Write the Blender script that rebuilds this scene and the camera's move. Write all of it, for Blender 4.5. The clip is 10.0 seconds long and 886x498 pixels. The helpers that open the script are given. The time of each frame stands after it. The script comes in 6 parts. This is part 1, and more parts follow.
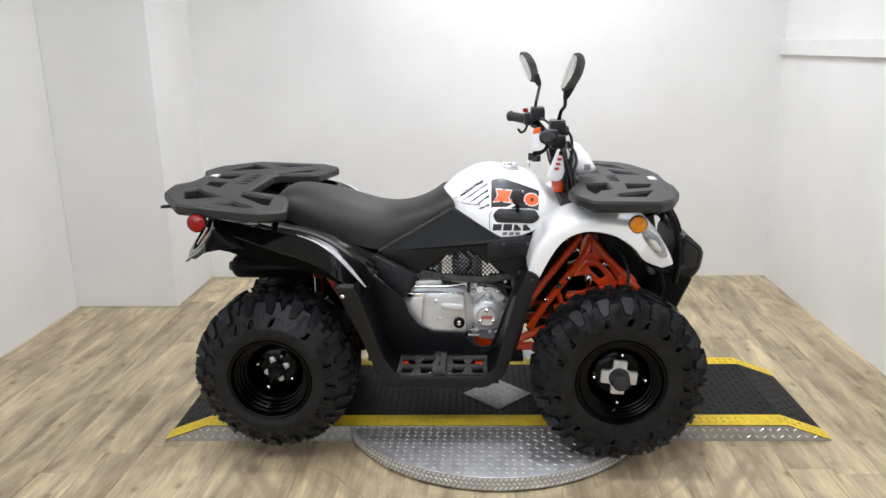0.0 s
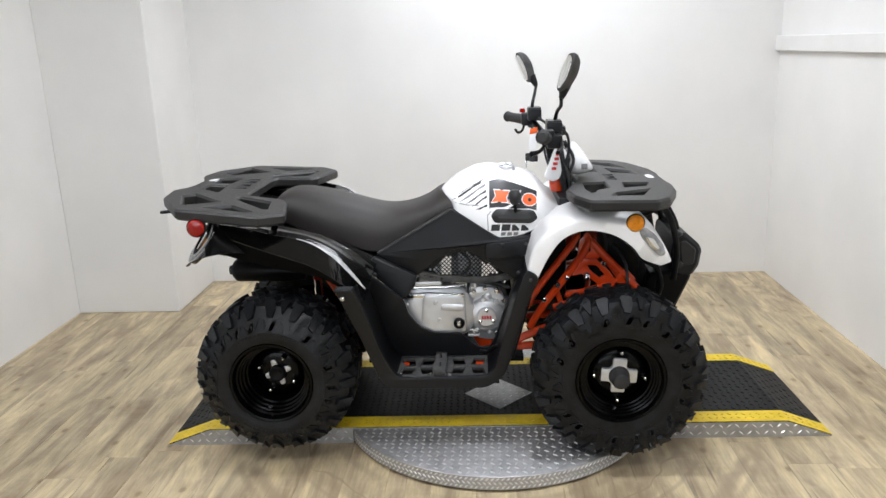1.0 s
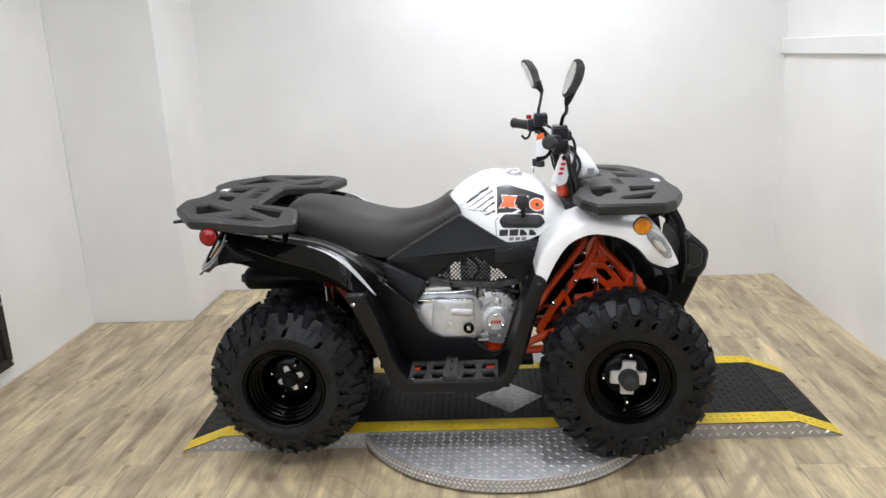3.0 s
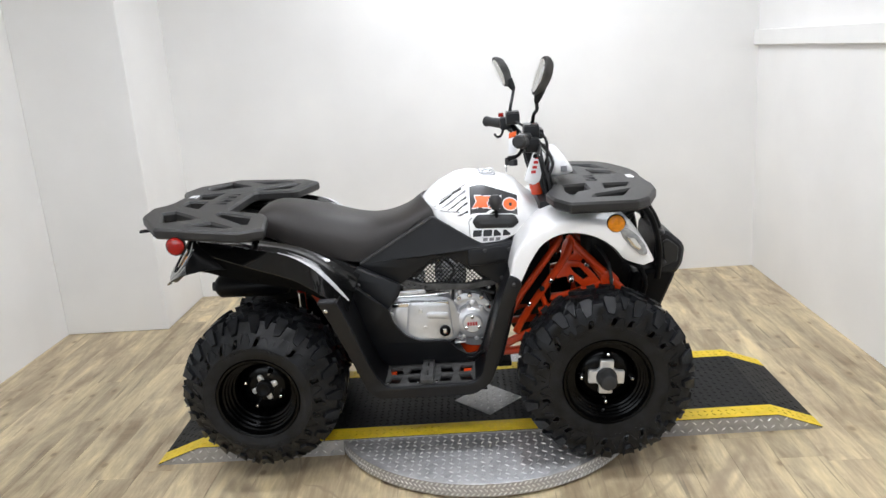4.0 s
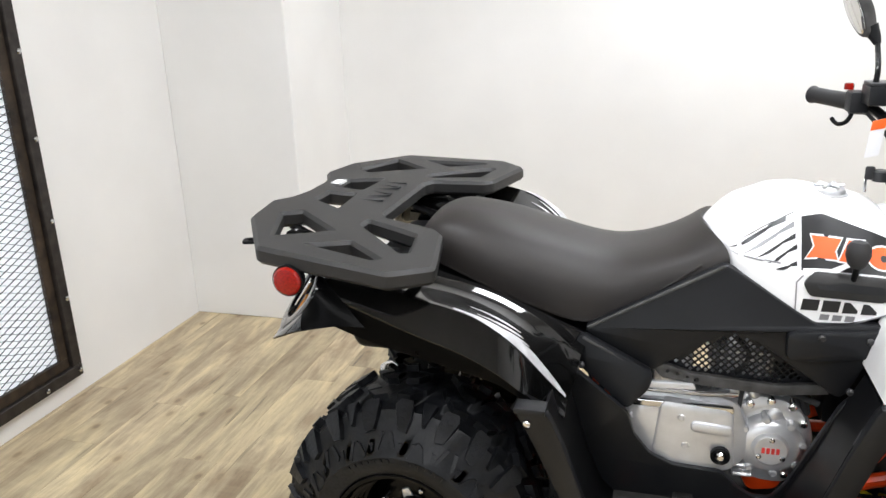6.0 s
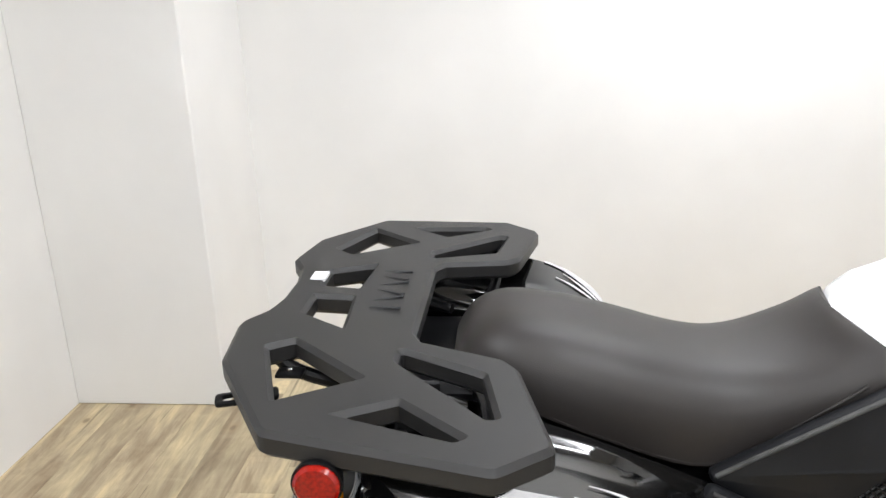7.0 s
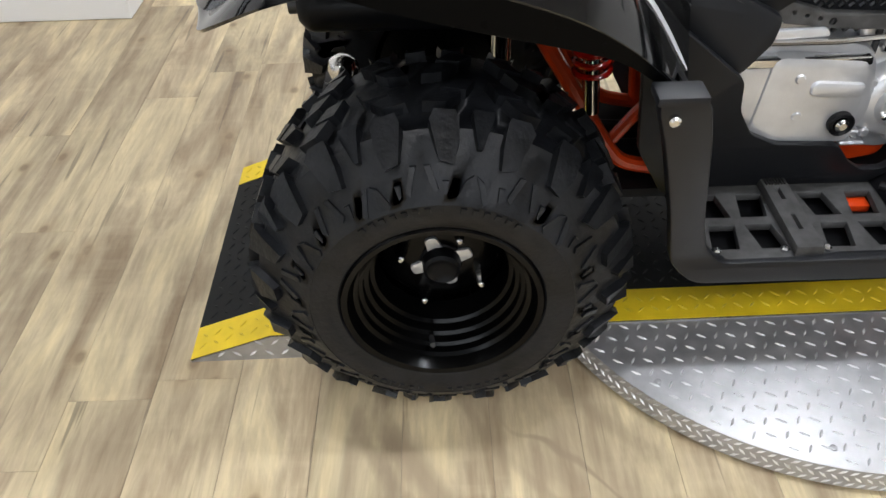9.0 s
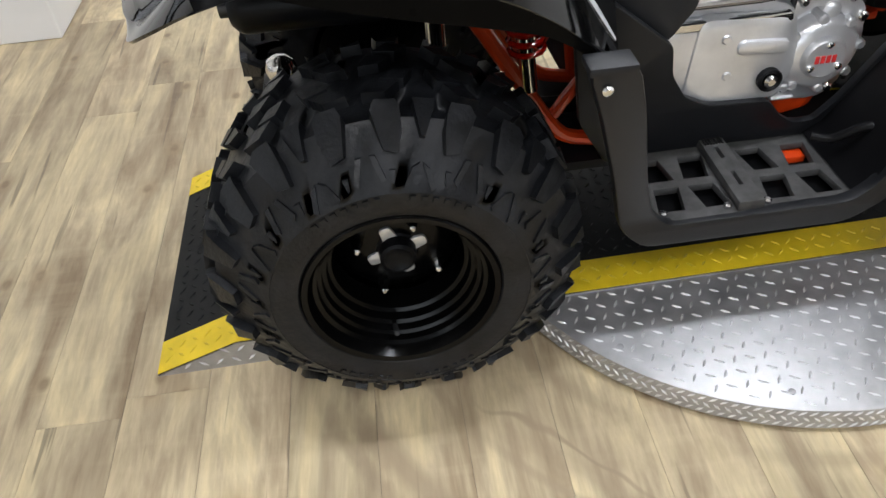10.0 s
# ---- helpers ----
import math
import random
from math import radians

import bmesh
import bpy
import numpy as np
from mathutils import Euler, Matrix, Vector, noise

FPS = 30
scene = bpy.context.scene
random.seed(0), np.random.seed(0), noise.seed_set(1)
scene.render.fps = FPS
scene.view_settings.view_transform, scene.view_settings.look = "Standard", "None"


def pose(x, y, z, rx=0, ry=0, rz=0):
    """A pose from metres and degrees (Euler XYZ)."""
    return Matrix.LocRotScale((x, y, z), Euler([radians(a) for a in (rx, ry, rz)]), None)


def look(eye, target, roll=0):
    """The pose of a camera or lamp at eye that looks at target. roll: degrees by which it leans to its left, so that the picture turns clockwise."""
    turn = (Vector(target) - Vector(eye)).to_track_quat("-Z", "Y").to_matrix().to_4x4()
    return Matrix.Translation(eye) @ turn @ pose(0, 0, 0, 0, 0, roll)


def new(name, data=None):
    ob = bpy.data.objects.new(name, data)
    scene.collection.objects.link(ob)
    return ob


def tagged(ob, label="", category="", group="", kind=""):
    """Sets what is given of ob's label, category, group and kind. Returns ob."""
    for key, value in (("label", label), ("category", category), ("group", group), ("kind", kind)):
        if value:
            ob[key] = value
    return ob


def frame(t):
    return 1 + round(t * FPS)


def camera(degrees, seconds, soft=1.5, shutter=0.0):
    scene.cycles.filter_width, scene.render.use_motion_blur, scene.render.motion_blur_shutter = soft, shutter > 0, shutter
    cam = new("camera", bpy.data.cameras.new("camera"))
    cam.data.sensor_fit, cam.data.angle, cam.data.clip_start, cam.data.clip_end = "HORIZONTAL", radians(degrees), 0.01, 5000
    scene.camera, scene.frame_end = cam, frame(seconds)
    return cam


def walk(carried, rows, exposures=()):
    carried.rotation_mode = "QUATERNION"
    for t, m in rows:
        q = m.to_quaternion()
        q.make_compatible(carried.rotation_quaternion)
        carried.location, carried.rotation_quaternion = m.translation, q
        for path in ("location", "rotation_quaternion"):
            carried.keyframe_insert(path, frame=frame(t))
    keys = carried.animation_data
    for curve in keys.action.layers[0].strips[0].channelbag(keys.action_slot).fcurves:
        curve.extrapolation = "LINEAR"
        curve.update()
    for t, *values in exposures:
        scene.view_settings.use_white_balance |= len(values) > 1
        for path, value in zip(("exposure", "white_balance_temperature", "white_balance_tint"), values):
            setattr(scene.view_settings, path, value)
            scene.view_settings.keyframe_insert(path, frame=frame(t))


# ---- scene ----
cam = camera(60.0, 10.0)
PATH = [
    (0, (0.135, -2.814, 1.422), (0.029, -0.884, 0.907), -1.1),
    (0.5, (0.135, -2.82, 1.423), (0.026, -0.891, 0.909), -1.2),
    (1, (0.145, -2.823, 1.427), (0.035, -0.893, 0.913), -2.0),
    (1.5, (0.147, -2.819, 1.425), (0.03, -0.888, 0.918), -2.2),
    (2, (0.142, -2.829, 1.43), (0.027, -0.897, 0.925), -2.1),
    (3.5, (0.163, -2.859, 1.427), (0.032, -0.924, 0.937), -3.5),
    (4, (0.188, -2.812, 1.433), (0.092, -0.878, 0.93), -4.2),
    (4.2, (0.204, -2.781, 1.433), (0.111, -0.848, 0.928), -4.8),
    (4.5, (0.278, -2.693, 1.44), (0.177, -0.76, 0.938), -3.4),
    (4.7, (0.303, -2.619, 1.451), (0.141, -0.691, 0.944), -1.0),
    (5, (0.233, -2.473, 1.441), (-0.118, -0.583, 0.891), -0.1),
    (5.2, (0.147, -2.34, 1.421), (-0.28, -0.469, 0.859), -3.0),
    (5.5, (0.02, -2.12, 1.428), (-0.377, -0.249, 0.842), -7.5),
    (5.7, (-0.044, -1.963, 1.398), (-0.38, -0.096, 0.762), -4.7),
    (6, (-0.116, -1.712, 1.38), (-0.641, 0.118, 0.767), -1.9),
    (6.2, (-0.203, -1.567, 1.395), (-0.724, 0.258, 0.762), -3.7),
    (7.3, (-0.594, -1.212, 1.42), (-0.66, 0.694, 0.816), -2.4),
    (7.5, (-0.596, -1.211, 1.404), (-0.655, 0.692, 0.791), -4.1),
    (7.8, (-0.601, -1.209, 1.345), (-0.712, 0.641, 0.606), -4.8),
    (8, (-0.604, -1.208, 1.306), (-0.67, 0.599, 0.458), -4.1),
    (8.1, (-0.606, -1.207, 1.286), (-0.628, 0.587, 0.401), -3.6),
    (8.3, (-0.598, -1.216, 1.245), (-0.649, 0.536, 0.289), -3.2),
    (8.5, (-0.59, -1.225, 1.204), (-0.638, 0.486, 0.174), -3.4),
    (8.6, (-0.586, -1.229, 1.184), (-0.629, 0.439, 0.08), -3.3),
    (8.8, (-0.583, -1.225, 1.148), (-0.613, 0.331, -0.099), -3.1),
    (9, (-0.579, -1.224, 1.112), (-0.581, 0.275, -0.212), -1.8),
    (9.3, (-0.579, -1.228, 1.088), (-0.572, 0.153, -0.357), -2.2),
    (9.5, (-0.579, -1.231, 1.072), (-0.579, 0.159, -0.366), -2.9),
    (9.7, (-0.575, -1.235, 1.09), (-0.566, 0.18, -0.322), -3.6),
    (10, (-0.569, -1.241, 1.116), (-0.475, 0.237, -0.229), -5.0),
]
EXPOSURES = ((0, 0.06, 6230, 10), (2, 0.04, 6230, 10), (3.4, 0.08, 6230, 10), (4.2, 0.18, 6230, 10), (5, 0.28, 6230, 10), (5.5, 0.32, 6230, 10), (6.2, 0.36, 6400, 10), (7.4, 0.38, 6400, 10), (8.5, 0.4, 6230, 10), (9, 0.34, 6230, 10), (10, 0.27, 6230, 10))
walk(cam, [(t, look(eye, target, roll)) for t, eye, target, roll in PATH], EXPOSURES)

YC = -0.012            # centre line of the quad bike
FLOOR_TOP = 0.0
DECK = 0.064           # top of the ramp deck

# ---- light ----
world = bpy.data.worlds.new("world")
scene.world = world
world.use_nodes = True
world.node_tree.nodes["Background"].inputs[0].default_value = (0.9, 0.95, 1.0, 1)
world.node_tree.nodes["Background"].inputs[1].default_value = 0.05


def area_light(name, loc, target, sx, sy, watts, color):
    data = bpy.data.lights.new(name, "AREA")
    data.shape, data.size, data.size_y, data.energy, data.color = "RECTANGLE", sx, sy, watts, color
    ob = new(name, data)
    ob.matrix_world = look(loc, target)
    return tagged(ob, kind="structure")


WHITE_LIGHT = (0.955, 0.975, 1.02)
# x, y, width, depth, watts of the lamps in the ceiling over the stand
# unseen, places assumed; the last is set for the mudguard's bright band
LAMPS = ((0.4, 1.15, 1.2, 0.14, 26), (0.4, -0.55, 0.2, 0.2, 22), (-1.25, -0.5, 0.2, 0.2, 16), (-0.1, -2.35, 3.0, 0.42, 29))
for lx, ly, sx, sy, watts in LAMPS:
    area_light("ceiling_lamp_light", (lx, ly, 2.68), (lx, ly + 0.01, 0), sx, sy, watts, WHITE_LIGHT)
# unseen fill without a fixture, brightens the bike from the front
area_light("hall_fill_light", (0.0, -6.5, 3.55), (0.0, -6.49, 0), 2.4, 0.2, 60, WHITE_LIGHT)
# frontal fill, as daylight from an assumed, unseen window behind the camera
area_light("hall_window_fill", (-2.6, -9.02, 1.20), (-2.6, 0.0, 1.20), 5.6, 1.6, 75, (0.84, 0.93, 1.0))


# ---- materials ----
def mat(name, color, rough=0.5, metal=0.0, coat=0.0, noise_scale=0.0, noise_amt=0.0, bump_scale=0.0, bump=0.0, rough_var=0.0, spec=0.5):
    m = bpy.data.materials.new(name)
    m.use_nodes = True
    nt = m.node_tree
    b = nt.nodes["Principled BSDF"]
    b.inputs["Base Color"].default_value = (*color, 1)
    b.inputs["Roughness"].default_value = rough
    b.inputs["Metallic"].default_value = metal
    b.inputs["Coat Weight"].default_value = coat
    b.inputs["Coat Roughness"].default_value = 0.04
    b.inputs["Specular IOR Level"].default_value = spec
    tc = nt.nodes.new("ShaderNodeTexCoord")
    if noise_amt or rough_var:
        n = nt.nodes.new("ShaderNodeTexNoise")
        n.inputs["Scale"].default_value = noise_scale or 6.0
        n.inputs["Detail"].default_value = 6
        nt.links.new(tc.outputs["Object"], n.inputs["Vector"])
        if noise_amt:
            r = nt.nodes.new("ShaderNodeValToRGB")
            r.color_ramp.elements[0].position, r.color_ramp.elements[1].position = 0.3, 0.7
            r.color_ramp.elements[0].color = (*[c * (1 - noise_amt) for c in color], 1)
            r.color_ramp.elements[1].color = (*[min(1, c * (1 + noise_amt)) for c in color], 1)
            nt.links.new(n.outputs[0], r.inputs[0])
            nt.links.new(r.outputs[0], b.inputs["Base Color"])
        if rough_var:
            mr = nt.nodes.new("ShaderNodeMapRange")
            mr.inputs["To Min"].default_value, mr.inputs["To Max"].default_value = max(0.02, rough - rough_var), min(1, rough + rough_var)
            nt.links.new(n.outputs[0], mr.inputs[0])
            nt.links.new(mr.outputs[0], b.inputs["Roughness"])
    if bump:
        n2 = nt.nodes.new("ShaderNodeTexNoise")
        n2.inputs["Scale"].default_value = bump_scale
        n2.inputs["Detail"].default_value = 3
        nt.links.new(tc.outputs["Object"], n2.inputs["Vector"])
        bp = nt.nodes.new("ShaderNodeBump")
        bp.inputs["Strength"].default_value = bump
        bp.inputs["Distance"].default_value = 0.002
        nt.links.new(n2.outputs[0], bp.inputs["Height"])
        nt.links.new(bp.outputs[0], b.inputs["Normal"])
    return m


def wood_material():
    m = bpy.data.materials.new("vinyl_wood_plank")
    m.use_nodes = True
    nt = m.node_tree
    b = nt.nodes["Principled BSDF"]
    tc = nt.nodes.new("ShaderNodeTexCoord")
    info = nt.nodes.new("ShaderNodeObjectInfo")
    add = nt.nodes.new("ShaderNodeVectorMath")
    add.operation = "MULTIPLY_ADD"
    nt.links.new(info.outputs["Random"], add.inputs[0])
    add.inputs[1].default_value = (13.0, 37.0, 5.0)
    nt.links.new(tc.outputs["Object"], add.inputs[2])
    mp = nt.nodes.new("ShaderNodeMapping")
    mp.inputs["Scale"].default_value = (7.5, 1.35, 1.0)
    nt.links.new(add.outputs[0], mp.inputs[0])
    n = nt.nodes.new("ShaderNodeTexNoise")
    n.inputs["Scale"].default_value, n.inputs["Detail"].default_value = 1.5, 10
    n.inputs["Roughness"].default_value = 0.62
    n.inputs["Distortion"].default_value = 0.45
    nt.links.new(mp.outputs[0], n.inputs["Vector"])
    r = nt.nodes.new("ShaderNodeValToRGB")
    els = r.color_ramp.elements
    els[0].position, els[0].color = 0.32, (0.275, 0.200, 0.120, 1)
    els[1].position, els[1].color = 0.66, (0.74, 0.61, 0.37, 1)
    e = els.new(0.46)
    e.color = (0.44, 0.352, 0.228, 1)
    e = els.new(0.55)
    e.color = (0.57, 0.47, 0.295, 1)
    nt.links.new(n.outputs[0], r.inputs[0])
    mp2 = nt.nodes.new("ShaderNodeMapping")
    mp2.inputs["Scale"].default_value = (95.0, 9.0, 1.0)
    nt.links.new(add.outputs[0], mp2.inputs[0])
    n2 = nt.nodes.new("ShaderNodeTexNoise")
    n2.inputs["Scale"].default_value, n2.inputs["Detail"].default_value = 1.0, 4
    nt.links.new(mp2.outputs[0], n2.inputs["Vector"])
    mix = nt.nodes.new("ShaderNodeMix")
    mix.data_type, mix.blend_type = "RGBA", "MULTIPLY"
    mix.inputs["Factor"].default_value = 0.55
    r2 = nt.nodes.new("ShaderNodeValToRGB")
    r2.color_ramp.elements[0].position, r2.color_ramp.elements[0].color = 0.35, (0.72, 0.70, 0.67, 1)
    r2.color_ramp.elements[1].position, r2.color_ramp.elements[1].color = 0.62, (1, 1, 1, 1)
    nt.links.new(n2.outputs[0], r2.inputs[0])
    nt.links.new(r.outputs[0], mix.inputs["A"])
    nt.links.new(r2.outputs[0], mix.inputs["B"])
    hv = nt.nodes.new("ShaderNodeHueSaturation")
    mr = nt.nodes.new("ShaderNodeMapRange")
    mr.inputs["To Min"].default_value, mr.inputs["To Max"].default_value = 0.84, 1.12
    nt.links.new(info.outputs["Random"], mr.inputs[0])
    nt.links.new(mr.outputs[0], hv.inputs["Value"])
# thin cracks, knots, and scuffed arcs left by turning the table
    def ramp2(p0, p1):
        q = nt.nodes.new("ShaderNodeMapRange")
        q.inputs["From Min"].default_value, q.inputs["From Max"].default_value = p0, p1
        return q
    def darken(prev, mask, color, amount):
        mul = nt.nodes.new("ShaderNodeMath")
        mul.operation = "MULTIPLY"
        mul.inputs[1].default_value = amount
        nt.links.new(mask, mul.inputs[0])
        mx = nt.nodes.new("ShaderNodeMix")
        mx.data_type = "RGBA"
        mx.inputs["B"].default_value = (*color, 1)
        nt.links.new(mul.outputs[0], mx.inputs["Factor"])
        nt.links.new(prev, mx.inputs["A"])
        return mx.outputs["Result"]
    mp3 = nt.nodes.new("ShaderNodeMapping")
    mp3.inputs["Scale"].default_value = (42.0, 1.7, 1.0)
    nt.links.new(add.outputs[0], mp3.inputs[0])
    n3 = nt.nodes.new("ShaderNodeTexNoise")
    n3.inputs["Scale"].default_value, n3.inputs["Detail"].default_value, n3.inputs["Distortion"].default_value = 1.0, 3, 0.3
    nt.links.new(mp3.outputs[0], n3.inputs["Vector"])
    crack = ramp2(0.655, 0.70)
    nt.links.new(n3.outputs[0], crack.inputs[0])
    col = darken(mix.outputs["Result"], crack.outputs[0], (0.12, 0.09, 0.06), 0.6)
    mp4 = nt.nodes.new("ShaderNodeMapping")
    mp4.inputs["Scale"].default_value = (4.6, 3.0, 1.0)
    nt.links.new(add.outputs[0], mp4.inputs[0])
    vo = nt.nodes.new("ShaderNodeTexVoronoi")
    vo.voronoi_dimensions = "2D"
    vo.inputs["Scale"].default_value = 1.0
    nt.links.new(mp4.outputs[0], vo.inputs["Vector"])
    knot = ramp2(0.065, 0.03)
    nt.links.new(vo.outputs["Distance"], knot.inputs[0])
    col = darken(col, knot.outputs[0], (0.13, 0.09, 0.055), 0.75)
    halo = ramp2(0.17, 0.05)
    nt.links.new(vo.outputs["Distance"], halo.inputs[0])
    col = darken(col, halo.outputs[0], (0.34, 0.24, 0.13), 0.4)
    # cross-grain saw marks and blotches
    mp6 = nt.nodes.new("ShaderNodeMapping")
    mp6.inputs["Scale"].default_value = (4.0, 26.0, 1.0)
    nt.links.new(add.outputs[0], mp6.inputs[0])
    n6 = nt.nodes.new("ShaderNodeTexNoise")
    n6.inputs["Scale"].default_value, n6.inputs["Detail"].default_value = 1.0, 4
    nt.links.new(mp6.outputs[0], n6.inputs["Vector"])
    saw = ramp2(0.52, 0.72)
    nt.links.new(n6.outputs[0], saw.inputs[0])
    col = darken(col, saw.outputs[0], (0.74, 0.62, 0.40), 0.13)
    n7 = nt.nodes.new("ShaderNodeTexNoise")
    n7.inputs["Scale"].default_value, n7.inputs["Detail"].default_value = 11.0, 5
    nt.links.new(add.outputs[0], n7.inputs["Vector"])
    blot = ramp2(0.52, 0.72)
    nt.links.new(n7.outputs[0], blot.inputs[0])
    col = darken(col, blot.outputs[0], (0.36, 0.28, 0.17), 0.25)
    geo = nt.nodes.new("ShaderNodeNewGeometry")
    dist = nt.nodes.new("ShaderNodeVectorMath")
    dist.operation = "DISTANCE"
    dist.inputs[1].default_value = (0.16, -0.02, 0.0)
    nt.links.new(geo.outputs["Position"], dist.inputs[0])
    n5 = nt.nodes.new("ShaderNodeTexNoise")
    n5.inputs["Scale"].default_value = 3.5
    nt.links.new(geo.outputs["Position"], n5.inputs["Vector"])
    wob = nt.nodes.new("ShaderNodeMath")
    wob.operation = "MULTIPLY_ADD"
    wob.inputs[1].default_value = 0.30
    nt.links.new(n5.outputs[0], wob.inputs[0])
    nt.links.new(dist.outputs["Value"], wob.inputs[2])
    for r0, wd, amt in ((0.885, 0.007, 0.8), (0.92, 0.035, 0.4), (1.09, 0.05, 0.55), (0.935, 0.028, 0.7), (0.985, 0.018, 0.5), (0.70, 0.05, 0.35), (0.80, 0.012, 0.45), (0.62, 0.02, 0.4)):
        sub = nt.nodes.new("ShaderNodeMath")
        sub.operation = "SUBTRACT"
        sub.inputs[1].default_value = r0
        nt.links.new(wob.outputs[0] if r0 in (0.885, 0.92, 1.09) else dist.outputs["Value"], sub.inputs[0])
        ab = nt.nodes.new("ShaderNodeMath")
        ab.operation = "ABSOLUTE"
        nt.links.new(sub.outputs[0], ab.inputs[0])
        ring = ramp2(wd, wd * 0.3)
        nt.links.new(ab.outputs[0], ring.inputs[0])
        pat = ramp2(0.36, 0.52)
        nt.links.new(n5.outputs[0], pat.inputs[0])
        both_ = nt.nodes.new("ShaderNodeMath")
        both_.operation = "MULTIPLY"
        nt.links.new(ring.outputs[0], both_.inputs[0])
        nt.links.new(pat.outputs[0], both_.inputs[1])
        col = darken(col, both_.outputs[0], (0.30, 0.23, 0.15), amt)
    nt.links.new(col, hv.inputs["Color"])
    nt.links.new(hv.outputs[0], b.inputs["Base Color"])
    b.inputs["Roughness"].default_value = 0.42
    bp = nt.nodes.new("ShaderNodeBump")
    bp.inputs["Strength"].default_value, bp.inputs["Distance"].default_value = 0.12, 0.001
    nt.links.new(n2.outputs[0], bp.inputs["Height"])
    nt.links.new(bp.outputs[0], b.inputs["Normal"])
    return m


M_WOOD = wood_material()
M_GAP = mat("floor_joint", (0.14, 0.11, 0.08), 0.9)
M_WALL = mat("white_wall_paint", (0.80, 0.79, 0.77), 0.6, noise_scale=2.2, noise_amt=0.035, bump_scale=260, bump=0.08)
M_CEIL = mat("grey_ceiling_paint", (0.55, 0.55, 0.55), 0.8, noise_scale=3, noise_amt=0.1)
M_TRIM = mat("white_trim_paint", (0.78, 0.77, 0.75), 0.45, noise_scale=5, noise_amt=0.03)
M_PLASTIC = mat("matt_black_plastic", (0.0085, 0.0090, 0.0105), 0.42, noise_scale=9, noise_amt=0.2, bump_scale=900, bump=0.12, rough_var=0.08, spec=0.30)
M_RACK = mat("textured_black_plastic", (0.0180, 0.0175, 0.0172), 0.44, noise_scale=7, noise_amt=0.15, bump_scale=1100, bump=0.2, spec=0.38)
M_SEAT = mat("black_vinyl", (0.0200, 0.0168, 0.0152), 0.47, noise_scale=12, noise_amt=0.08, bump_scale=700, bump=0.15, spec=0.42)
M_GLOSS = mat("gloss_black_paint", (0.002, 0.002, 0.002), 0.10, coat=0.45, noise_scale=5, rough_var=0.05, spec=0.34)
# gloss black with its specular cut, stands in for dark reflections
M_EDGE = mat("dark_reflection_black", (0.0015, 0.0015, 0.0016), 0.3, noise_scale=12, rough_var=0.06, spec=0.05)
M_DISH = mat("polished_black_plastic", (0.002, 0.002, 0.0025), 0.07, coat=0.5, spec=0.45)
M_WHITE = mat("gloss_white_plastic", (0.88, 0.88, 0.89), 0.25, coat=0.4, noise_scale=3, noise_amt=0.01)
M_SILVERDECAL = mat("silver_decal", (0.55, 0.55, 0.56), 0.35, metal=0.1, noise_scale=40, noise_amt=0.2)
M_BLACKDECAL = mat("black_decal", (0.012, 0.012, 0.013), 0.3)
M_GREYDECAL = mat("grey_decal", (0.2, 0.2, 0.21), 0.35)
M_ORANGEDECAL = mat("orange_decal", (0.85, 0.13, 0.02), 0.35)
M_REDDECAL = mat("red_decal", (0.6, 0.03, 0.03), 0.4)
M_RUBBER = mat("tyre_rubber", (0.0068, 0.0074, 0.0088), 0.42, noise_scale=26, noise_amt=0.7, bump_scale=120, bump=0.5, rough_var=0.2, spec=0.27)
M_RIM = mat("satin_black_steel", (0.0012, 0.0012, 0.0012), 0.2, spec=0.15)
M_ALU = mat("cast_aluminium", (0.64, 0.645, 0.66), 0.32, metal=0.6, noise_scale=20, noise_amt=0.1, bump_scale=220, bump=0.15)
M_CHROME = mat("bright_steel", (0.7, 0.7, 0.7), 0.15, metal=1.0)
M_DARKSTEEL = mat("dark_steel", (0.05, 0.05, 0.052), 0.4, metal=0.6)
M_ORANGE = mat("orange_frame_paint", (0.62, 0.050, 0.005), 0.3, coat=0.5, noise_scale=8, noise_amt=0.1)
M_BLACKMETAL = mat("black_powder_coat", (0.005, 0.005, 0.0055), 0.35, noise_scale=10, noise_amt=0.2, spec=0.12)
M_REDLENS = mat("red_lens", (0.27, 0.004, 0.001), 0.10, noise_scale=220, noise_amt=0.35, bump_scale=320, bump=0.12, spec=0.25, coat=0.5)
M_AMBER = mat("amber_lens", (0.70, 0.24, 0.010), 0.18, noise_scale=60, noise_amt=0.25, bump_scale=200, bump=0.2, spec=0.4)
M_LENS = mat("headlamp_lens", (0.30, 0.31, 0.32), 0.1, metal=0.3, coat=1.0, noise_scale=45, noise_amt=0.5)
M_MIRROR = mat("mirror_glass", (0.9, 0.9, 0.9), 0.02, metal=1.0)
M_TREAD = mat("aluminium_tread_plate", (0.44, 0.44, 0.445), 0.46, metal=0.75, noise_scale=28, noise_amt=0.16, bump_scale=60, bump=0.15, rough_var=0.12)
# raised lugs, paler and smoother than the plate
M_TREADLUG = mat("pale_tread_lug", (0.78, 0.78, 0.78), 0.30, metal=0.6, noise_scale=30, noise_amt=0.15)
M_BLACKTREAD = mat("worn_black_deck_paint", (0.0065, 0.007, 0.0075), 0.5, noise_scale=18, noise_amt=0.6, rough_var=0.15, spec=0.2)
M_YELLOW = mat("yellow_safety_paint", (0.75, 0.54, 0.012), 0.45, noise_scale=16, noise_amt=0.12, bump_scale=90, bump=0.1)
M_WORNYELLOW = mat("worn_yellow_paint", (0.60, 0.43, 0.015), 0.5, noise_scale=6, noise_amt=0.5)
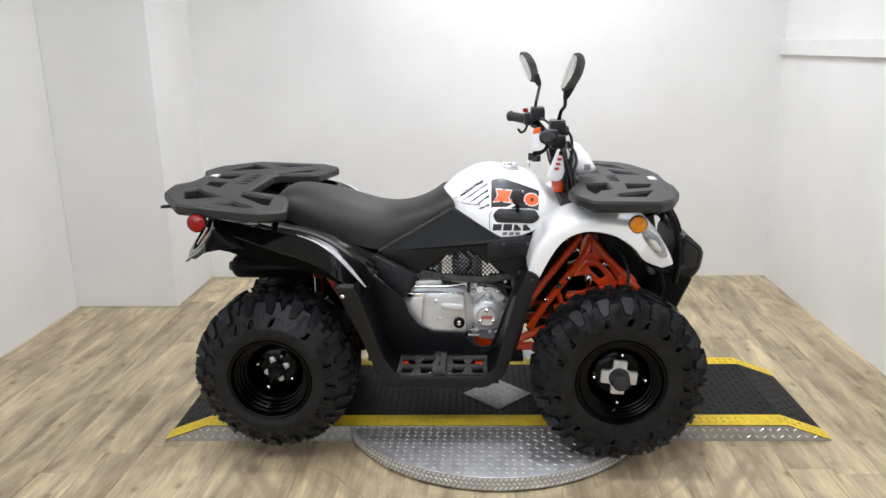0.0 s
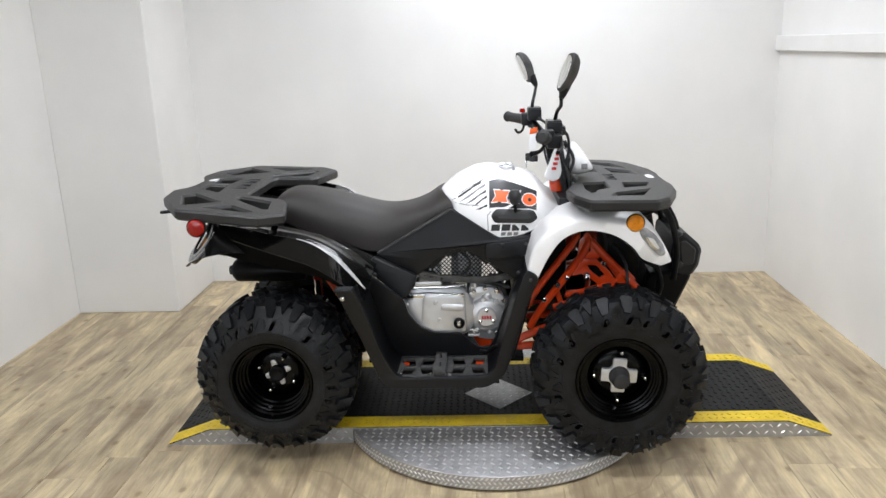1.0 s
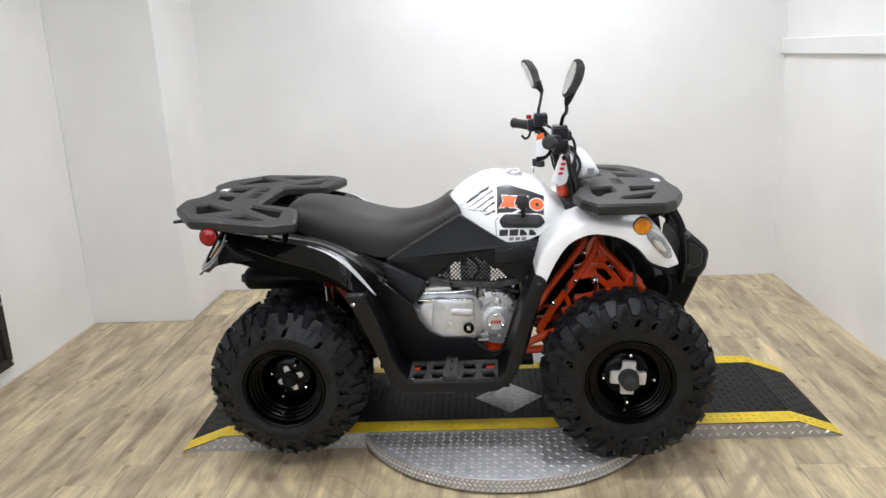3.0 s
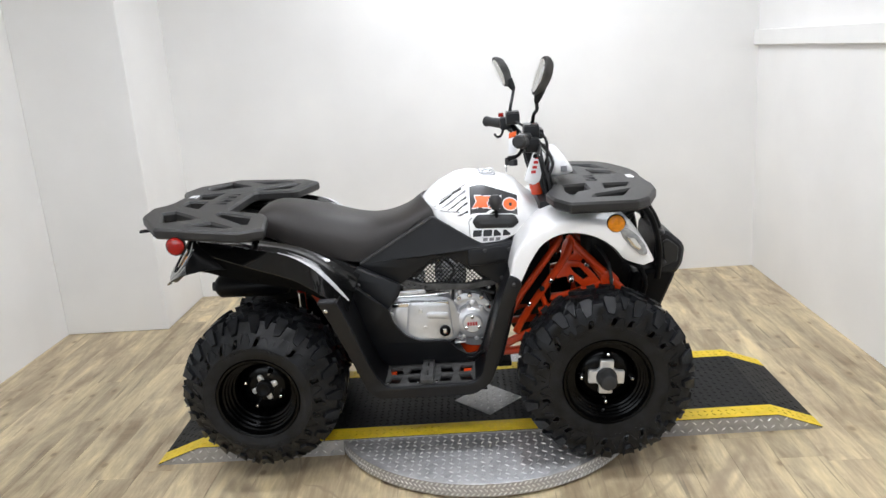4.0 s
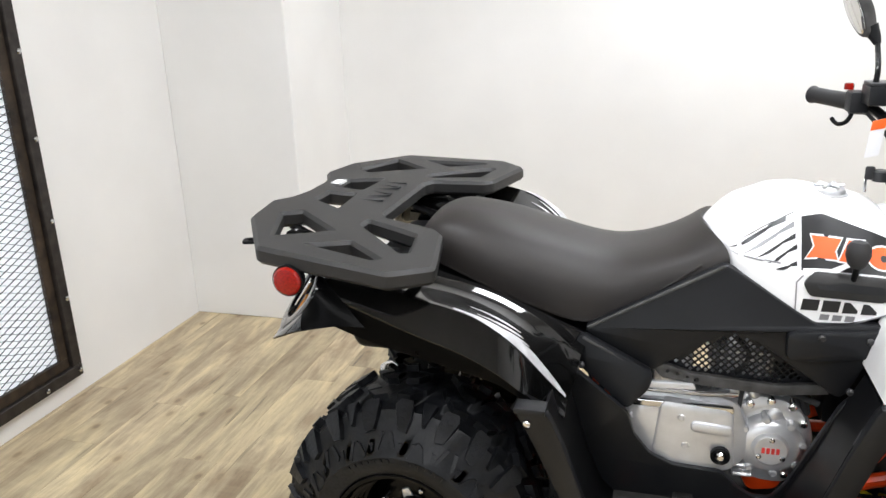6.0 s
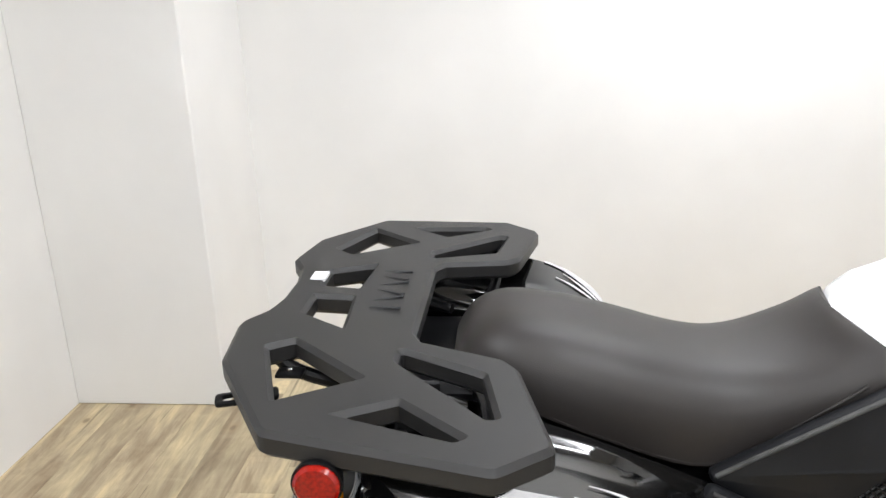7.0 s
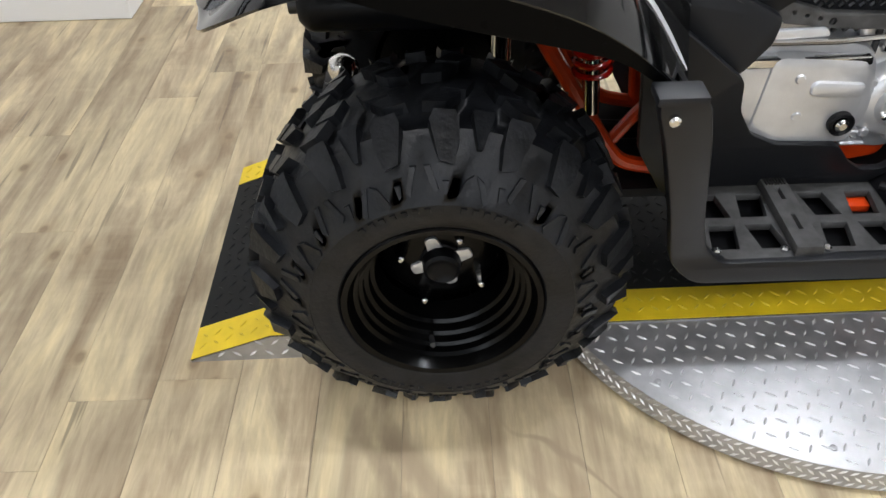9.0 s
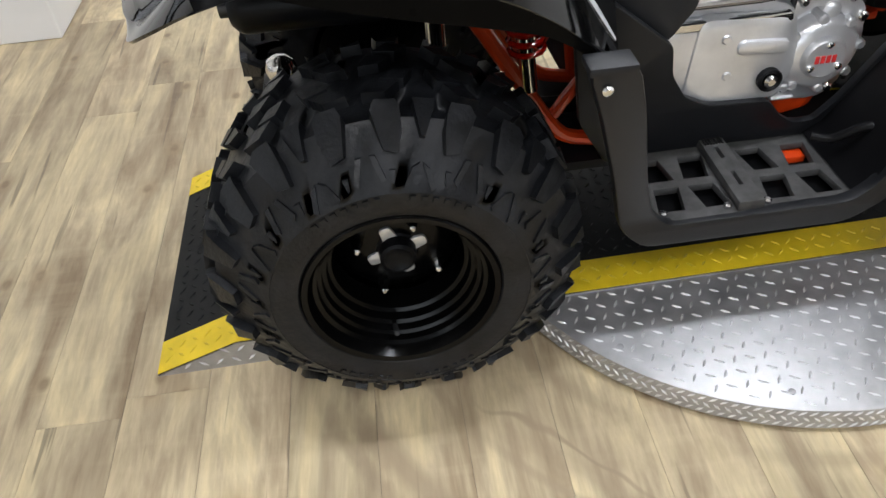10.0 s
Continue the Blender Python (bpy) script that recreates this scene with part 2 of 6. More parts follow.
M_GRIP = mat("grip_rubber", (0.03, 0.03, 0.031), 0.6, bump_scale=500, bump=0.2, spec=0.3)
# dust on the footboard; on panel edges and mirrors a painted lit tone
M_DUSTY_HIGHLIT = mat("dusty_highlit_black_plastic", (0.058, 0.057, 0.056), 0.6, noise_scale=30, noise_amt=0.4, bump_scale=500, bump=0.15, spec=0.3)
M_FRAMESTEEL = mat("worn_black_iron", (0.03, 0.025, 0.022), 0.5, metal=0.5, noise_scale=25, noise_amt=0.5)
M_RUST = mat("rusty_iron", (0.034, 0.022, 0.013), 0.6, metal=0.3, noise_scale=18, noise_amt=0.7)
M_WIRE = mat("dark_wire_mesh", (0.05, 0.05, 0.052), 0.5, metal=0.4)
M_LAMPGLOW = bpy.data.materials.new("lamp_diffuser")
M_LAMPGLOW.use_nodes = True
M_LAMPGLOW.node_tree.nodes["Principled BSDF"].inputs["Emission Color"].default_value = (1, 0.97, 0.92, 1)
M_LAMPGLOW.node_tree.nodes["Principled BSDF"].inputs["Emission Strength"].default_value = 6.0

M_SKYGLOW = M_LAMPGLOW.copy()
M_SKYGLOW.name = "daylight_backdrop"
M_SKYGLOW.node_tree.nodes["Principled BSDF"].inputs["Emission Strength"].default_value = 1.5
M_PANE = M_LAMPGLOW.copy()
M_PANE.name = "frosted_daylight_pane"
M_PANE.node_tree.nodes["Principled BSDF"].inputs["Emission Color"].default_value = (0.88, 0.94, 1.0, 1)
M_PANE.node_tree.nodes["Principled BSDF"].inputs["Emission Strength"].default_value = 0.5


# ---- mesh helpers ----
def finish(bm, name, material, smooth=35):
    bmesh.ops.recalc_face_normals(bm, faces=bm.faces)
    me = bpy.data.meshes.new(name)
    bm.to_mesh(me)
    bm.free()
    me.materials.append(material)
    if smooth:
        me.shade_smooth()
        me.set_sharp_from_angle(angle=radians(smooth))
    return me


def part(name, bm, material, parent, label="", smooth=35, kind=""):
    """A bmesh in world coordinates as one mesh object under a thing or a part."""
    ob = new(name, finish(bm, name, material, smooth) if isinstance(bm, bmesh.types.BMesh) else bm)
    ob.parent = parent
    if parent and parent.type == "EMPTY":
        up, m = parent, Matrix.Identity(4)
        while up is not None:
            m = m @ Matrix.Translation(-up.location)
            up = up.parent
        ob.matrix_parent_inverse = m
    return tagged(ob, label, kind=kind)


def thing(name, loc, label, category, group=""):
    e = new(name)
    e.location = loc
    e.empty_display_size = 0.1
    return tagged(e, label, category, group)


def solo(name, bm, material, label, category="", group="", kind="", smooth=35):
    return tagged(new(name, finish(bm, name, material, smooth)), label, category, group, kind)


def box(bm, a, b, bevel=0.0, segs=2, m=None):
    """A box from corner a to corner b, bevelled, added to bm."""
    t = bmesh.new()
    c = [(u + v) / 2 for u, v in zip(a, b)]
    bmesh.ops.create_cube(t, size=1, matrix=Matrix.Translation(c) @ Matrix.Diagonal((*[abs(v - u) for u, v in zip(a, b)], 1)))
    if bevel:
        bmesh.ops.bevel(t, geom=t.edges[:], offset=bevel, segments=segs, affect="EDGES", profile=0.6)
    if m is not None:
        bmesh.ops.transform(t, matrix=m, verts=t.verts)
    join(bm, t)
    return bm


def join(bm, other):
    vs = {v: bm.verts.new(v.co) for v in other.verts}
    for f in other.faces:
        try:
            bm.faces.new([vs[v] for v in f.verts])
        except ValueError:
            pass
    other.free()
    return bm


def cr(points, n):
    """Catmull-Rom samples through the points, n per stretch."""
    P = [Vector(p) for p in points]
    out = []
    for i in range(len(P) - 1):
        a, b, c, d = P[max(i - 1, 0)], P[i], P[i + 1], P[min(i + 2, len(P) - 1)]
        for k in range(n):
            t = k / n
            out.append(0.5 * (2 * b + (c - a) * t + (2 * a - 5 * b + 4 * c - d) * t * t + (3 * b - a - 3 * c + d) * t ** 3))
    out.append(P[-1])
    return out


def tube(bm, points, r, seg=10, n=4):
    """A round bar along a smooth line, capped. r: one radius or one per point."""
    P = cr(points, n) if n > 1 else [Vector(p) for p in points]
    rs = [r] * len(P) if not isinstance(r, (list, tuple)) else [float(v) for v in np.interp(np.linspace(0, len(r) - 1, len(P)), range(len(r)), r)]
    rings, ref = [], None
    for i, p in enumerate(P):
        d = (P[min(i + 1, len(P) - 1)] - P[max(i - 1, 0)]).normalized()
        if ref is None:
            ref = d.orthogonal().normalized()
        u = (ref - d * ref.dot(d)).normalized()
        ref = u
        w = d.cross(u)
        rings.append([bm.verts.new(p + rs[i] * (math.cos(a) * u + math.sin(a) * w)) for a in (2 * math.pi * k / seg for k in range(seg))])
    for A, B in zip(rings, rings[1:]):
        for k in range(seg):
            bm.faces.new((A[k], A[(k + 1) % seg], B[(k + 1) % seg], B[k]))
    bm.faces.new(rings[0][::-1])
    bm.faces.new(rings[-1])
    return bm


def loft(bm, loops, cap=True, closed=True):
    """Skins loops of equally many points."""
    rows = [[bm.verts.new(p) for p in loop] for loop in loops]
    k = len(rows[0])
    for A, B in zip(rows, rows[1:]):
        for i in range(k if closed else k - 1):
            j = (i + 1) % k
            bm.faces.new((A[i], A[j], B[j], B[i]))
    if cap and closed:
        bm.faces.new(rows[0][::-1])
        bm.faces.new(rows[-1])
    return bm


def lathe(bm, profile, centre, seg=48, axis="y", sign=1.0, caps=True):
    """Turns (offset along the axis, radius) pairs about an axis through centre."""
    rings = []
    for o, r in profile:
        ring = []
        for k in range(seg):
            a = 2 * math.pi * k / seg
            c, s = r * math.cos(a), r * math.sin(a)
            v = {"y": (c, sign * o, s), "x": (sign * o, c, s), "z": (c, s, sign * o)}[axis]
            ring.append(bm.verts.new(Vector(centre) + Vector(v)))
        rings.append(ring)
    for A, B in zip(rings, rings[1:]):
        for k in range(seg):
            bm.faces.new((A[k], A[(k + 1) % seg], B[(k + 1) % seg], B[k]))
    if caps:
        bm.faces.new(rings[0][::-1])
        bm.faces.new(rings[-1])
    return bm


def sheet(bm, grid, thick):
    """A grid of points with an even thickness (offset against the normals)."""
    R, C = len(grid), len(grid[0])
    G = [[Vector(p) for p in row] for row in grid]
    N = [[None] * C for _ in range(R)]
    for i in range(R):
        for j in range(C):
            du = G[min(i + 1, R - 1)][j] - G[max(i - 1, 0)][j]
            dv = G[i][min(j + 1, C - 1)] - G[i][max(j - 1, 0)]
            nn = du.cross(dv)
            N[i][j] = nn.normalized() if nn.length > 1e-9 else Vector((0, 0, 1))
    top = [[bm.verts.new(G[i][j]) for j in range(C)] for i in range(R)]
    bot = [[bm.verts.new(G[i][j] + N[i][j] * thick) for j in range(C)] for i in range(R)]
    for i in range(R - 1):
        for j in range(C - 1):
            bm.faces.new((top[i][j], top[i][j + 1], top[i + 1][j + 1], top[i + 1][j]))
            bm.faces.new((bot[i][j], bot[i + 1][j], bot[i + 1][j + 1], bot[i][j + 1]))
    for i in range(R - 1):
        bm.faces.new((top[i][0], top[i + 1][0], bot[i + 1][0], bot[i][0]))
        bm.faces.new((top[i][C - 1], bot[i][C - 1], bot[i + 1][C - 1], top[i + 1][C - 1]))
    for j in range(C - 1):
        bm.faces.new((top[0][j], bot[0][j], bot[0][j + 1], top[0][j + 1]))
        bm.faces.new((top[R - 1][j], top[R - 1][j + 1], bot[R - 1][j + 1], bot[R - 1][j]))
    return bm


def plate(bm, loops, half, bevel, place, round_to=0.0, steps=1):
    """A flat plate with holes: loops of (u, v), the first the outline; place maps (u, v, w) into the world."""
    cu = bpy.data.curves.new("outline", "CURVE")
    cu.dimensions, cu.fill_mode = "2D", "BOTH"
    cu.extrude, cu.bevel_depth, cu.bevel_resolution = half - bevel, bevel, steps
    for loop in loops:
        pts = rounded(loop, round_to) if round_to else loop
        sp = cu.splines.new("POLY")
        sp.points.add(len(pts) - 1)
        for q, p in zip(sp.points, pts):
            q.co = (p[0], p[1], 0, 1)
        sp.use_cyclic_u = True
    ob = bpy.data.objects.new("outline", cu)
    scene.collection.objects.link(ob)
    me = bpy.data.meshes.new_from_object(ob.evaluated_get(bpy.context.evaluated_depsgraph_get()))
    t = bmesh.new()
    t.from_mesh(me)
    bmesh.ops.remove_doubles(t, verts=t.verts, dist=1e-5)
    bpy.data.objects.remove(ob)
    bpy.data.curves.remove(cu)
    bpy.data.meshes.remove(me)
    for v in t.verts:
        v.co = Vector(place(*v.co))
    return join(bm, t)


def rounded(loop, r, n=3):
    """A polygon with its corners rounded."""
    out, P = [], [Vector(p) for p in loop]
    for i, p in enumerate(P):
        a, b = P[i - 1] - p, P[(i + 1) % len(P)] - p
        k = min(r, a.length * 0.45, b.length * 0.45)
        s, e = p + a.normalized() * k, p + b.normalized() * k
        for j in range(n + 1):
            t = j / n
            out.append(tuple((1 - t) ** 2 * s + 2 * t * (1 - t) * p + t * t * e))
    return out


# ---- the room ----
LEFT, RIGHT, BACK, FRONT, TOP = -2.2, 1.87, 1.845, -3.4, 2.7
COLX, COLY = -1.609, 1.26
solo("wall_back", box(bmesh.new(), (COLX, BACK, 0), (RIGHT + 0.12, BACK + 0.12, TOP)), M_WALL, "plain white painted back wall", kind="structure")
solo("wall_left", box(bmesh.new(), (LEFT - 0.12, FRONT, 0), (LEFT, BACK + 0.12, TOP)), M_WALL, "plain white painted side wall", kind="structure")
solo("wall_right", box(bmesh.new(), (RIGHT, FRONT, 0), (RIGHT + 0.12, BACK, TOP)), M_WALL, "plain white painted side wall with a ledge", kind="structure")
# assumed hall out of view, kept dark so that gloss reflects little
M_HALL = mat("hall_grey_paint", (0.13, 0.13, 0.135), 0.7, noise_scale=2, noise_amt=0.1)
M_HALLFLOOR = mat("hall_floor", (0.14, 0.12, 0.10), 0.5, noise_scale=3, noise_amt=0.2)
for nm, a, c in (("wall_hall_side_1", (-7.1, -9.2, 0), (-7, FRONT, 3.6)), ("wall_hall_side_2", (7, -9.2, 0), (7.1, FRONT, 3.6)),
                 ("wall_hall_return_1", (-7, FRONT, 0), (LEFT - 0.12, FRONT + 0.1, 3.6)), ("wall_hall_return_2", (RIGHT + 0.12, FRONT, 0), (7, FRONT + 0.1, 3.6)), ("wall_hall_header", (LEFT - 0.12, FRONT, TOP + 0.1), (RIGHT + 0.12, FRONT + 0.1, 3.6))):
    solo(nm, box(bmesh.new(), a, c), M_HALL, "grey wall of an assumed, unseen hall, darkens reflections", kind="structure")
for nm, a, c in (("wall_hall_far_1", (-7, -9.2, 0), (-5.4, -9.05, 3.6)), ("wall_hall_far_2", (0.2, -9.2, 0), (7, -9.05, 3.6)), ("wall_hall_far_3", (-5.4, -9.2, 0), (0.2, -9.05, 0.4)), ("wall_hall_far_4", (-5.4, -9.2, 2.0), (0.2, -9.05, 3.6))):
    solo(nm, box(bmesh.new(), a, c), M_HALL, "grey wall of an assumed, unseen hall, darkens reflections", kind="structure")
# assumed window out of view, added for frontal fill and striped reflections
WIN = new("window_1")
WIN.location = (-2.6, -9.1, 0.4)
tagged(WIN, "assumed, unseen shop window with dark mullions", kind="structure")
for x in (-5.4, -4.0, -2.6, -1.2, 0.2):
    part("mullion", box(bmesh.new(), (x - 0.06, -9.0, 0.4), (x + 0.06, -8.93, 2.0), 0.005, 1), M_BLACKMETAL, WIN)
for z in (0.4, 1.5, 2.0):
    part("window_bar", box(bmesh.new(), (-5.46, -8.995, z - 0.05), (0.26, -8.935, z + 0.05), 0.005, 1), M_BLACKMETAL, WIN)
solo("backdrop", box(bmesh.new(), (-5.4, -9.19, 0.4), (0.2, -9.17, 2.0)), M_SKYGLOW, "glowing sheet behind the assumed shop window", kind="structure")
solo("ceiling_hall", box(bmesh.new(), (-7.1, -9.2, 3.6), (7.1, FRONT + 0.1, 3.7)), M_HALL, "grey ceiling of an assumed, unseen hall", kind="structure")
solo("floor_hall", box(bmesh.new(), (-7.1, -9.2, -0.1), (7.1, FRONT - 0.002, -0.001)), M_HALLFLOOR, "dark floor of an assumed, unseen hall", kind="structure")
solo("wall_column", box(bmesh.new(), (LEFT, COLY, 0), (COLX, BACK + 0.12, TOP), 0.004, 1), M_WALL, "white boxed-in column in the corner", kind="structure")
solo("ceiling", box(bmesh.new(), (LEFT - 0.12, FRONT, TOP), (RIGHT + 0.12, BACK + 0.12, TOP + 0.1)), M_CEIL, "plain grey ceiling", kind="structure")
bm = bmesh.new()
box(bm, (RIGHT - 0.03, -3.0, 1.33), (RIGHT, BACK, 1.415), 0.004, 1)
solo("trim", bm, M_TRIM, "white board along the side wall", kind="structure")


def ceiling_lamp(x, y, sx, sy):
    t = thing("ceiling_lamp", (x, y, TOP), "white recessed ceiling lamp panel, switched on", "lamp", "ceiling lamps")
    b = bmesh.new()
    for a, c in (((x - sx / 2 - 0.03, y - sy / 2 - 0.03, TOP - 0.02), (x + sx / 2 + 0.03, y - sy / 2, TOP)), ((x - sx / 2 - 0.03, y + sy / 2, TOP - 0.02), (x + sx / 2 + 0.03, y + sy / 2 + 0.03, TOP)),
                 ((x - sx / 2 - 0.03, y - sy / 2, TOP - 0.02), (x - sx / 2, y + sy / 2, TOP)), ((x + sx / 2, y - sy / 2, TOP - 0.02), (x + sx / 2 + 0.03, y + sy / 2, TOP))):
        box(b, a, c)
    part("frame", b, M_TRIM, t)
    part("diffuser", box(bmesh.new(), (x - sx / 2, y - sy / 2, TOP - 0.01), (x + sx / 2, y + sy / 2, TOP - 0.002)), M_LAMPGLOW, t, "glowing white diffuser")


for lx, ly, sx, sy, watts in LAMPS:
    ceiling_lamp(lx, ly, sx, sy)


# ---- the wire mesh screen against the side wall ----
def mesh_screen():
    x0, x1, y0, y1, z0, z1, w, wi = LEFT + 0.012, LEFT + 0.045, -0.75, 0.435, 0.09, 1.95, 0.045, 0.04
    t = thing("mesh_screen", (LEFT + 0.03, (y0 + y1) / 2, z0), "black iron framed wire mesh panel before a bright opening", "mesh panel")
    # angle iron: a black outer leg standing out, a rusty inner leg set back
    for a, b in (((y0, z0), (y1, z0 + w)), ((y0, z1 - w), (y1, z1)), ((y0, z0 + w), (y0 + w, z1 - w)), ((y1 - w, z0 + w), (y1, z1 - w))):
        part("frame_bar", box(bmesh.new(), (x0, a[0], a[1]), (x1, b[0], b[1]), 0.003, 1), M_FRAMESTEEL, t)
    ya, yb, za, zb = y0 + w, y1 - w, z0 + w, z1 - w
    for a, b in (((ya, za), (yb, za + wi)), ((ya, zb - wi), (yb, zb)), ((ya, za + wi), (ya + wi, zb - wi)), ((yb - wi, za + wi), (yb, zb - wi))):
        part("inner_leg", box(bmesh.new(), (x0, a[0], a[1]), (x1 - 0.016, b[0], b[1]), 0.002, 1), M_RUST, t, "rusty inner leg of the frame")
    w += wi
    part("light_pane", box(bmesh.new(), (LEFT + 0.001, y0 + w - 0.01, z0 + w - 0.01), (LEFT + 0.005, y1 - w + 0.01, z1 - w + 0.01)), M_PANE, t, "bright frosted pane behind the mesh")
    b = bmesh.new()
    r, xm = 0.0019, (x0 + x1) / 2 - 0.004
    iy0, iy1, iz0, iz1 = y0 + w, y1 - w, z0 + w, z1 - w
    py, pz = 0.062, 0.025
    n = int((iy1 - iy0) / py) + int((iz1 - iz0) / pz) + 3
    for sgn in (1, -1):
        for k in range(-n, n):
            # lines of slope pz / py through the opening
            yy, zz = iy0, iz0 + k * pz
            pts = []
            for y in (iy0, iy1):
                z = zz + sgn * (y - yy) * pz / py
                pts.append((y, z))
            (ya, za), (yb, zb) = pts
            if max(za, zb) <= iz0 or min(za, zb) >= iz1:
                continue
            def clip(y, z):
                if z < iz0:
                    y, z = y + (iz0 - z) * py / pz * (1 if (y == iy0) else -1), iz0
                if z > iz1:
                    y, z = y + (z - iz1) * py / pz * (1 if (y == iy0) else -1), iz1
                return (xm + 0.001 * sgn, y, z)
            tube(b, [clip(ya, za), clip(yb, zb)], r, 4, 1)
    part("wire_mesh", b, M_WIRE, t, "dark diamond wire mesh")
    for z in (0.115, 0.40, 0.69, 0.98, 1.27, 1.56, 1.85):
        b = bmesh.new()
        lathe(b, ((0, 0.009), (0.006, 0.009), (0.009, 0.005)), (x1, y1 - 0.018, z), 10, "x")
        part("bolt", b, M_CHROME, t)
    for y in (0.25, -0.1, -0.45):
        b = bmesh.new()
        lathe(b, ((0, 0.009), (0.006, 0.009), (0.009, 0.005)), (x1, y, z0 + 0.02), 10, "x")
        part("bolt", b, M_CHROME, t)


mesh_screen()


# ---- turntable and ramp ----
def lug_field(bm, inside, x0, x1, y0, y1, z, pitch=0.027, height=0.0030, turn=0.0, length=0.0105, wide=0.0028):
    """Raised lens-shaped lugs in alternating directions."""
    nx, ny = int((x1 - x0) / pitch), int((y1 - y0) / pitch)
    verts, faces = [], []
    for i in range(nx + 1):
        for j in range(ny + 1):
            x, y = x0 + i * pitch, y0 + j * pitch
            if not inside(x, y):
                continue
            a = math.radians(45 if (i + j) % 2 else -45) + turn
            c, s = math.cos(a), math.sin(a)
            k = len(verts)
            for u, v, w in ((-length, 0, 0), (0, -wide, 0), (length, 0, 0), (0, wide, 0), (-length * 0.5, 0, height), (length * 0.5, 0, height)):
                p = (x + c * u - s * v, y + s * u + c * v)
                verts.append((*p, z(*p) + w))
            faces += [(k, k + 1, k + 4), (k + 1, k + 5, k + 4), (k + 1, k + 2, k + 5), (k + 2, k + 3, k + 5), (k + 3, k + 4, k + 5), (k + 3, k, k + 4)]
    me = bpy.data.meshes.new("lugs")
    me.from_pydata(verts, [], faces)
    bm.from_mesh(me)
    bpy.data.meshes.remove(me)
    return bm


DX, DY, DR, DTOP = 0.170, -0.005, 0.583, 0.0575
RX0, RX1, RY0, RY1, SLOPE = -1.068, 1.39, -0.247, 0.375, 0.16


def turntable():
    t = thing("turntable", (DX, DY, 0), "round aluminium tread plate turntable on the floor", "turntable")
    b = bmesh.new()
    lathe(b, ((0.009, DR - 0.003), (0.009, DR), (DTOP - 0.002, DR), (DTOP, DR - 0.003), (DTOP, 0.01)), (DX, DY, 0), 120, "z")
    part("disc", b, M_TREAD, t)
    b = bmesh.new()
    lathe(b, ((0.0, DR - 0.015), (0.0095, DR - 0.012)), (DX, DY, 0), 96, "z")
    part("base_ring", b, M_BLACKMETAL, t)
    b = bmesh.new()
    lug_field(b, lambda x, y: (x - DX) ** 2 + (y - DY) ** 2 < (DR - 0.012) ** 2 and not (RY0 - 0.01 < y < RY1 + 0.01), DX - DR, DX + DR, DY - DR, DY + DR, lambda x, y: DTOP - 0.0002, turn=0.25)
    # lugs round the rim
    for k in range(210):
        a = 2 * math.pi * k / 210
        for zz, tilt in ((0.017, 1), (0.032, -1), (0.047, 1)):
            aa = a + (0.5 if tilt > 0 else 0) * 2 * math.pi / 210
            m = Matrix.Translation((DX + DR * math.cos(aa), DY + DR * math.sin(aa), zz)) @ Matrix.Rotation(aa, 4, "Z") @ Matrix.Rotation(radians(40 * tilt), 4, "X")
            vs = [bm_v for bm_v in (b.verts.new(m @ Vector(p)) for p in ((0, -0.009, 0), (0, 0, -0.003), (0, 0.009, 0), (0, 0, 0.003), (0.002, -0.004, 0), (0.002, 0.004, 0)))]
            for f in ((0, 1, 4), (1, 5, 4), (1, 2, 5), (2, 3, 5), (3, 4, 5), (3, 0, 4)):
                b.faces.new([vs[q] for q in f])
    part("tread_relief", b, M_TREADLUG, t, kind="stuff")
    for k in range(12):
        a = radians(15 + 30 * k)
        b = bmesh.new()
        lathe(b, ((0, 0.006), (0.002, 0.006), (0.003, 0.003)), (DX + (DR - 0.035) * math.cos(a), DY + (DR - 0.035) * math.sin(a), DTOP), 10, "z")
        part("screw", b, M_TREAD, t)


def deck_z(x, y=0):
    if x < RX0 + SLOPE:
        return 0.006 + (DECK - 0.006) * max(0, (x - RX0)) / SLOPE
    if x > RX1 - SLOPE:
        return 0.006 + (DECK - 0.006) * max(0, (RX1 - x)) / SLOPE
    return DECK


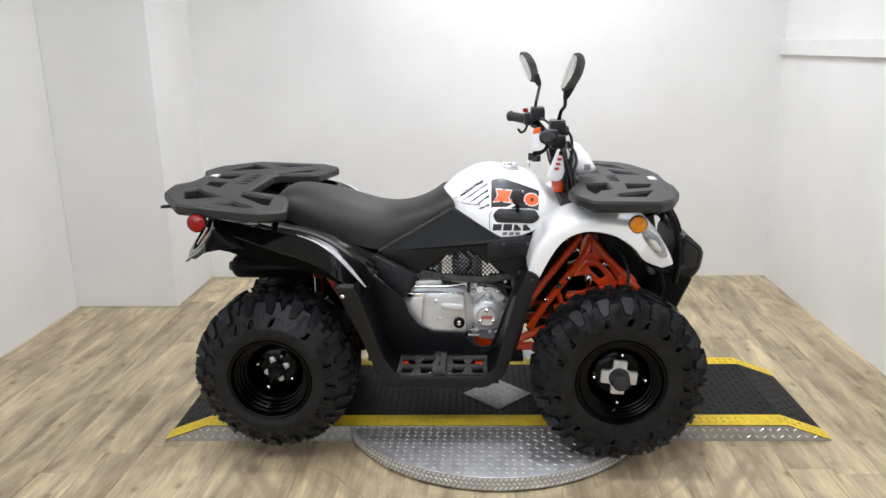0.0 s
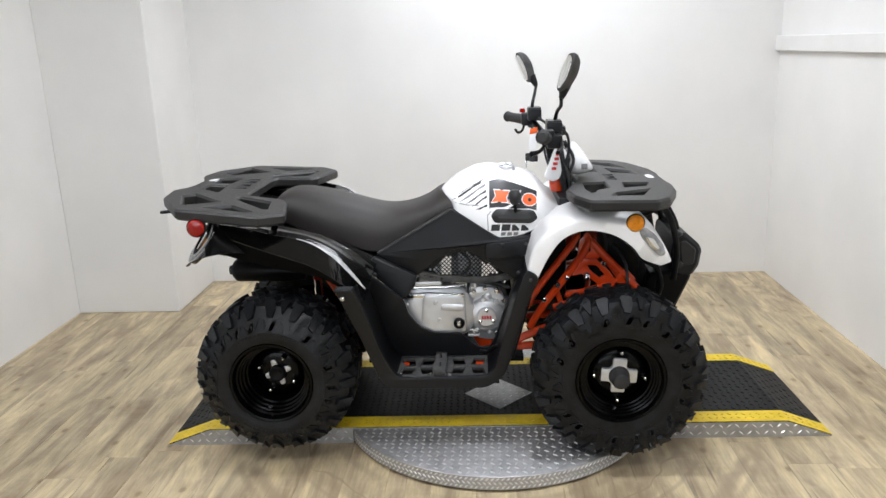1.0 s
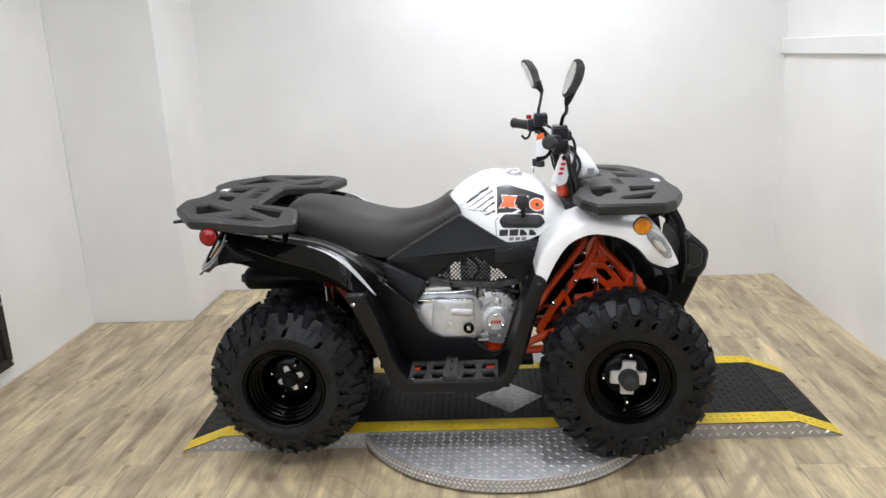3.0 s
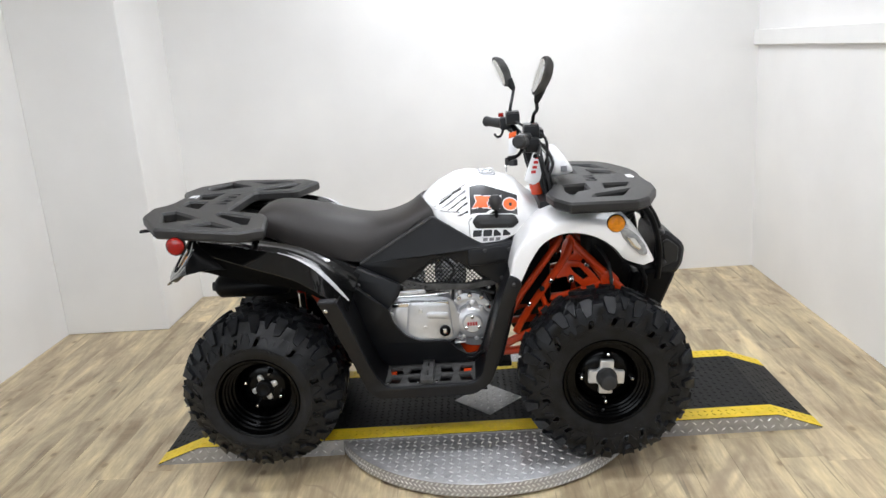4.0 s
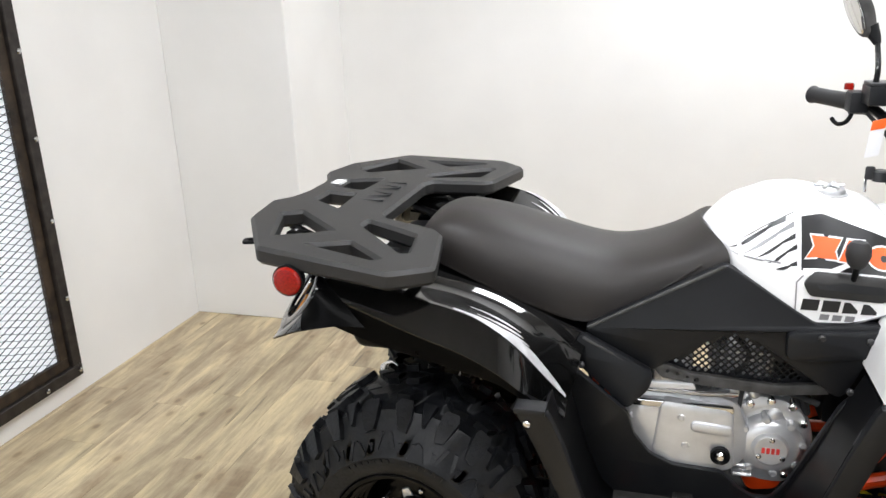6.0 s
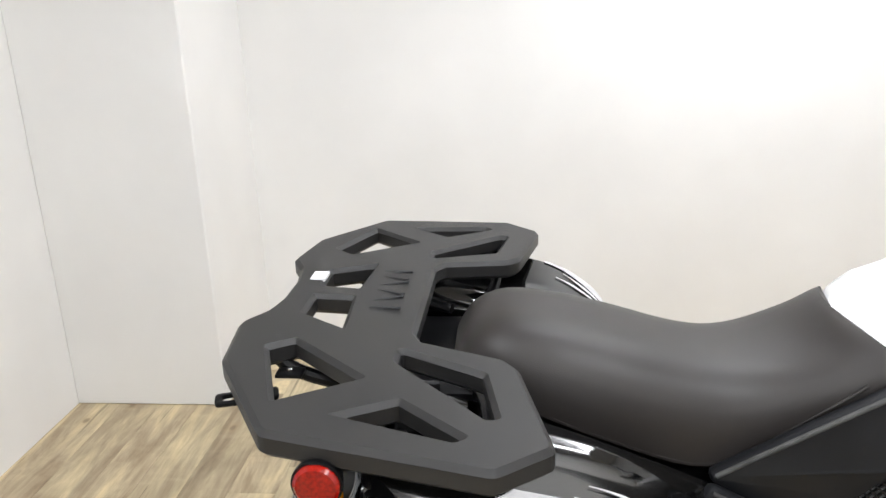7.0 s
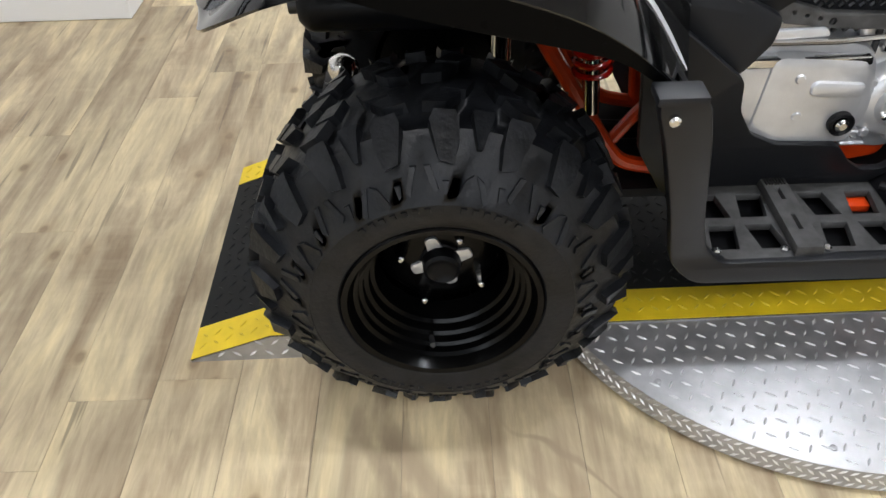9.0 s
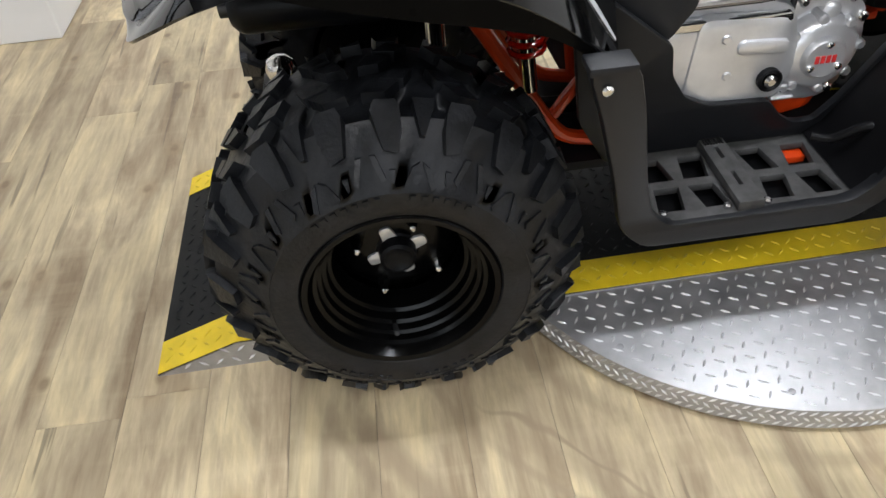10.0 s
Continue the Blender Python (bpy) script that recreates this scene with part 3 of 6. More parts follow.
def ramp():
    t = thing("ramp_deck", ((RX0 + RX1) / 2, (RY0 + RY1) / 2, 0), "black tread plate ramp deck with yellow edges", "ramp")
    xs = [RX0, RX0 + SLOPE, RX1 - SLOPE, RX1]
    b = bmesh.new()
    sheet(b, [[(x, y, deck_z(x)) for y in (RY1, RY0)] for x in xs], 0.004)
    part("deck_plate", b, M_BLACKTREAD, t, "worn black painted tread plate", smooth=10)
    cx, dw = DX + 0.015, 0.13
    inset = lambda x, y: abs(x - cx) / 0.135 + abs(y - 0.02) / 0.14 < 1
    b = bmesh.new()
    plate(b, [[(cx - 0.135, 0.02), (cx, -0.12), (cx + 0.135, 0.02), (cx, 0.16)]], 0.0008, 0.0002, lambda u, v, w: (u, v, DECK + 0.0012 + w))
    part("bare_diamond", b, M_TREAD, t, "bare aluminium diamond in the deck")
    b = bmesh.new()
    lug_field(b, lambda x, y: RX0 + 0.02 < x < RX1 - 0.02 and RY0 + 0.085 < y < RY1 - 0.075 and not inset(x, y), RX0, RX1, RY0, RY1, lambda x, y: deck_z(x) - 0.0002, 0.026, 0.0022)
    part("deck_relief", b, M_BLACKTREAD, t, kind="stuff")
    b = bmesh.new()
    lug_field(b, inset, RX0, RX1, RY0, RY1, lambda x, y: DECK + 0.0018, 0.026, 0.0022)
    part("diamond_relief", b, M_TREADLUG, t, kind="stuff")
    for ya, yb in ((RY0, RY0 + 0.08), (RY1 - 0.07, RY1)):
        b = bmesh.new()
        sheet(b, [[(x, y, deck_z(x) + 0.0015) for y in (yb, ya)] for x in xs], 0.0015)
        part("yellow_edge", b, M_YELLOW, t, "yellow safety paint strip", smooth=10)
        b = bmesh.new()
        lug_field(b, lambda x, y: ya + 0.012 < y < yb - 0.01, RX0 + 0.02, RX1 - 0.02, RY0, RY1, lambda x, y: deck_z(x) + 0.0013, 0.026, 0.0022)
        part("yellow_relief", b, M_WORNYELLOW, t, kind="stuff")
    for y, s in ((RY0, -1), (RY1, 1)):
        b = bmesh.new()
        # skirts stand on the floor, or on the disc where they cross it
        h = math.sqrt(max(0, (DR + 0.004) ** 2 - (y - DY) ** 2))
        for xa, xb, low in ((RX0, DX - h, 0.0), (DX - h, DX + h, DTOP), (DX + h, RX1, 0.0)):
            st = [xa] + [q for q in xs if xa < q < xb] + [xb]
            for q0, q1 in zip(st, st[1:]):
                vs = [b.verts.new(p) for p in ((q0, y, min(low, deck_z(q0) - 0.004)), (q1, y, min(low, deck_z(q1) - 0.004)), (q1, y, deck_z(q1) - 0.001), (q0, y, deck_z(q0) - 0.001),
                                               (q0, y - s * 0.004, min(low, deck_z(q0) - 0.004)), (q1, y - s * 0.004, min(low, deck_z(q1) - 0.004)), (q1, y - s * 0.004, deck_z(q1) - 0.001), (q0, y - s * 0.004, deck_z(q0) - 0.001))]
                for f in ((0, 1, 2, 3), (7, 6, 5, 4), (0, 4, 5, 1), (3, 2, 6, 7), (0, 3, 7, 4), (1, 5, 6, 2)):
                    b.faces.new([vs[k] for k in f])
        part("skirt", b, M_TREAD, t, "bare aluminium tread plate side", smooth=10)
        b = bmesh.new()
        for k in range(int((RX1 - RX0) / 0.03)):
            for row in range(2):
                x, z = RX0 + 0.03 * k + 0.015 * row, 0.018 + 0.028 * row
                on_disc = abs(x - DX) < h
                if z > deck_z(x) - 0.008 or (on_disc and z < DTOP + 0.006):
                    continue
                m = Matrix.Translation((x, y, z)) @ Matrix.Rotation(radians(40 * (1 if (k + row) % 2 else -1)), 4, "Y")
                vs = [b.verts.new(m @ Vector(p)) for p in ((-0.011, 0, 0), (0, 0, -0.003), (0.011, 0, 0), (0, 0, 0.003), (-0.005, s * 0.003, 0), (0.005, s * 0.003, 0))]
                for f in ((0, 1, 4), (1, 5, 4), (1, 2, 5), (2, 3, 5), (3, 4, 5), (3, 0, 4)):
                    b.faces.new([vs[q] for q in f])
        part("skirt_relief", b, M_TREADLUG, t, kind="stuff", smooth=10)
    t.rotation_euler = (0, 0, radians(0.9))


turntable()
ramp()

# ---- the quad bike ----
QUAD = thing("quad_bike", (0, YC, DECK), "white and black utility quad bike with an orange frame", "quad bike")


def both(f):
    for s in (-1, 1):
        f(s)


def wy(s, d):
    return YC + s * d


def on_side(s, d):
    """Side view drawing on the plane at distance d from the centre line; d may be a function of (u, v)."""
    if callable(d):
        return lambda u, v, w: (u, wy(s, d(u, v) + w), v)
    return lambda u, v, w: (u, wy(s, d + w), v)


def pbox(name, a, b, material, label="", bevel=0.004, parent=None, m=None):
    return part(name, box(bmesh.new(), a, b, bevel, 2, m), material, parent or QUAD, label)


def rod(name, pts, r, material, label="", n=4, seg=10, parent=None):
    return part(name, tube(bmesh.new(), pts, r, seg, n), material, parent or QUAD, label)


def screw(x, s, d, z, r=0.007, material=None, parent=None):
    b = bmesh.new()
    lathe(b, ((-0.004, r), (0.003, r), (0.0055, r * 0.55)), (x, wy(s, d), z), 10, "y", s)
    return part("screw", b, material or M_DARKSTEEL, parent or QUAD, "steel screw head")


# wheels
def wheel(x, s, d_out, width, r, z, front):
    w = new("wheel")
    w.parent = QUAD
    yo = wy(s, d_out)
    w.location = (x, yo - s * width / 2 - YC, z - DECK)
    mid = yo - s * width / 2
    rr = 0.134 if front else 0.128
    hw = width / 2
    swell = 0.0 if front else 0.034

    def belly(rad):
        # the outer wall of the rear tyre swells out towards the rim
        k = max(0.0, min(1.0, (r - 0.03 - rad) / 0.07))
        return swell * k * k * (3 - 2 * k)

    prof = [(-hw * 0.75, rr - 0.004), (-hw * 0.86, rr + 0.012), (-hw * 0.97, rr + 0.05), (-hw, r - 0.085), (-hw * 0.96, r - 0.045), (-hw * 0.80, r - 0.016), (-hw * 0.4, r - 0.011), (0, r - 0.010),
            (hw * 0.4, r - 0.011), (hw * 0.80, r - 0.016), (hw * 0.95, r - 0.043), (hw, r - 0.080), (hw * 0.995, r - 0.092), (hw * 0.985, r - 0.0925), (hw * 0.98, rr + 0.040), (hw * 0.965, rr + 0.030), (hw * 0.955, rr + 0.026), (hw * 0.945, rr + 0.017), (hw * 0.90, rr + 0.012), (hw * 0.80, rr + 0.008), (hw * 0.75, rr - 0.004)]
    b = bmesh.new()
    prof = [(o + (belly(q) if o > 0 else 0.0), q) for o, q in prof]
    lathe(b, prof, (x, mid, z), 72, "y", s, caps=False)

    def surf(a, u, lift):
        k = max(-1.0, min(1.0, u))
        rad, off = r - 0.010 - 0.006 * abs(k) ** 3, k * hw * 0.86
        nr, no = 1.0, 0.12 * k
        if abs(u) > 1:
            e = abs(u) - 1
            rad, off = r - 0.016 - e * 0.17, math.copysign(hw * (0.86 + min(0.135, e * 0.50)), u)
            nr, no = max(0.22, 1 - e * 3.2), math.copysign(min(0.97, 0.45 + e * 2.4), u)
        off += belly(rad) if u > 0 else 0.0
        rad, off = rad + lift * nr, off + lift * no
        return Vector((x + rad * math.cos(a), mid + s * off, z + rad * math.sin(a)))

    def block(corners, lift):
        ca = sum(c[0] for c in corners) / len(corners)
        cu_ = sum(c[1] for c in corners) / len(corners)
        lo = [b.verts.new(surf(a, u, -0.004)) for a, u in corners]
        hi = [b.verts.new(surf(ca + (a - ca) * 0.91, cu_ + (u - cu_) * 0.94, lift)) for a, u in corners]
        n = len(corners)
        for i in range(n):
            j = (i + 1) % n
            b.faces.new((lo[i], lo[j], hi[j], hi[i]))
        b.faces.new(hi)

    N = 10
    st = 2 * math.pi / N
    skin = list(b.verts)
    SK = np.array([v.co for v in skin])

    def lug(corners, lift):
        """A block rooted in the carcass."""
        n0 = len(b.verts)
        block(corners, lift)
        b.verts.ensure_lookup_table()
        root = b.verts[n0], b.verts[n0 + 1]
        near = skin[int(((SK - np.array(root[0].co)) ** 2).sum(1).argmin())]
        b.faces.new((root[0], root[1], near))

    for k in range(N):
        for e in (1, -1):
            a0 = k * st + (0 if e > 0 else st / 2) + 0.1
            for q in (1, -1):
                lug([(a0 + q * 0.025, 0.05 * e), (a0 + q * 0.13, 0.08 * e), (a0 + q * 0.20, 0.30 * e), (a0 + q * 0.075, 0.34 * e)], 0.014)
                lug([(a0 + q * 0.095, 0.40 * e), (a0 + q * 0.215, 0.36 * e), (a0 + q * 0.285, 0.60 * e), (a0 + q * 0.17, 0.64 * e)], 0.015)
            # shoulder: a wedge in the fork of a V, a broad six-sided block on either side
            lug([(a0 - 0.056, 0.72 * e), (a0 + 0.056, 0.72 * e), (a0 + 0.050, 0.88 * e), (a0 + 0.012, 1.13 * e), (a0 - 0.012, 1.13 * e), (a0 - 0.050, 0.88 * e)], 0.013)
            for q in (1, -1):
                lug([(a0 + q * 0.108, 0.90 * e), (a0 + q * 0.128, 0.74 * e), (a0 + q * 0.232, 0.72 * e), (a0 + q * 0.256, 0.92 * e), (a0 + q * 0.212, 1.19 * e), (a0 + q * 0.125, 1.21 * e), (a0 + q * 0.102, 1.08 * e)], 0.013)
            h = a0 + st / 2
            # chevrons running down the sidewall
            for q in (1, -1):
                lug([(a0 + q * 0.006, 1.25 * e), (a0 + q * 0.052, 1.28 * e), (a0 + q * 0.108, 1.40 * e), (a0 + q * 0.078, 1.43 * e)], 0.0035)
                lug([(h + q * 0.018, 1.20 * e), (h + q * 0.056, 1.20 * e), (h + q * 0.104, 1.34 * e), (h + q * 0.074, 1.37 * e)], 0.0040)
                lug([(a0 + q * 0.150, 1.29 * e), (a0 + q * 0.190, 1.29 * e), (a0 + q * 0.182, 1.36 * e), (a0 + q * 0.164, 1.38 * e)], 0.0028)
    # worn raised marks on the outer wall, plain bars
    for a1 in (0.95, 4.05):
        for k in range(15):
            if k in (6, 7):
                continue
            a = a1 + 0.085 * k
            lug([(a, 1.47), (a + 0.045, 1.47), (a + 0.045, 1.51), (a, 1.51)], 0.0006)
    part("tyre", b, M_RUBBER, w, "black knobbly off-road tyre", smooth=28)
    dish = 0.10 if not front else 0.06
    ro = hw * 0.93 if front else hw + 0.026
    b = bmesh.new()
    lathe(b, ((-hw * 0.8, rr - 0.002), (-hw * 0.8, rr - 0.012), (0.0 if not front else -0.03, rr - 0.018), (ro - dish - 0.02, rr - 0.034), (ro - dish - 0.006, rr - 0.045), (ro - dish, rr - 0.06), (ro - dish - 0.003, 0.075), (ro - dish + 0.004, 0.055), (ro - dish + 0.004, 0.03), (ro - dish - 0.004, 0.02)), (x, mid, z), 64, "y", s)
    part("wheel_disc", b, M_RIM, w, "satin black steel wheel disc")
    b = bmesh.new()
    steps = [(0.0, 0.034), (0.36, 0.030), (0.39, 0.024), (0.54, 0.0225), (0.57, 0.0165), (0.70, 0.0155), (0.73, 0.010), (0.84, 0.009), (0.88, 0.003)]
    lip = [(ro - dish * (1 - f) - 0.004, rr - q) for f, q in steps] + [(ro + 0.002, rr + 0.004), (ro + 0.004, rr + 0.012), (ro - 0.002, rr + 0.016), (ro - 0.008, rr + 0.012), (ro - 0.02, rr + 0.002), (ro - dish, rr - 0.008)]
    rings = [[b.verts.new((x + q * math.cos(2 * math.pi * k / 64), mid + s * o, z + q * math.sin(2 * math.pi * k / 64))) for k in range(64)] for o, q in lip]
    for A, B in zip(rings, rings[1:] + rings[:1]):
        for k in range(64):
            b.faces.new((A[k], A[(k + 1) % 64], B[(k + 1) % 64], B[k]))
    part("rim", b, M_RIM, w, "stepped black rim", smooth=30)
    yf = mid + s * (ro - dish)
    if front:
        b = bmesh.new()
        arm = []
        for k in range(4):
            a = radians(90 * k + 86)
            for da, q in ((-0.34, 0.060), (0.34, 0.060), (0.42, 0.048), (0.55, 0.038), (0.785, 0.034), (1.02, 0.038), (1.15, 0.048)):
                arm.append((q * math.cos(a + da), q * math.sin(a + da)))
        plate(b, [arm], 0.008, 0.003, lambda u, v, ww: (x + u, yf + s * 0.012 + ww, z + v), 0.004)
        part("hub_spider", b, M_ALU, w, "cast aluminium four-arm hub")
        b = bmesh.new()
        lathe(b, ((0, 0.035), (0.012, 0.034), (0.014, 0.031), (0.045, 0.029), (0.055, 0.024), (0.058, 0.014)), (x, yf + s * 0.016, z), 28, "y", s)
        part("hub_cap", b, M_GRIP, w, "black rubber hub cap")
    else:
        b = bmesh.new()
        arm = []
        for k in range(4):
            a = radians(90 * k + 20)
            for da, q in ((-0.15, 0.046), (0.15, 0.046), (0.34, 0.028), (0.785, 0.024), (1.23, 0.028)):
                arm.append((q * math.cos(a + da), q * math.sin(a + da)))
        plate(b, [arm], 0.005, 0.002, lambda u, v, ww: (x + u, yf + s * 0.004 + ww, z + v), 0.004)
        part("hub_spider", b, M_ALU, w, "aluminium hub showing through the disc")
        b = bmesh.new()
        lathe(b, ((-0.02, 0.033), (0.006, 0.032), (0.008, 0.029), (0.026, 0.027), (0.029, 0.022), (0.025, 0.016)), (x, yf, z), 28, "y", s)
        part("hub_cap", b, M_BLACKMETAL, w, "black axle nut cover")
    for k in range(4):
        a = radians(90 * k + (86 if front else 65))
        q = 0.084 if front else 0.064
        b = bmesh.new()
        lathe(b, ((0, 0.0105), (0.014, 0.010), (0.022, 0.006), (0.032, 0.0055), (0.034, 0.003)), (x + q * math.cos(a), yf, z + q * math.sin(a)), 8, "y", s)
        part("wheel_nut", b, M_CHROME, w, "bright steel wheel nut")
    b = bmesh.new()
    a = radians(-100)
    tube(b, [(x + (rr - 0.02) * math.cos(a), yf + s * dish * 0.6, z + (rr - 0.02) * math.sin(a)), (x + (rr - 0.035) * math.cos(a), yf + s * dish * 0.9, z + (rr - 0.035) * math.sin(a))], 0.004, 8, 1)
    part("valve", b, M_GRIP, w, "black rubber valve")


for s in (-1, 1):
    wheel(-0.583, s, 0.440, 0.232, 0.275, 0.347, False)
    wheel(0.58, s, 0.482, 0.20, 0.285, 0.346, True)


# seat
def seat():
    st = [(-0.640, 0.868, 0.842, 0.070), (-0.625, 0.893, 0.838, 0.105), (-0.60, 0.916, 0.832, 0.128), (-0.55, 0.931, 0.818, 0.148), (-0.46, 0.920, 0.786, 0.165), (-0.36, 0.895, 0.750, 0.170), (-0.27, 0.869, 0.722, 0.168),
          (-0.20, 0.858, 0.728, 0.162), (-0.14, 0.862, 0.766, 0.158), (-0.09, 0.876, 0.800, 0.160), (-0.055, 0.895, 0.826, 0.163), (-0.030, 0.914, 0.846, 0.165), (-0.018, 0.921, 0.856, 0.165)]
    loops = []
    for x, zt, zb, hw in st:
        loop = []
        for k in range(25):
            a = math.pi * k / 24
            c, q = math.cos(a), math.sin(a)
            nose = 0.048 * (abs(c) ** 1.6) * (x + 0.10) / 0.074 if x > -0.10 else 0.0
            loop.append((x + nose, YC + hw * math.copysign(abs(c) ** 0.72, c), zb + (zt - zb) * abs(q) ** 0.62))
        loop.append((x, YC - hw * 0.92, zb - 0.006))
        loop.append((x, YC + hw * 0.92, zb - 0.006))
        loops.append(loop)
    fine = [cr([l[i] for l in loops], 3) for i in range(len(loops[0]))]
    b = bmesh.new()
    loft(b, [[fine[i][k] for i in range(len(fine))] for k in range(len(fine[0]))])
    so = part("seat", b, M_SEAT, QUAD, "black vinyl saddle seat", smooth=50)
    for s in (-1, 1):
        part("piping", tube(bmesh.new(), [(x, wy(s, hw * 0.985), zb + 0.004) for x, zt, zb, hw in st[2:]], 0.0028, 6, 2), M_SEAT, so)


seat()


# tank cover
# stations: x, top, lower edge, half width, breadth of the flat top
TANK = [(-0.030, 0.895, 0.878, 0.040, 0.0), (0.0, 0.928, 0.876, 0.090, 0.0), (0.025, 0.950, 0.870, 0.142, 0.0), (0.05, 0.968, 0.858, 0.176, 0.0), (0.112, 0.999, 0.812, 0.188, 0.0), (0.158, 1.005, 0.777, 0.193, 0.0), (0.190, 1.001, 0.759, 0.196, 0.0), (0.215, 0.996, 0.761, 0.198, 0.0),
        (0.285, 0.977, 0.783, 0.200, 0.25), (0.325, 0.955, 0.796, 0.202, 0.7), (0.350, 0.925, 0.803, 0.203, 0.9), (0.375, 0.898, 0.815, 0.203, 0.9), (0.42, 0.866, 0.832, 0.200, 0.9), (0.45, 0.855, 0.838, 0.19, 0.9)]
TANK_Q = (0.0, 0.18, 0.34, 0.40, 0.62, 0.84, 0.90, 0.965, 1.0)
TANK_C = (1.0, 0.995, 0.97, 0.945, 0.76, 0.555, 0.46, 0.22, 0.0)
TANK_F = (1.0, 0.995, 0.98, 0.97, 0.94, 0.88, 0.84, 0.70, 0.45)


def tank_at(u):
    xs = [t[0] for t in TANK]
    return [float(np.interp(u, xs, [t[k] for t in TANK])) for k in (1, 2, 3, 4)]


def tank_d(u, v):
    """How far the tank's flank stands from the centre line at (x, z)."""
    zt, zb, hw, flat = tank_at(u)
    q = max(0.0, min(1.0, (v - zb) / (zt - zb)))
    return hw * ((1 - flat) * float(np.interp(q, TANK_Q, TANK_C)) + flat * float(np.interp(q, TANK_Q, TANK_F)))


def tank():
    loops = []
    qs = [0.0, 0.1, 0.18, 0.26, 0.34, 0.37, 0.40, 0.47, 0.54, 0.62, 0.70, 0.77, 0.84, 0.87, 0.90, 0.93, 0.965, 0.985]
    for x in sorted(set([t[0] for t in TANK] + [-0.015, 0.025, 0.08, 0.135, 0.25, 0.305, 0.338, 0.36])):
        zt, zb, hw, flat = tank_at(x)
        side = [(tank_d(x, zb + (zt - zb) * q), zb + (zt - zb) * q) for q in qs]
        loop = [(x, YC - d, z) for d, z in side] + [(x, YC, zt)] + [(x, YC + d, z) for d, z in reversed(side)]
        loops.append(loop)
    b = bmesh.new()
    loft(b, loops)
    part("tank_cover", b, M_WHITE, QUAD, "gloss white tank cover", smooth=50)
    b = bmesh.new()
    lathe(b, ((0, 0.034), (0.006, 0.037), (0.012, 0.037), (0.014, 0.033), (0.022, 0.031), (0.026, 0.024)), (0.225, YC - 0.02, 0.972), 20, "z")
    part("fuel_cap", b, M_ALU, QUAD, "silver fuel filler cap")
    for k in range(3):
        a = radians(60 * k)
        b = bmesh.new()
        m = Matrix.Translation((0.225, YC - 0.02, 0.998)) @ Matrix.Rotation(a, 4, "Z")
        box(b, (-0.03, -0.004, 0), (0.03, 0.004, 0.005), 0.002, 1, m)
        part("cap_rib", b, M_ALU, QUAD)


tank()


def decal(loop, s, material, name="decal", off=0.0015, d=tank_d, label="", step=0.012):
    """A thin film that follows a flank."""
    P = [Vector(p) for p in loop]
    fine = []
    for i, p in enumerate(P):
        q = P[(i + 1) % len(P)]
        n = max(1, int((q - p).length / step))
        fine += [tuple(p.lerp(q, k / n)) for k in range(n)]
    t = bmesh.new()
    vs = [t.verts.new((u, v, 0)) for u, v in fine]
    t.faces.new(vs)
    bmesh.ops.triangulate(t, faces=t.faces)
    for _ in range(2):
        long_edges = [e for e in t.edges if e.calc_length() > step * 2]
        if long_edges:
            bmesh.ops.subdivide_edges(t, edges=long_edges, cuts=1)
            bmesh.ops.triangulate(t, faces=t.faces)
    for v in t.verts:
        u, w = v.co.x, v.co.y
        v.co = Vector((u, wy(s, d(u, w) + off), w))
    return part(name, t, material, QUAD, label)


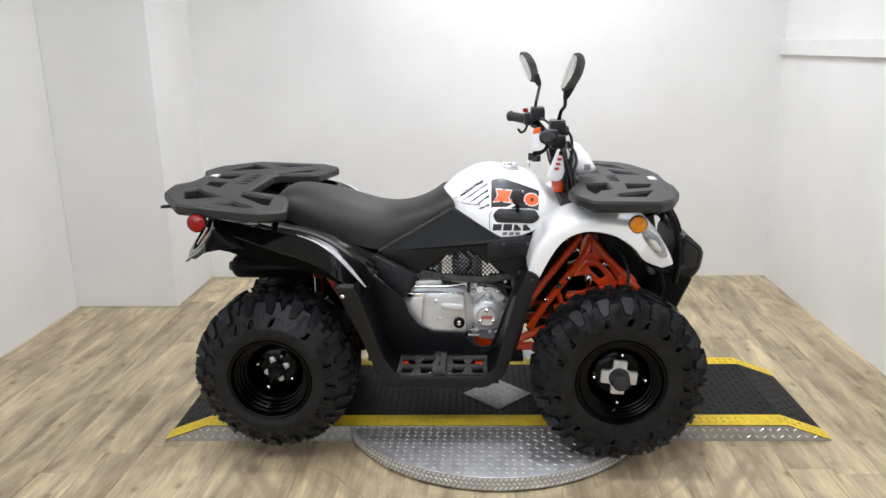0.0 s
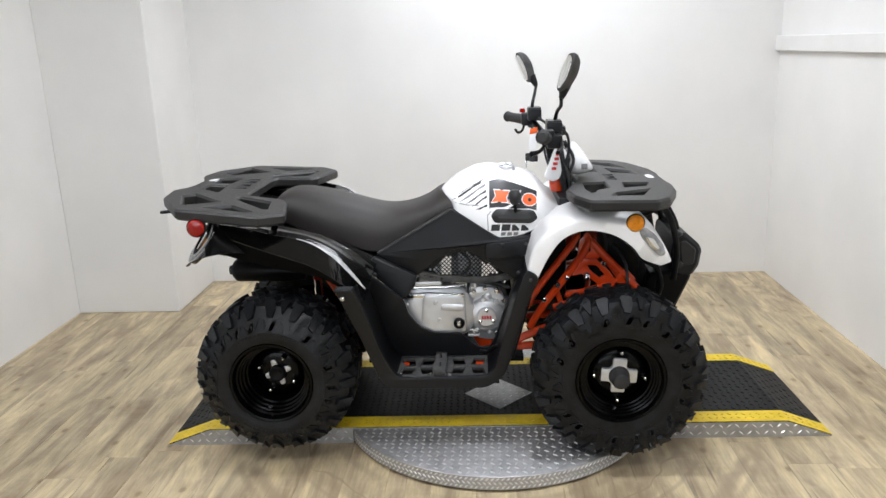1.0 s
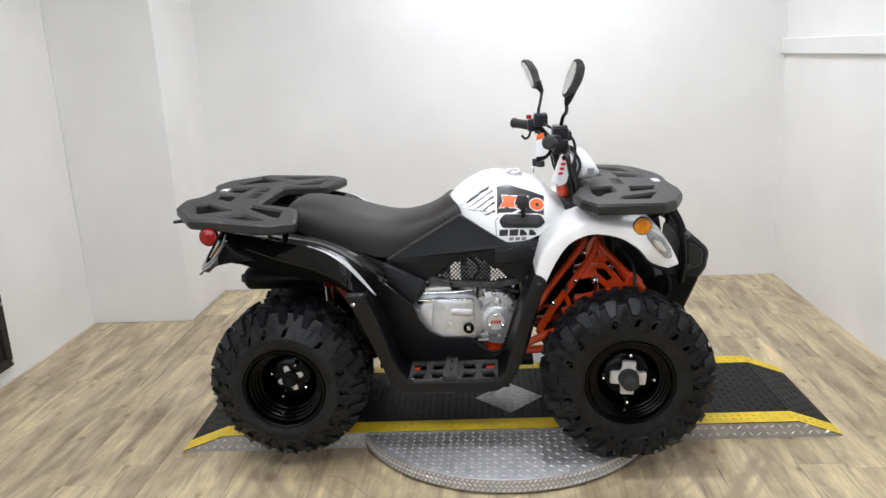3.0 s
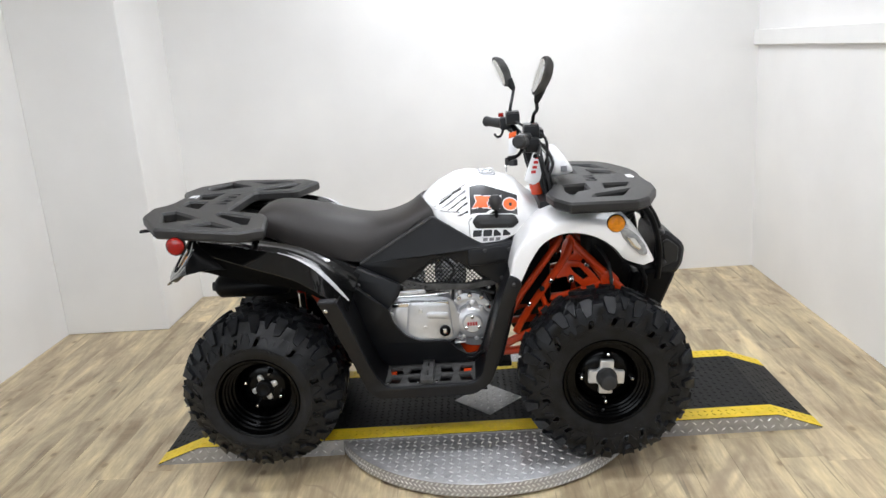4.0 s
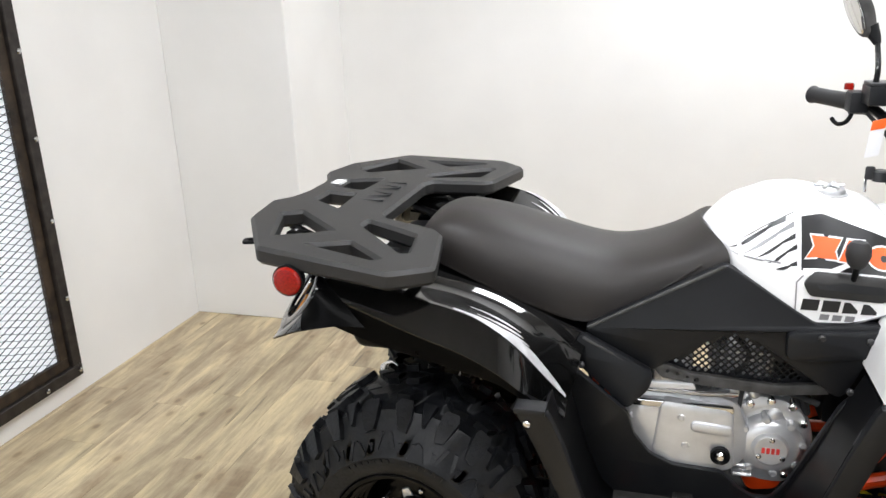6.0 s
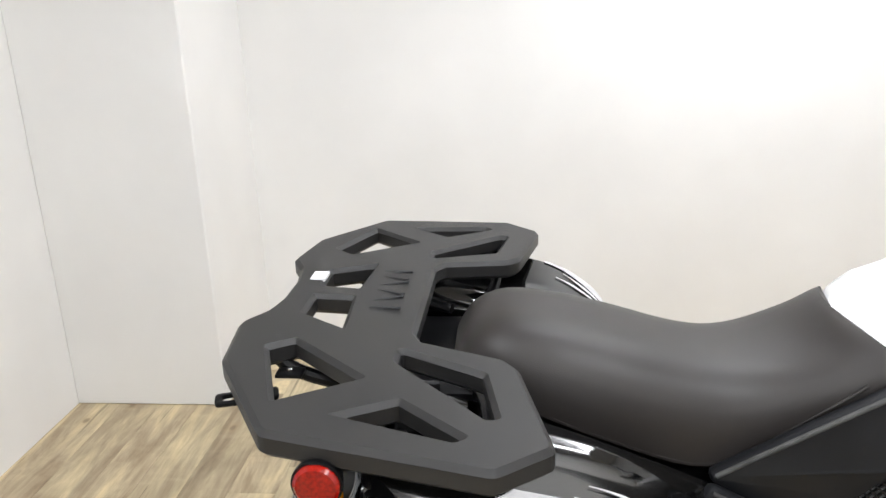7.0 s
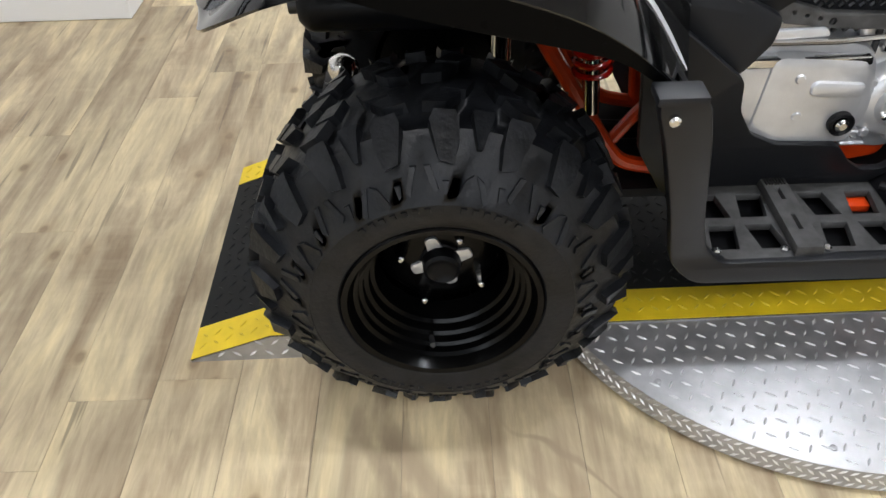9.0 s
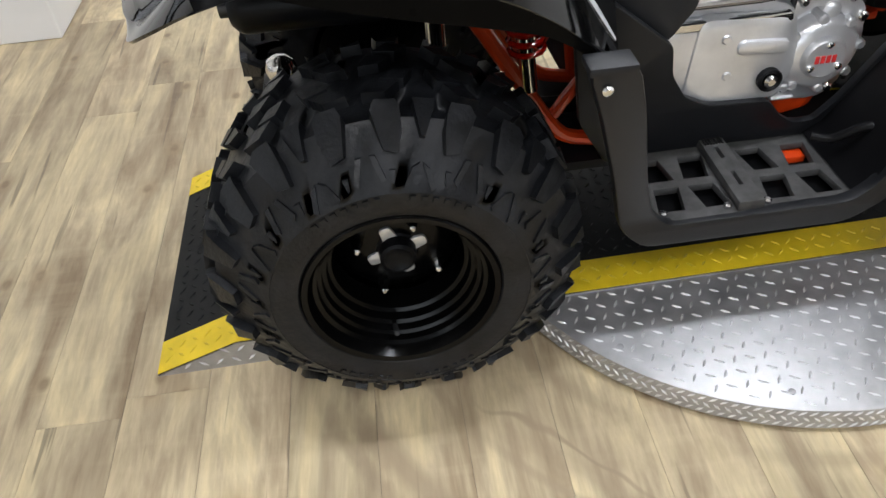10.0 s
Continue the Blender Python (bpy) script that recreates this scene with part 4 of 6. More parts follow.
def tank_graphics(s):
    # dark panel with orange plain shapes, lever slot and bars
    decal([(0.163, 0.958), (0.20, 0.963), (0.26, 0.945), (0.328, 0.925), (0.325, 0.862), (0.30, 0.868), (0.162, 0.868)], s, M_BLACKDECAL, label="black side graphic")
    for grow, m_, off, nm in ((0.003, M_WHITE, 0.0024, "pale_edge"), (0.0, M_ORANGEDECAL, 0.0034, "orange_shape")):
        g = grow
        decal([(0.170 - g, 0.8896 - g), (0.190, 0.8904 - g), (0.197, 0.8990 - g), (0.206, 0.8888 - g), (0.226 + g, 0.8881 - g), (0.222 + g, 0.9021), (0.234 + g, 0.9224 + g), (0.212, 0.9239 + g), (0.205, 0.9146 + g), (0.203, 0.9255 + g), (0.180 - g, 0.9271 + g), (0.186 - g, 0.9091)], s, m_, nm, off, label="plain orange shape" if not grow else "")
        decal([(0.228 - g, 0.8865 - g), (0.243, 0.8857 - g), (0.249, 0.8943), (0.262 + g, 0.8842 - g), (0.272 + g, 0.9208 + g), (0.246 - g, 0.9216 + g)], s, m_, nm, off)
        ring = [(0.302 + (0.024 + g) * math.cos(2 * math.pi * k / 16), 0.8965 + (0.0185 + g) * math.sin(2 * math.pi * k / 16)) for k in range(16)]
        decal(ring, s, m_, "orange_disc" if not grow else nm, off)
    decal([(0.303 + 0.006 * math.cos(2 * math.pi * k / 10), 0.8965 + 0.006 * math.sin(2 * math.pi * k / 10)) for k in range(10)], s, M_BLACKDECAL, "dark_dot", 0.0044)
    decal([(0.165, 0.872), (0.215, 0.872), (0.25, 0.888), (0.262, 0.886), (0.225, 0.866), (0.165, 0.86)], s, M_WHITE, "white_slash", 0.0028)
    # gear lever gate: grey plate with a black slot, outlined
    gate = [(0.168, 0.846), (0.186, 0.866), (0.314, 0.862), (0.328, 0.838), (0.306, 0.820), (0.180, 0.823)]
    b = bmesh.new()
    plate(b, [gate], 0.004, 0.0015, on_side(s, lambda u, v: tank_d(u, v) + 0.002), 0.008)
    part("lever_gate", b, M_RACK, QUAD, "grey-black gear lever gate")
    decal([(0.190, 0.845), (0.20, 0.853), (0.300, 0.849), (0.307, 0.839), (0.297, 0.834), (0.195, 0.837)], s, M_BLACKDECAL, "lever_slot", 0.0075)
    for (u0, v0), (u1, v1) in (((0.155, 0.846), (0.157, 0.79)), ((0.157, 0.79), (0.185, 0.768)), ((0.185, 0.768), (0.26, 0.772)), ((0.26, 0.772), (0.325, 0.80)), ((0.155, 0.846), (0.178, 0.874))):
        n = Vector((v0 - v1, u1 - u0)).normalized() * 0.0013
        decal([(u0 + n.x, v0 + n.y), (u0 - n.x, v0 - n.y), (u1 - n.x, v1 - n.y), (u1 + n.x, v1 + n.y)], s, M_GREYDECAL, "outline_stripe", 0.0014)
    for u0, wd, vt in ((0.166, 0.030, 0.815), (0.202, 0.030, 0.815), (0.238, 0.026, 0.814), (0.27, 0.026, 0.813)):
        decal([(u0, 0.792), (u0 + wd, 0.793), (u0 + wd + 0.001, 0.799), (u0 + 0.012, 0.799), (u0 + 0.013, vt), (u0 + 0.003, vt)] if u0 > 0.23 else [(u0, 0.792), (u0 + wd, 0.793), (u0 + wd + 0.003, vt), (u0 + 0.022, vt), (u0 + 0.020, 0.800), (u0 + 0.012, 0.800), (u0 + 0.013, vt), (u0 + 0.003, vt)], s, M_BLACKDECAL, "dark_bar", 0.0015, label="plain dark bar")
    for u0 in (0.20, 0.222, 0.244):
        decal([(u0, 0.775), (u0 + 0.016, 0.776), (u0 + 0.018, 0.787), (u0 + 0.002, 0.787)], s, M_GREYDECAL, "grey_bar", 0.0015)
    # torn stripes behind the panel
    for k, (u0, v0, u1, v1, wd) in enumerate(((0.030, 0.897, 0.135, 0.960, 0.011), (0.055, 0.892, 0.150, 0.950, 0.010), (0.078, 0.886, 0.152, 0.930, 0.009), (0.10, 0.878, 0.155, 0.912, 0.009), (0.030, 0.893, 0.125, 0.882, 0.004), (0.115, 0.868, 0.155, 0.884, 0.009), (0.03, 0.905, 0.15, 0.967, 0.003))):
        m1, m2 = 0.35, 0.7
        at = lambda f: (u0 + (u1 - u0) * f, v0 + (v1 - v0) * f)
        (a1, b1), (a2, b2) = at(m1), at(m2)
        decal([(u0, v0), (a1, b1 - wd * 0.7), (a2 - 0.006, b2 - wd), (a2, b2 - wd * 0.5), (u1, v1 - wd), (u1, v1), (a2, b2), (a2 - 0.004, b2 - wd * 0.3), (a1, b1)], s, M_BLACKDECAL if k % 3 != 1 else M_GREYDECAL, "torn_stripe", 0.0015)


both(tank_graphics)
rod("gear_lever", [(0.252, wy(-1, 0.175), 0.835), (0.252, wy(-1, 0.20), 0.87), (0.250, wy(-1, 0.21), 0.90)], 0.006, M_BLACKMETAL, "black gear lever", 3)
b = bmesh.new()
lathe(b, ((0, 0.010), (0.008, 0.017), (0.024, 0.022), (0.040, 0.021), (0.050, 0.014), (0.053, 0.004)), (0.250, wy(-1, 0.21), 0.888), 20, "z")
part("lever_knob", b, M_GRIP, QUAD, "black lever knob")


RF = [  # stations from the tail to the tip: inner edge, bead, crease, ridge, lip as (x, d, z)
    ((-0.74, 0.17, 0.850), (-0.74, 0.25, 0.866), (-0.735, 0.424, 0.892), (-0.715, 0.450, 0.860), (-0.722, 0.448, 0.800)),
    ((-0.64, 0.17, 0.838), (-0.64, 0.25, 0.852), (-0.64, 0.420, 0.873), (-0.63, 0.456, 0.830), (-0.640, 0.454, 0.774)),
    ((-0.55, 0.18, 0.816), (-0.55, 0.25, 0.834), (-0.55, 0.418, 0.850), (-0.54, 0.460, 0.797), (-0.540, 0.457, 0.748)),
    ((-0.46, 0.19, 0.792), (-0.465, 0.25, 0.815), (-0.465, 0.414, 0.829), (-0.44, 0.462, 0.763), (-0.448, 0.458, 0.727)),
    ((-0.38, 0.195, 0.764), (-0.395, 0.25, 0.790), (-0.395, 0.410, 0.795), (-0.375, 0.458, 0.726), (-0.380, 0.455, 0.706)),
    ((-0.30, 0.19, 0.728), (-0.315, 0.25, 0.742), (-0.335, 0.395, 0.736), (-0.325, 0.445, 0.682), (-0.328, 0.440, 0.668)),
    ((-0.235, 0.19, 0.700), (-0.245, 0.25, 0.680), (-0.263, 0.352, 0.614), (-0.262, 0.372, 0.606), (-0.268, 0.372, 0.600)),
]


# mudguards
def fender_front(s):
    out = [(0.282, 0.699), (0.307, 0.776), (0.37, 0.841), (0.45, 0.872), (0.558, 0.864), (0.650, 0.838), (0.722, 0.780), (0.760, 0.712)]
    inn = [(0.317, 0.676), (0.353, 0.747), (0.398, 0.804), (0.469, 0.831), (0.555, 0.816), (0.622, 0.772), (0.660, 0.726), (0.722, 0.698)]
    O, I = cr([(a, 0, b) for a, b in out], 5), cr([(a, 0, b) for a, b in inn], 5)
    n = len(O)
    lin = np.linspace(0, 1, n)
    D = np.interp(lin, np.linspace(0, 1, 5), (0.385, 0.385, 0.385, 0.375, 0.345))
    DI = np.interp(lin, np.linspace(0, 1, 5), (0.20, 0.185, 0.12, 0.12, 0.15))
    RI = np.interp(lin, np.linspace(0, 1, 5), (0.0, 0.012, 0.022, 0.028, 0.015))
    grid = []
    for i in range(n):
        row = []
        for f, dz, mx in ((0.0, 1.0, 0), (0.3, 0.95, 0), (0.6, 0.7, 0), (0.82, 0.35, 0), (0.93, 0.10, 0), (0.985, 0.0, 0.10), (1.0, 0.0, 0.3), (0.995, 0.0, 0.97), (0.985, 0, 1.0)):
            p = O[i].lerp(I[i], mx)
            row.append((p.x, wy(s, DI[i] + (D[i] - DI[i]) * f), p.z + RI[i] * dz))
        grid.append(row)
    part("front_fender", sheet(bmesh.new(), grid, -0.004 * s), M_WHITE, QUAD, "gloss white front mudguard", smooth=45)
    # headlamp lens let into the slope
    dd = lambda u, v: float(np.interp(u, (0.65, 0.76), (0.371, 0.349)))
    b = bmesh.new()
    lens = [(0.643, 0.838), (0.668, 0.830), (0.698, 0.806), (0.722, 0.772), (0.732, 0.742), (0.714, 0.738), (0.684, 0.766), (0.650, 0.808)]
    plate(b, [lens], 0.005, 0.0025, on_side(s, lambda u, v: dd(u, v) + 0.0035), 0.010)
    hl = part("headlamp", b, M_LENS, QUAD, "clear headlamp lens")
    b = bmesh.new()
    plate(b, [[(0.662, 0.806), (0.690, 0.798), (0.712, 0.765), (0.704, 0.757), (0.680, 0.776)]], 0.001, 0.0004, on_side(s, lambda u, v: dd(u, v) + 0.0092), 0.006)
    part("lamp_reflector", b, M_CHROME, hl, "bright lamp reflector")


both(fender_front)


# black sheets and a plate added to keep the wheel arches black
def liner(s):
    arc = cr([(a_, 0, c_) for a_, c_ in ((0.318, 0.672), (0.357, 0.744), (0.402, 0.798), (0.471, 0.824), (0.556, 0.810), (0.620, 0.766), (0.656, 0.720), (0.712, 0.692))], 4)
    part("arch_liner", sheet(bmesh.new(), [[(p.x, wy(s, d), p.z + 0.012 * (d < 0.3)) for d in (0.12, 0.25, 0.355)] for p in arc], 0.003), M_BLACKMETAL, QUAD, "black sheet added inside the wheel arch")
    arc = cr([(st[4][0], 0, st[4][2] + 0.02) for st in RF], 4)
    part("arch_liner", sheet(bmesh.new(), [[(p.x, wy(s, d), p.z) for d in (0.14, 0.27, 0.445)] for p in arc[:-2]], 0.003), M_BLACKMETAL, QUAD, "black sheet added inside the wheel arch")
    b = bmesh.new()
    plate(b, [[(0.60, 0.80), (0.66, 0.74), (0.70, 0.68), (0.72, 0.60), (0.70, 0.52), (0.66, 0.56), (0.62, 0.68)]], 0.03, 0.01, on_side(s, 0.09), 0.02)
    part("splash_guard", b, M_BLACKMETAL, QUAD, "dark filler added inside the front arch")



both(liner)


def fender_rear(s):
    # the far mudguard sits a little higher
    lift = 0.028 if s > 0 else 0.0
    cols = [cr([(st[k][0], st[k][1], st[k][2] + (lift if k in (2, 3) and st is not RF[-1] else 0)) for st in RF], 4) for k in range(5)]
    n = len(cols[0])
    grid = []
    for i in range(n):
        c = [col[i] for col in cols]
        up = lambda k: Vector((0, 0, k))
        row = [c[0] - up(0.02), c[0] + up(0.003), c[0].lerp(c[1], 0.10) + up(0.004), c[0].lerp(c[1], 0.22), c[0].lerp(c[1], 0.65) - up(0.008), c[0].lerp(c[1], 0.9) - up(0.002), c[1] + up(0.003), c[1].lerp(c[2], 0.05) + up(0.003), c[1].lerp(c[2], 0.10) - up(0.003), c[1].lerp(c[2], 0.5) - up(0.004), c[1].lerp(c[2], 0.92), c[2],
               c[2].lerp(c[3], 0.08), c[2].lerp(c[3], 0.3) + up(0.0006), c[2].lerp(c[3], 0.65) + up(0.0006), c[2].lerp(c[3], 0.94), c[3], c[3].lerp(c[4], 0.06), c[3].lerp(c[4], 0.5), c[4]]
        grid.append([(p.x, wy(s, p.y), p.z) for p in row])
    guard = part("rear_fender", sheet(bmesh.new(), [row[:18] for row in grid], -0.004 * s), M_GLOSS, QUAD, "gloss black rear mudguard", smooth=40)
    # lip kept dark by its material, where gloss would mirror the floor
    part("fender_edge", sheet(bmesh.new(), [row[17:] for row in grid], -0.004 * s), M_EDGE, guard, "turned-down edge, dark reflection put into its material", smooth=40)

    def on_top(i, f, lift=0.0035):
        i0 = min(int(i), n - 2)
        k = i - i0
        a = cols[1][i0].lerp(cols[1][i0 + 1], k)
        c2 = cols[2][i0].lerp(cols[2][i0 + 1], k)
        e = cols[3][i0].lerp(cols[3][i0 + 1], k)
        p = a.lerp(c2, f) - Vector((0, 0, 0.004 * max(0, 1 - abs(f - 0.5) * 2.4))) if f <= 1 else c2.lerp(e, f - 1)
        return Vector((p.x, wy(s, p.y), p.z + lift))
    # swept stripes
    for i0, i1, f0, f1, wd in ((11.8, 23.7, 0.99, 0.86, 0.20), (13, 18.5, 0.72, 0.62, 0.05), (14, 19, 0.86, 0.70, 0.06), (16.2, 19.8, 0.88, 0.76, 0.05), (16.8, 20.6, 0.93, 0.80, 0.05), (17.5, 21.2, 0.96, 0.84, 0.05)):
        g = []
        for k in range(13):
            t = k / 12
            w_ = wd * math.sin(math.pi * min(0.97, max(0.03, t ** 1.5))) ** 0.7
            i = i0 + (i1 - i0) * t
            f = f0 + (f1 - f0) * t
            g.append([on_top(i, max(0, f - w_ / 2)), on_top(i, f), on_top(i, f + w_ / 2)])
        part("silver_stripe", sheet(bmesh.new(), g, -0.0008 * s), M_SILVERDECAL, QUAD, "silver swept stripe")
    # tail dish with the lamp in it
    n_ax = Vector((-0.76, s * 0.34, 0.55)).normalized()
    u_ax = Vector((0, s, 0))
    u_ax = (u_ax - n_ax * u_ax.dot(n_ax)).normalized()
    v_ax = Vector((0.56, 0, 0.83))
    v_ax = (v_ax - u_ax * v_ax.dot(u_ax)).normalized()
    c = Vector((-0.785, wy(s, 0.388), 0.826))
    tear = [(0.0, -0.088), (0.034, -0.072), (0.062, -0.030), (0.080, 0.010), (0.090, 0.045), (0.080, 0.076), (0.045, 0.090), (0.0, 0.090), (-0.066, 0.076), (-0.088, 0.040), (-0.086, 0.0), (-0.072, -0.046), (-0.045, -0.078)]
    hole = [(u * 0.84 - 0.002, v * 0.82 + 0.008) for u, v in tear]

    def put(u, v, w):
        bow = 0.8 * u * u - 0.8 * max(0, -v - 0.02) ** 2
        return c + u_ax * u + v_ax * v + n_ax * (w - bow)
    b = bmesh.new()
    plate(b, [rounded(tear, 0.03), rounded(hole, 0.02)], 0.010, 0.004, put)
    dish = part("tail_dish", b, M_DISH, QUAD, "gloss black tail lamp housing")
    b = bmesh.new()
    plate(b, [rounded([(u * 1.1, v * 1.05) for u, v in hole], 0.02)], 0.004, 0.001, lambda u, v, w: put(u, v, w - 0.012))
    part("lamp_recess", b, M_BLACKMETAL, dish, "dark lamp recess")
    # polished skirt from the rim of the dish round to the mudguard
    rim = cr([tuple(put(u, v, 0.004)) for u, v in ((-0.016, -0.086), (0.033, -0.072), (0.061, -0.030), (0.079, 0.010), (0.089, 0.045), (0.082, 0.070), (0.050, 0.088))], 4)
    hem = cr([(-0.838, wy(s, 0.390), 0.745), (-0.828, wy(s, 0.452), 0.755), (-0.798, wy(s, 0.490), 0.777), (-0.752, wy(s, 0.500), 0.797), (-0.712, wy(s, 0.492), 0.804), (-0.672, wy(s, 0.476), 0.806), (-0.630, wy(s, 0.462), 0.800)], 4)
    grid = [[a.lerp(h, f) + Vector((-0.001, s * 0.004, 0.001)) * math.sin(math.pi * f) * 0.5 for f in (0, 0.2, 0.4, 0.6, 0.8, 1.0)] for a, h in zip(rim, hem)]
    part("dish_skirt", sheet(bmesh.new(), grid[:14], 0.004 * s), M_DISH, dish, "polished black outer skirt", smooth=50)
    part("skirt_end", sheet(bmesh.new(), grid[13:], 0.004 * s), M_EDGE, dish, "end of the skirt, dark reflection put into its material", smooth=50)
    for u0, m_, nm in ((-0.030, M_CHROME, "clear_lamp"), (0.030, M_AMBER, "turn_lamp")):
        b = bmesh.new()
        plate(b, [rounded([(u0 - 0.004, -0.050), (u0 + 0.004, -0.050), (u0 + 0.005, 0.02), (u0 - 0.005, 0.02)], 0.003)], 0.006, 0.003, lambda u, v, w: put(u, v, w - 0.002))
        part(nm, b, m_, dish, "small lens in the tail lamp")
    b = bmesh.new()
    plate(b, [[(-0.738, 0.840), (-0.70, 0.846), (-0.70, 0.785), (-0.735, 0.792)]], 0.04, 0.01, on_side(s, 0.375), 0.01)
    part("tail_cover", b, M_GLOSS, QUAD, "gloss black cover behind the tail lamp")
    # reflector on a bracket
    b = bmesh.new()
    lathe(b, ((-0.022, 0.026), (-0.004, 0.031), (0.002, 0.031), (0.003, 0.028)), (-0.772, wy(s, 0.477), 0.891), 28, "y", s)
    rh = part("reflector_housing", b, M_BLACKMETAL, QUAD, "black reflector housing")
    b = bmesh.new()
    lathe(b, ((0.001, 0.0285), (0.005, 0.028), (0.009, 0.024), (0.011, 0.012), (0.0115, 0.002)), (-0.772, wy(s, 0.477), 0.891), 28, "y", s)
    part("red_reflector", b, M_REDLENS, rh, "round red reflector")
    rod("reflector_bracket", [(-0.765, wy(s, 0.46), 0.90), (-0.75, wy(s, 0.42), 0.925)], 0.007, M_BLACKMETAL, "black bracket", 1, 8)
    b = bmesh.new()
    lathe(b, ((-0.015, 0.025), (0.0, 0.030), (0.006, 0.030), (0.007, 0.0275)), (0.63, wy(s, 0.372), 0.853), 28, "y", s)
    ah = part("amber_housing", b, M_BLACKMETAL, QUAD, "black reflector housing")
    b = bmesh.new()
    lathe(b, ((0.006, 0.0275), (0.011, 0.027), (0.014, 0.023), (0.0155, 0.01)), (0.63, wy(s, 0.372), 0.853), 28, "y", s)
    part("amber_reflector", b, M_AMBER, ah, "round amber reflector")


both(fender_rear)


# racks
def rack(name, half_outline, holes, zf, label, skew=0.0):
    out = half_outline + [(u, -v) for u, v in reversed(half_outline)]
    loops = [out]
    for h in holes:
        loops += [h, [(u, -v) for u, v in reversed(h)]]
    b = bmesh.new()
    plate(b, loops, 0.018, 0.0075, lambda u, v, w: (u + skew * v, YC + v, zf(u) - 0.018 + w), 0.007, 0)
    return part(name, b, M_RACK, QUAD, label, smooth=25)


REAR_RACK = [(-0.922, 0.045), (-0.932, 0.105), (-0.958, 0.155), (-0.940, 0.278), (-0.832, 0.452), (-0.560, 0.496), (-0.495, 0.440), (-0.538, 0.244), (-0.556, 0.222), (-0.680, 0.184), (-0.697, 0.15)]
REAR_HOLES = [[(-0.903, 0.230), (-0.862, 0.196), (-0.735, 0.306), (-0.845, 0.390)], [(-0.768, 0.408), (-0.684, 0.353), (-0.588, 0.433), (-0.606, 0.450)], [(-0.711, 0.214), (-0.700, 0.206), (-0.574, 0.266), (-0.552, 0.387), (-0.572, 0.394), (-0.710, 0.252)],
              [(-0.884, 0.018), (-0.808, 0.016), (-0.798, 0.157), (-0.884, 0.104)]]
zr = lambda u: 0.958 - (u + 0.96) * 0.075
rear = rack("rear_rack", REAR_RACK, REAR_HOLES, zr, "black plastic rear luggage rack", 0.014)
for y0, ang in ((-0.062, 0), (-0.020, 24), (0.010, -24), (0.052, 20), (0.080, -20), (0.116, 0)):
    b = bmesh.new()
    box(b, (-0.027, -0.004, -0.002), (0.027, 0.004, 0.0022), 0.0015, 1, Matrix.Translation((-0.754, YC + y0, zr(-0.754))) @ Matrix.Rotation(radians(ang), 4, "Z"))
    part("embossed_bar", b, M_PLASTIC, rear, "raised plain bar")
b = bmesh.new()
box(b, (-0.905, YC + 0.045, zr(-0.9) - 0.004), (-0.878, YC + 0.085, zr(-0.9) + 0.0015))
part("sticker", b, M_WHITE, rear, "small white sticker")
for s in (-1, 1):
    for pts in ([(-0.905, 0.20, 0.93), (-0.86, 0.21, 0.90), (-0.76, 0.20, 0.87), (-0.66, 0.16, 0.85)], [(-0.56, 0.38, 0.905), (-0.57, 0.34, 0.88), (-0.58, 0.24, 0.865), (-0.60, 0.15, 0.85)]):
        rod("rack_stay", [(x, wy(s, d), z) for x, d, z in pts], 0.011, M_BLACKMETAL, "black tubular rack stay")
    for x, d in ((-0.87, 0.23), (-0.62, 0.34), (-0.70, 0.38)):
        b = bmesh.new()
        lathe(b, ((0, 0.006), (0.004, 0.006), (0.006, 0.004)), (x, wy(s, d), zr(x) - 0.040), 10, "z")
        part("rack_bolt", b, M_CHROME, QUAD, "bright bolt")
        pbox("rack_tab", (x - 0.02, wy(s, d) - 0.014, zr(x) - 0.046), (x + 0.02, wy(s, d) + 0.014, zr(x) - 0.040), M_BLACKMETAL, "", 0.002)
    b = bmesh.new()
    m = Matrix.Translation((-0.915, wy(s, 0.315), 0.913)) @ Matrix.Rotation(radians(-18 * s), 4, "Z")
    plate(b, [[(-0.034, -0.015), (0.05, -0.015), (0.05, 0.015), (-0.034, 0.015)], [(-0.026, -0.009), (-0.004, -0.009), (-0.004, 0.009), (-0.026, 0.009)]], 0.003, 0.001, lambda u, v, w: m @ Vector((u, v, w)), 0.008)
    part("tie_down_eye", b, M_BLACKMETAL, QUAD, "black tie-down eye")

FRONT_RACK = [(0.488, 0.06), (0.462, 0.14), (0.424, 0.275), (0.438, 0.378), (0.478, 0.452), (0.688, 0.418), (0.735, 0.365), (0.788, 0.215), (0.798, 0.12), (0.792, 0.05)]
FRONT_HOLES = [[(0.485, 0.139), (0.575, 0.100), (0.575, 0.225), (0.524, 0.268), (0.498, 0.343), (0.478, 0.245)], [(0.629, 0.105), (0.731, 0.088), (0.712, 0.163), (0.616, 0.217)], [(0.551, 0.368), (0.574, 0.306), (0.712, 0.210), (0.662, 0.345)]]
zfr = lambda u: 0.948 - (u - 0.43) * 0.05
fr = rack("front_rack", FRONT_RACK, FRONT_HOLES, zfr, "black plastic front luggage rack")
b = bmesh.new()
box(b, (0.742, YC + 0.0, zfr(0.755) - 0.002), (0.766, YC + 0.06, zfr(0.755) + 0.0018))
part("sticker", b, M_WHITE, fr, "small white sticker")
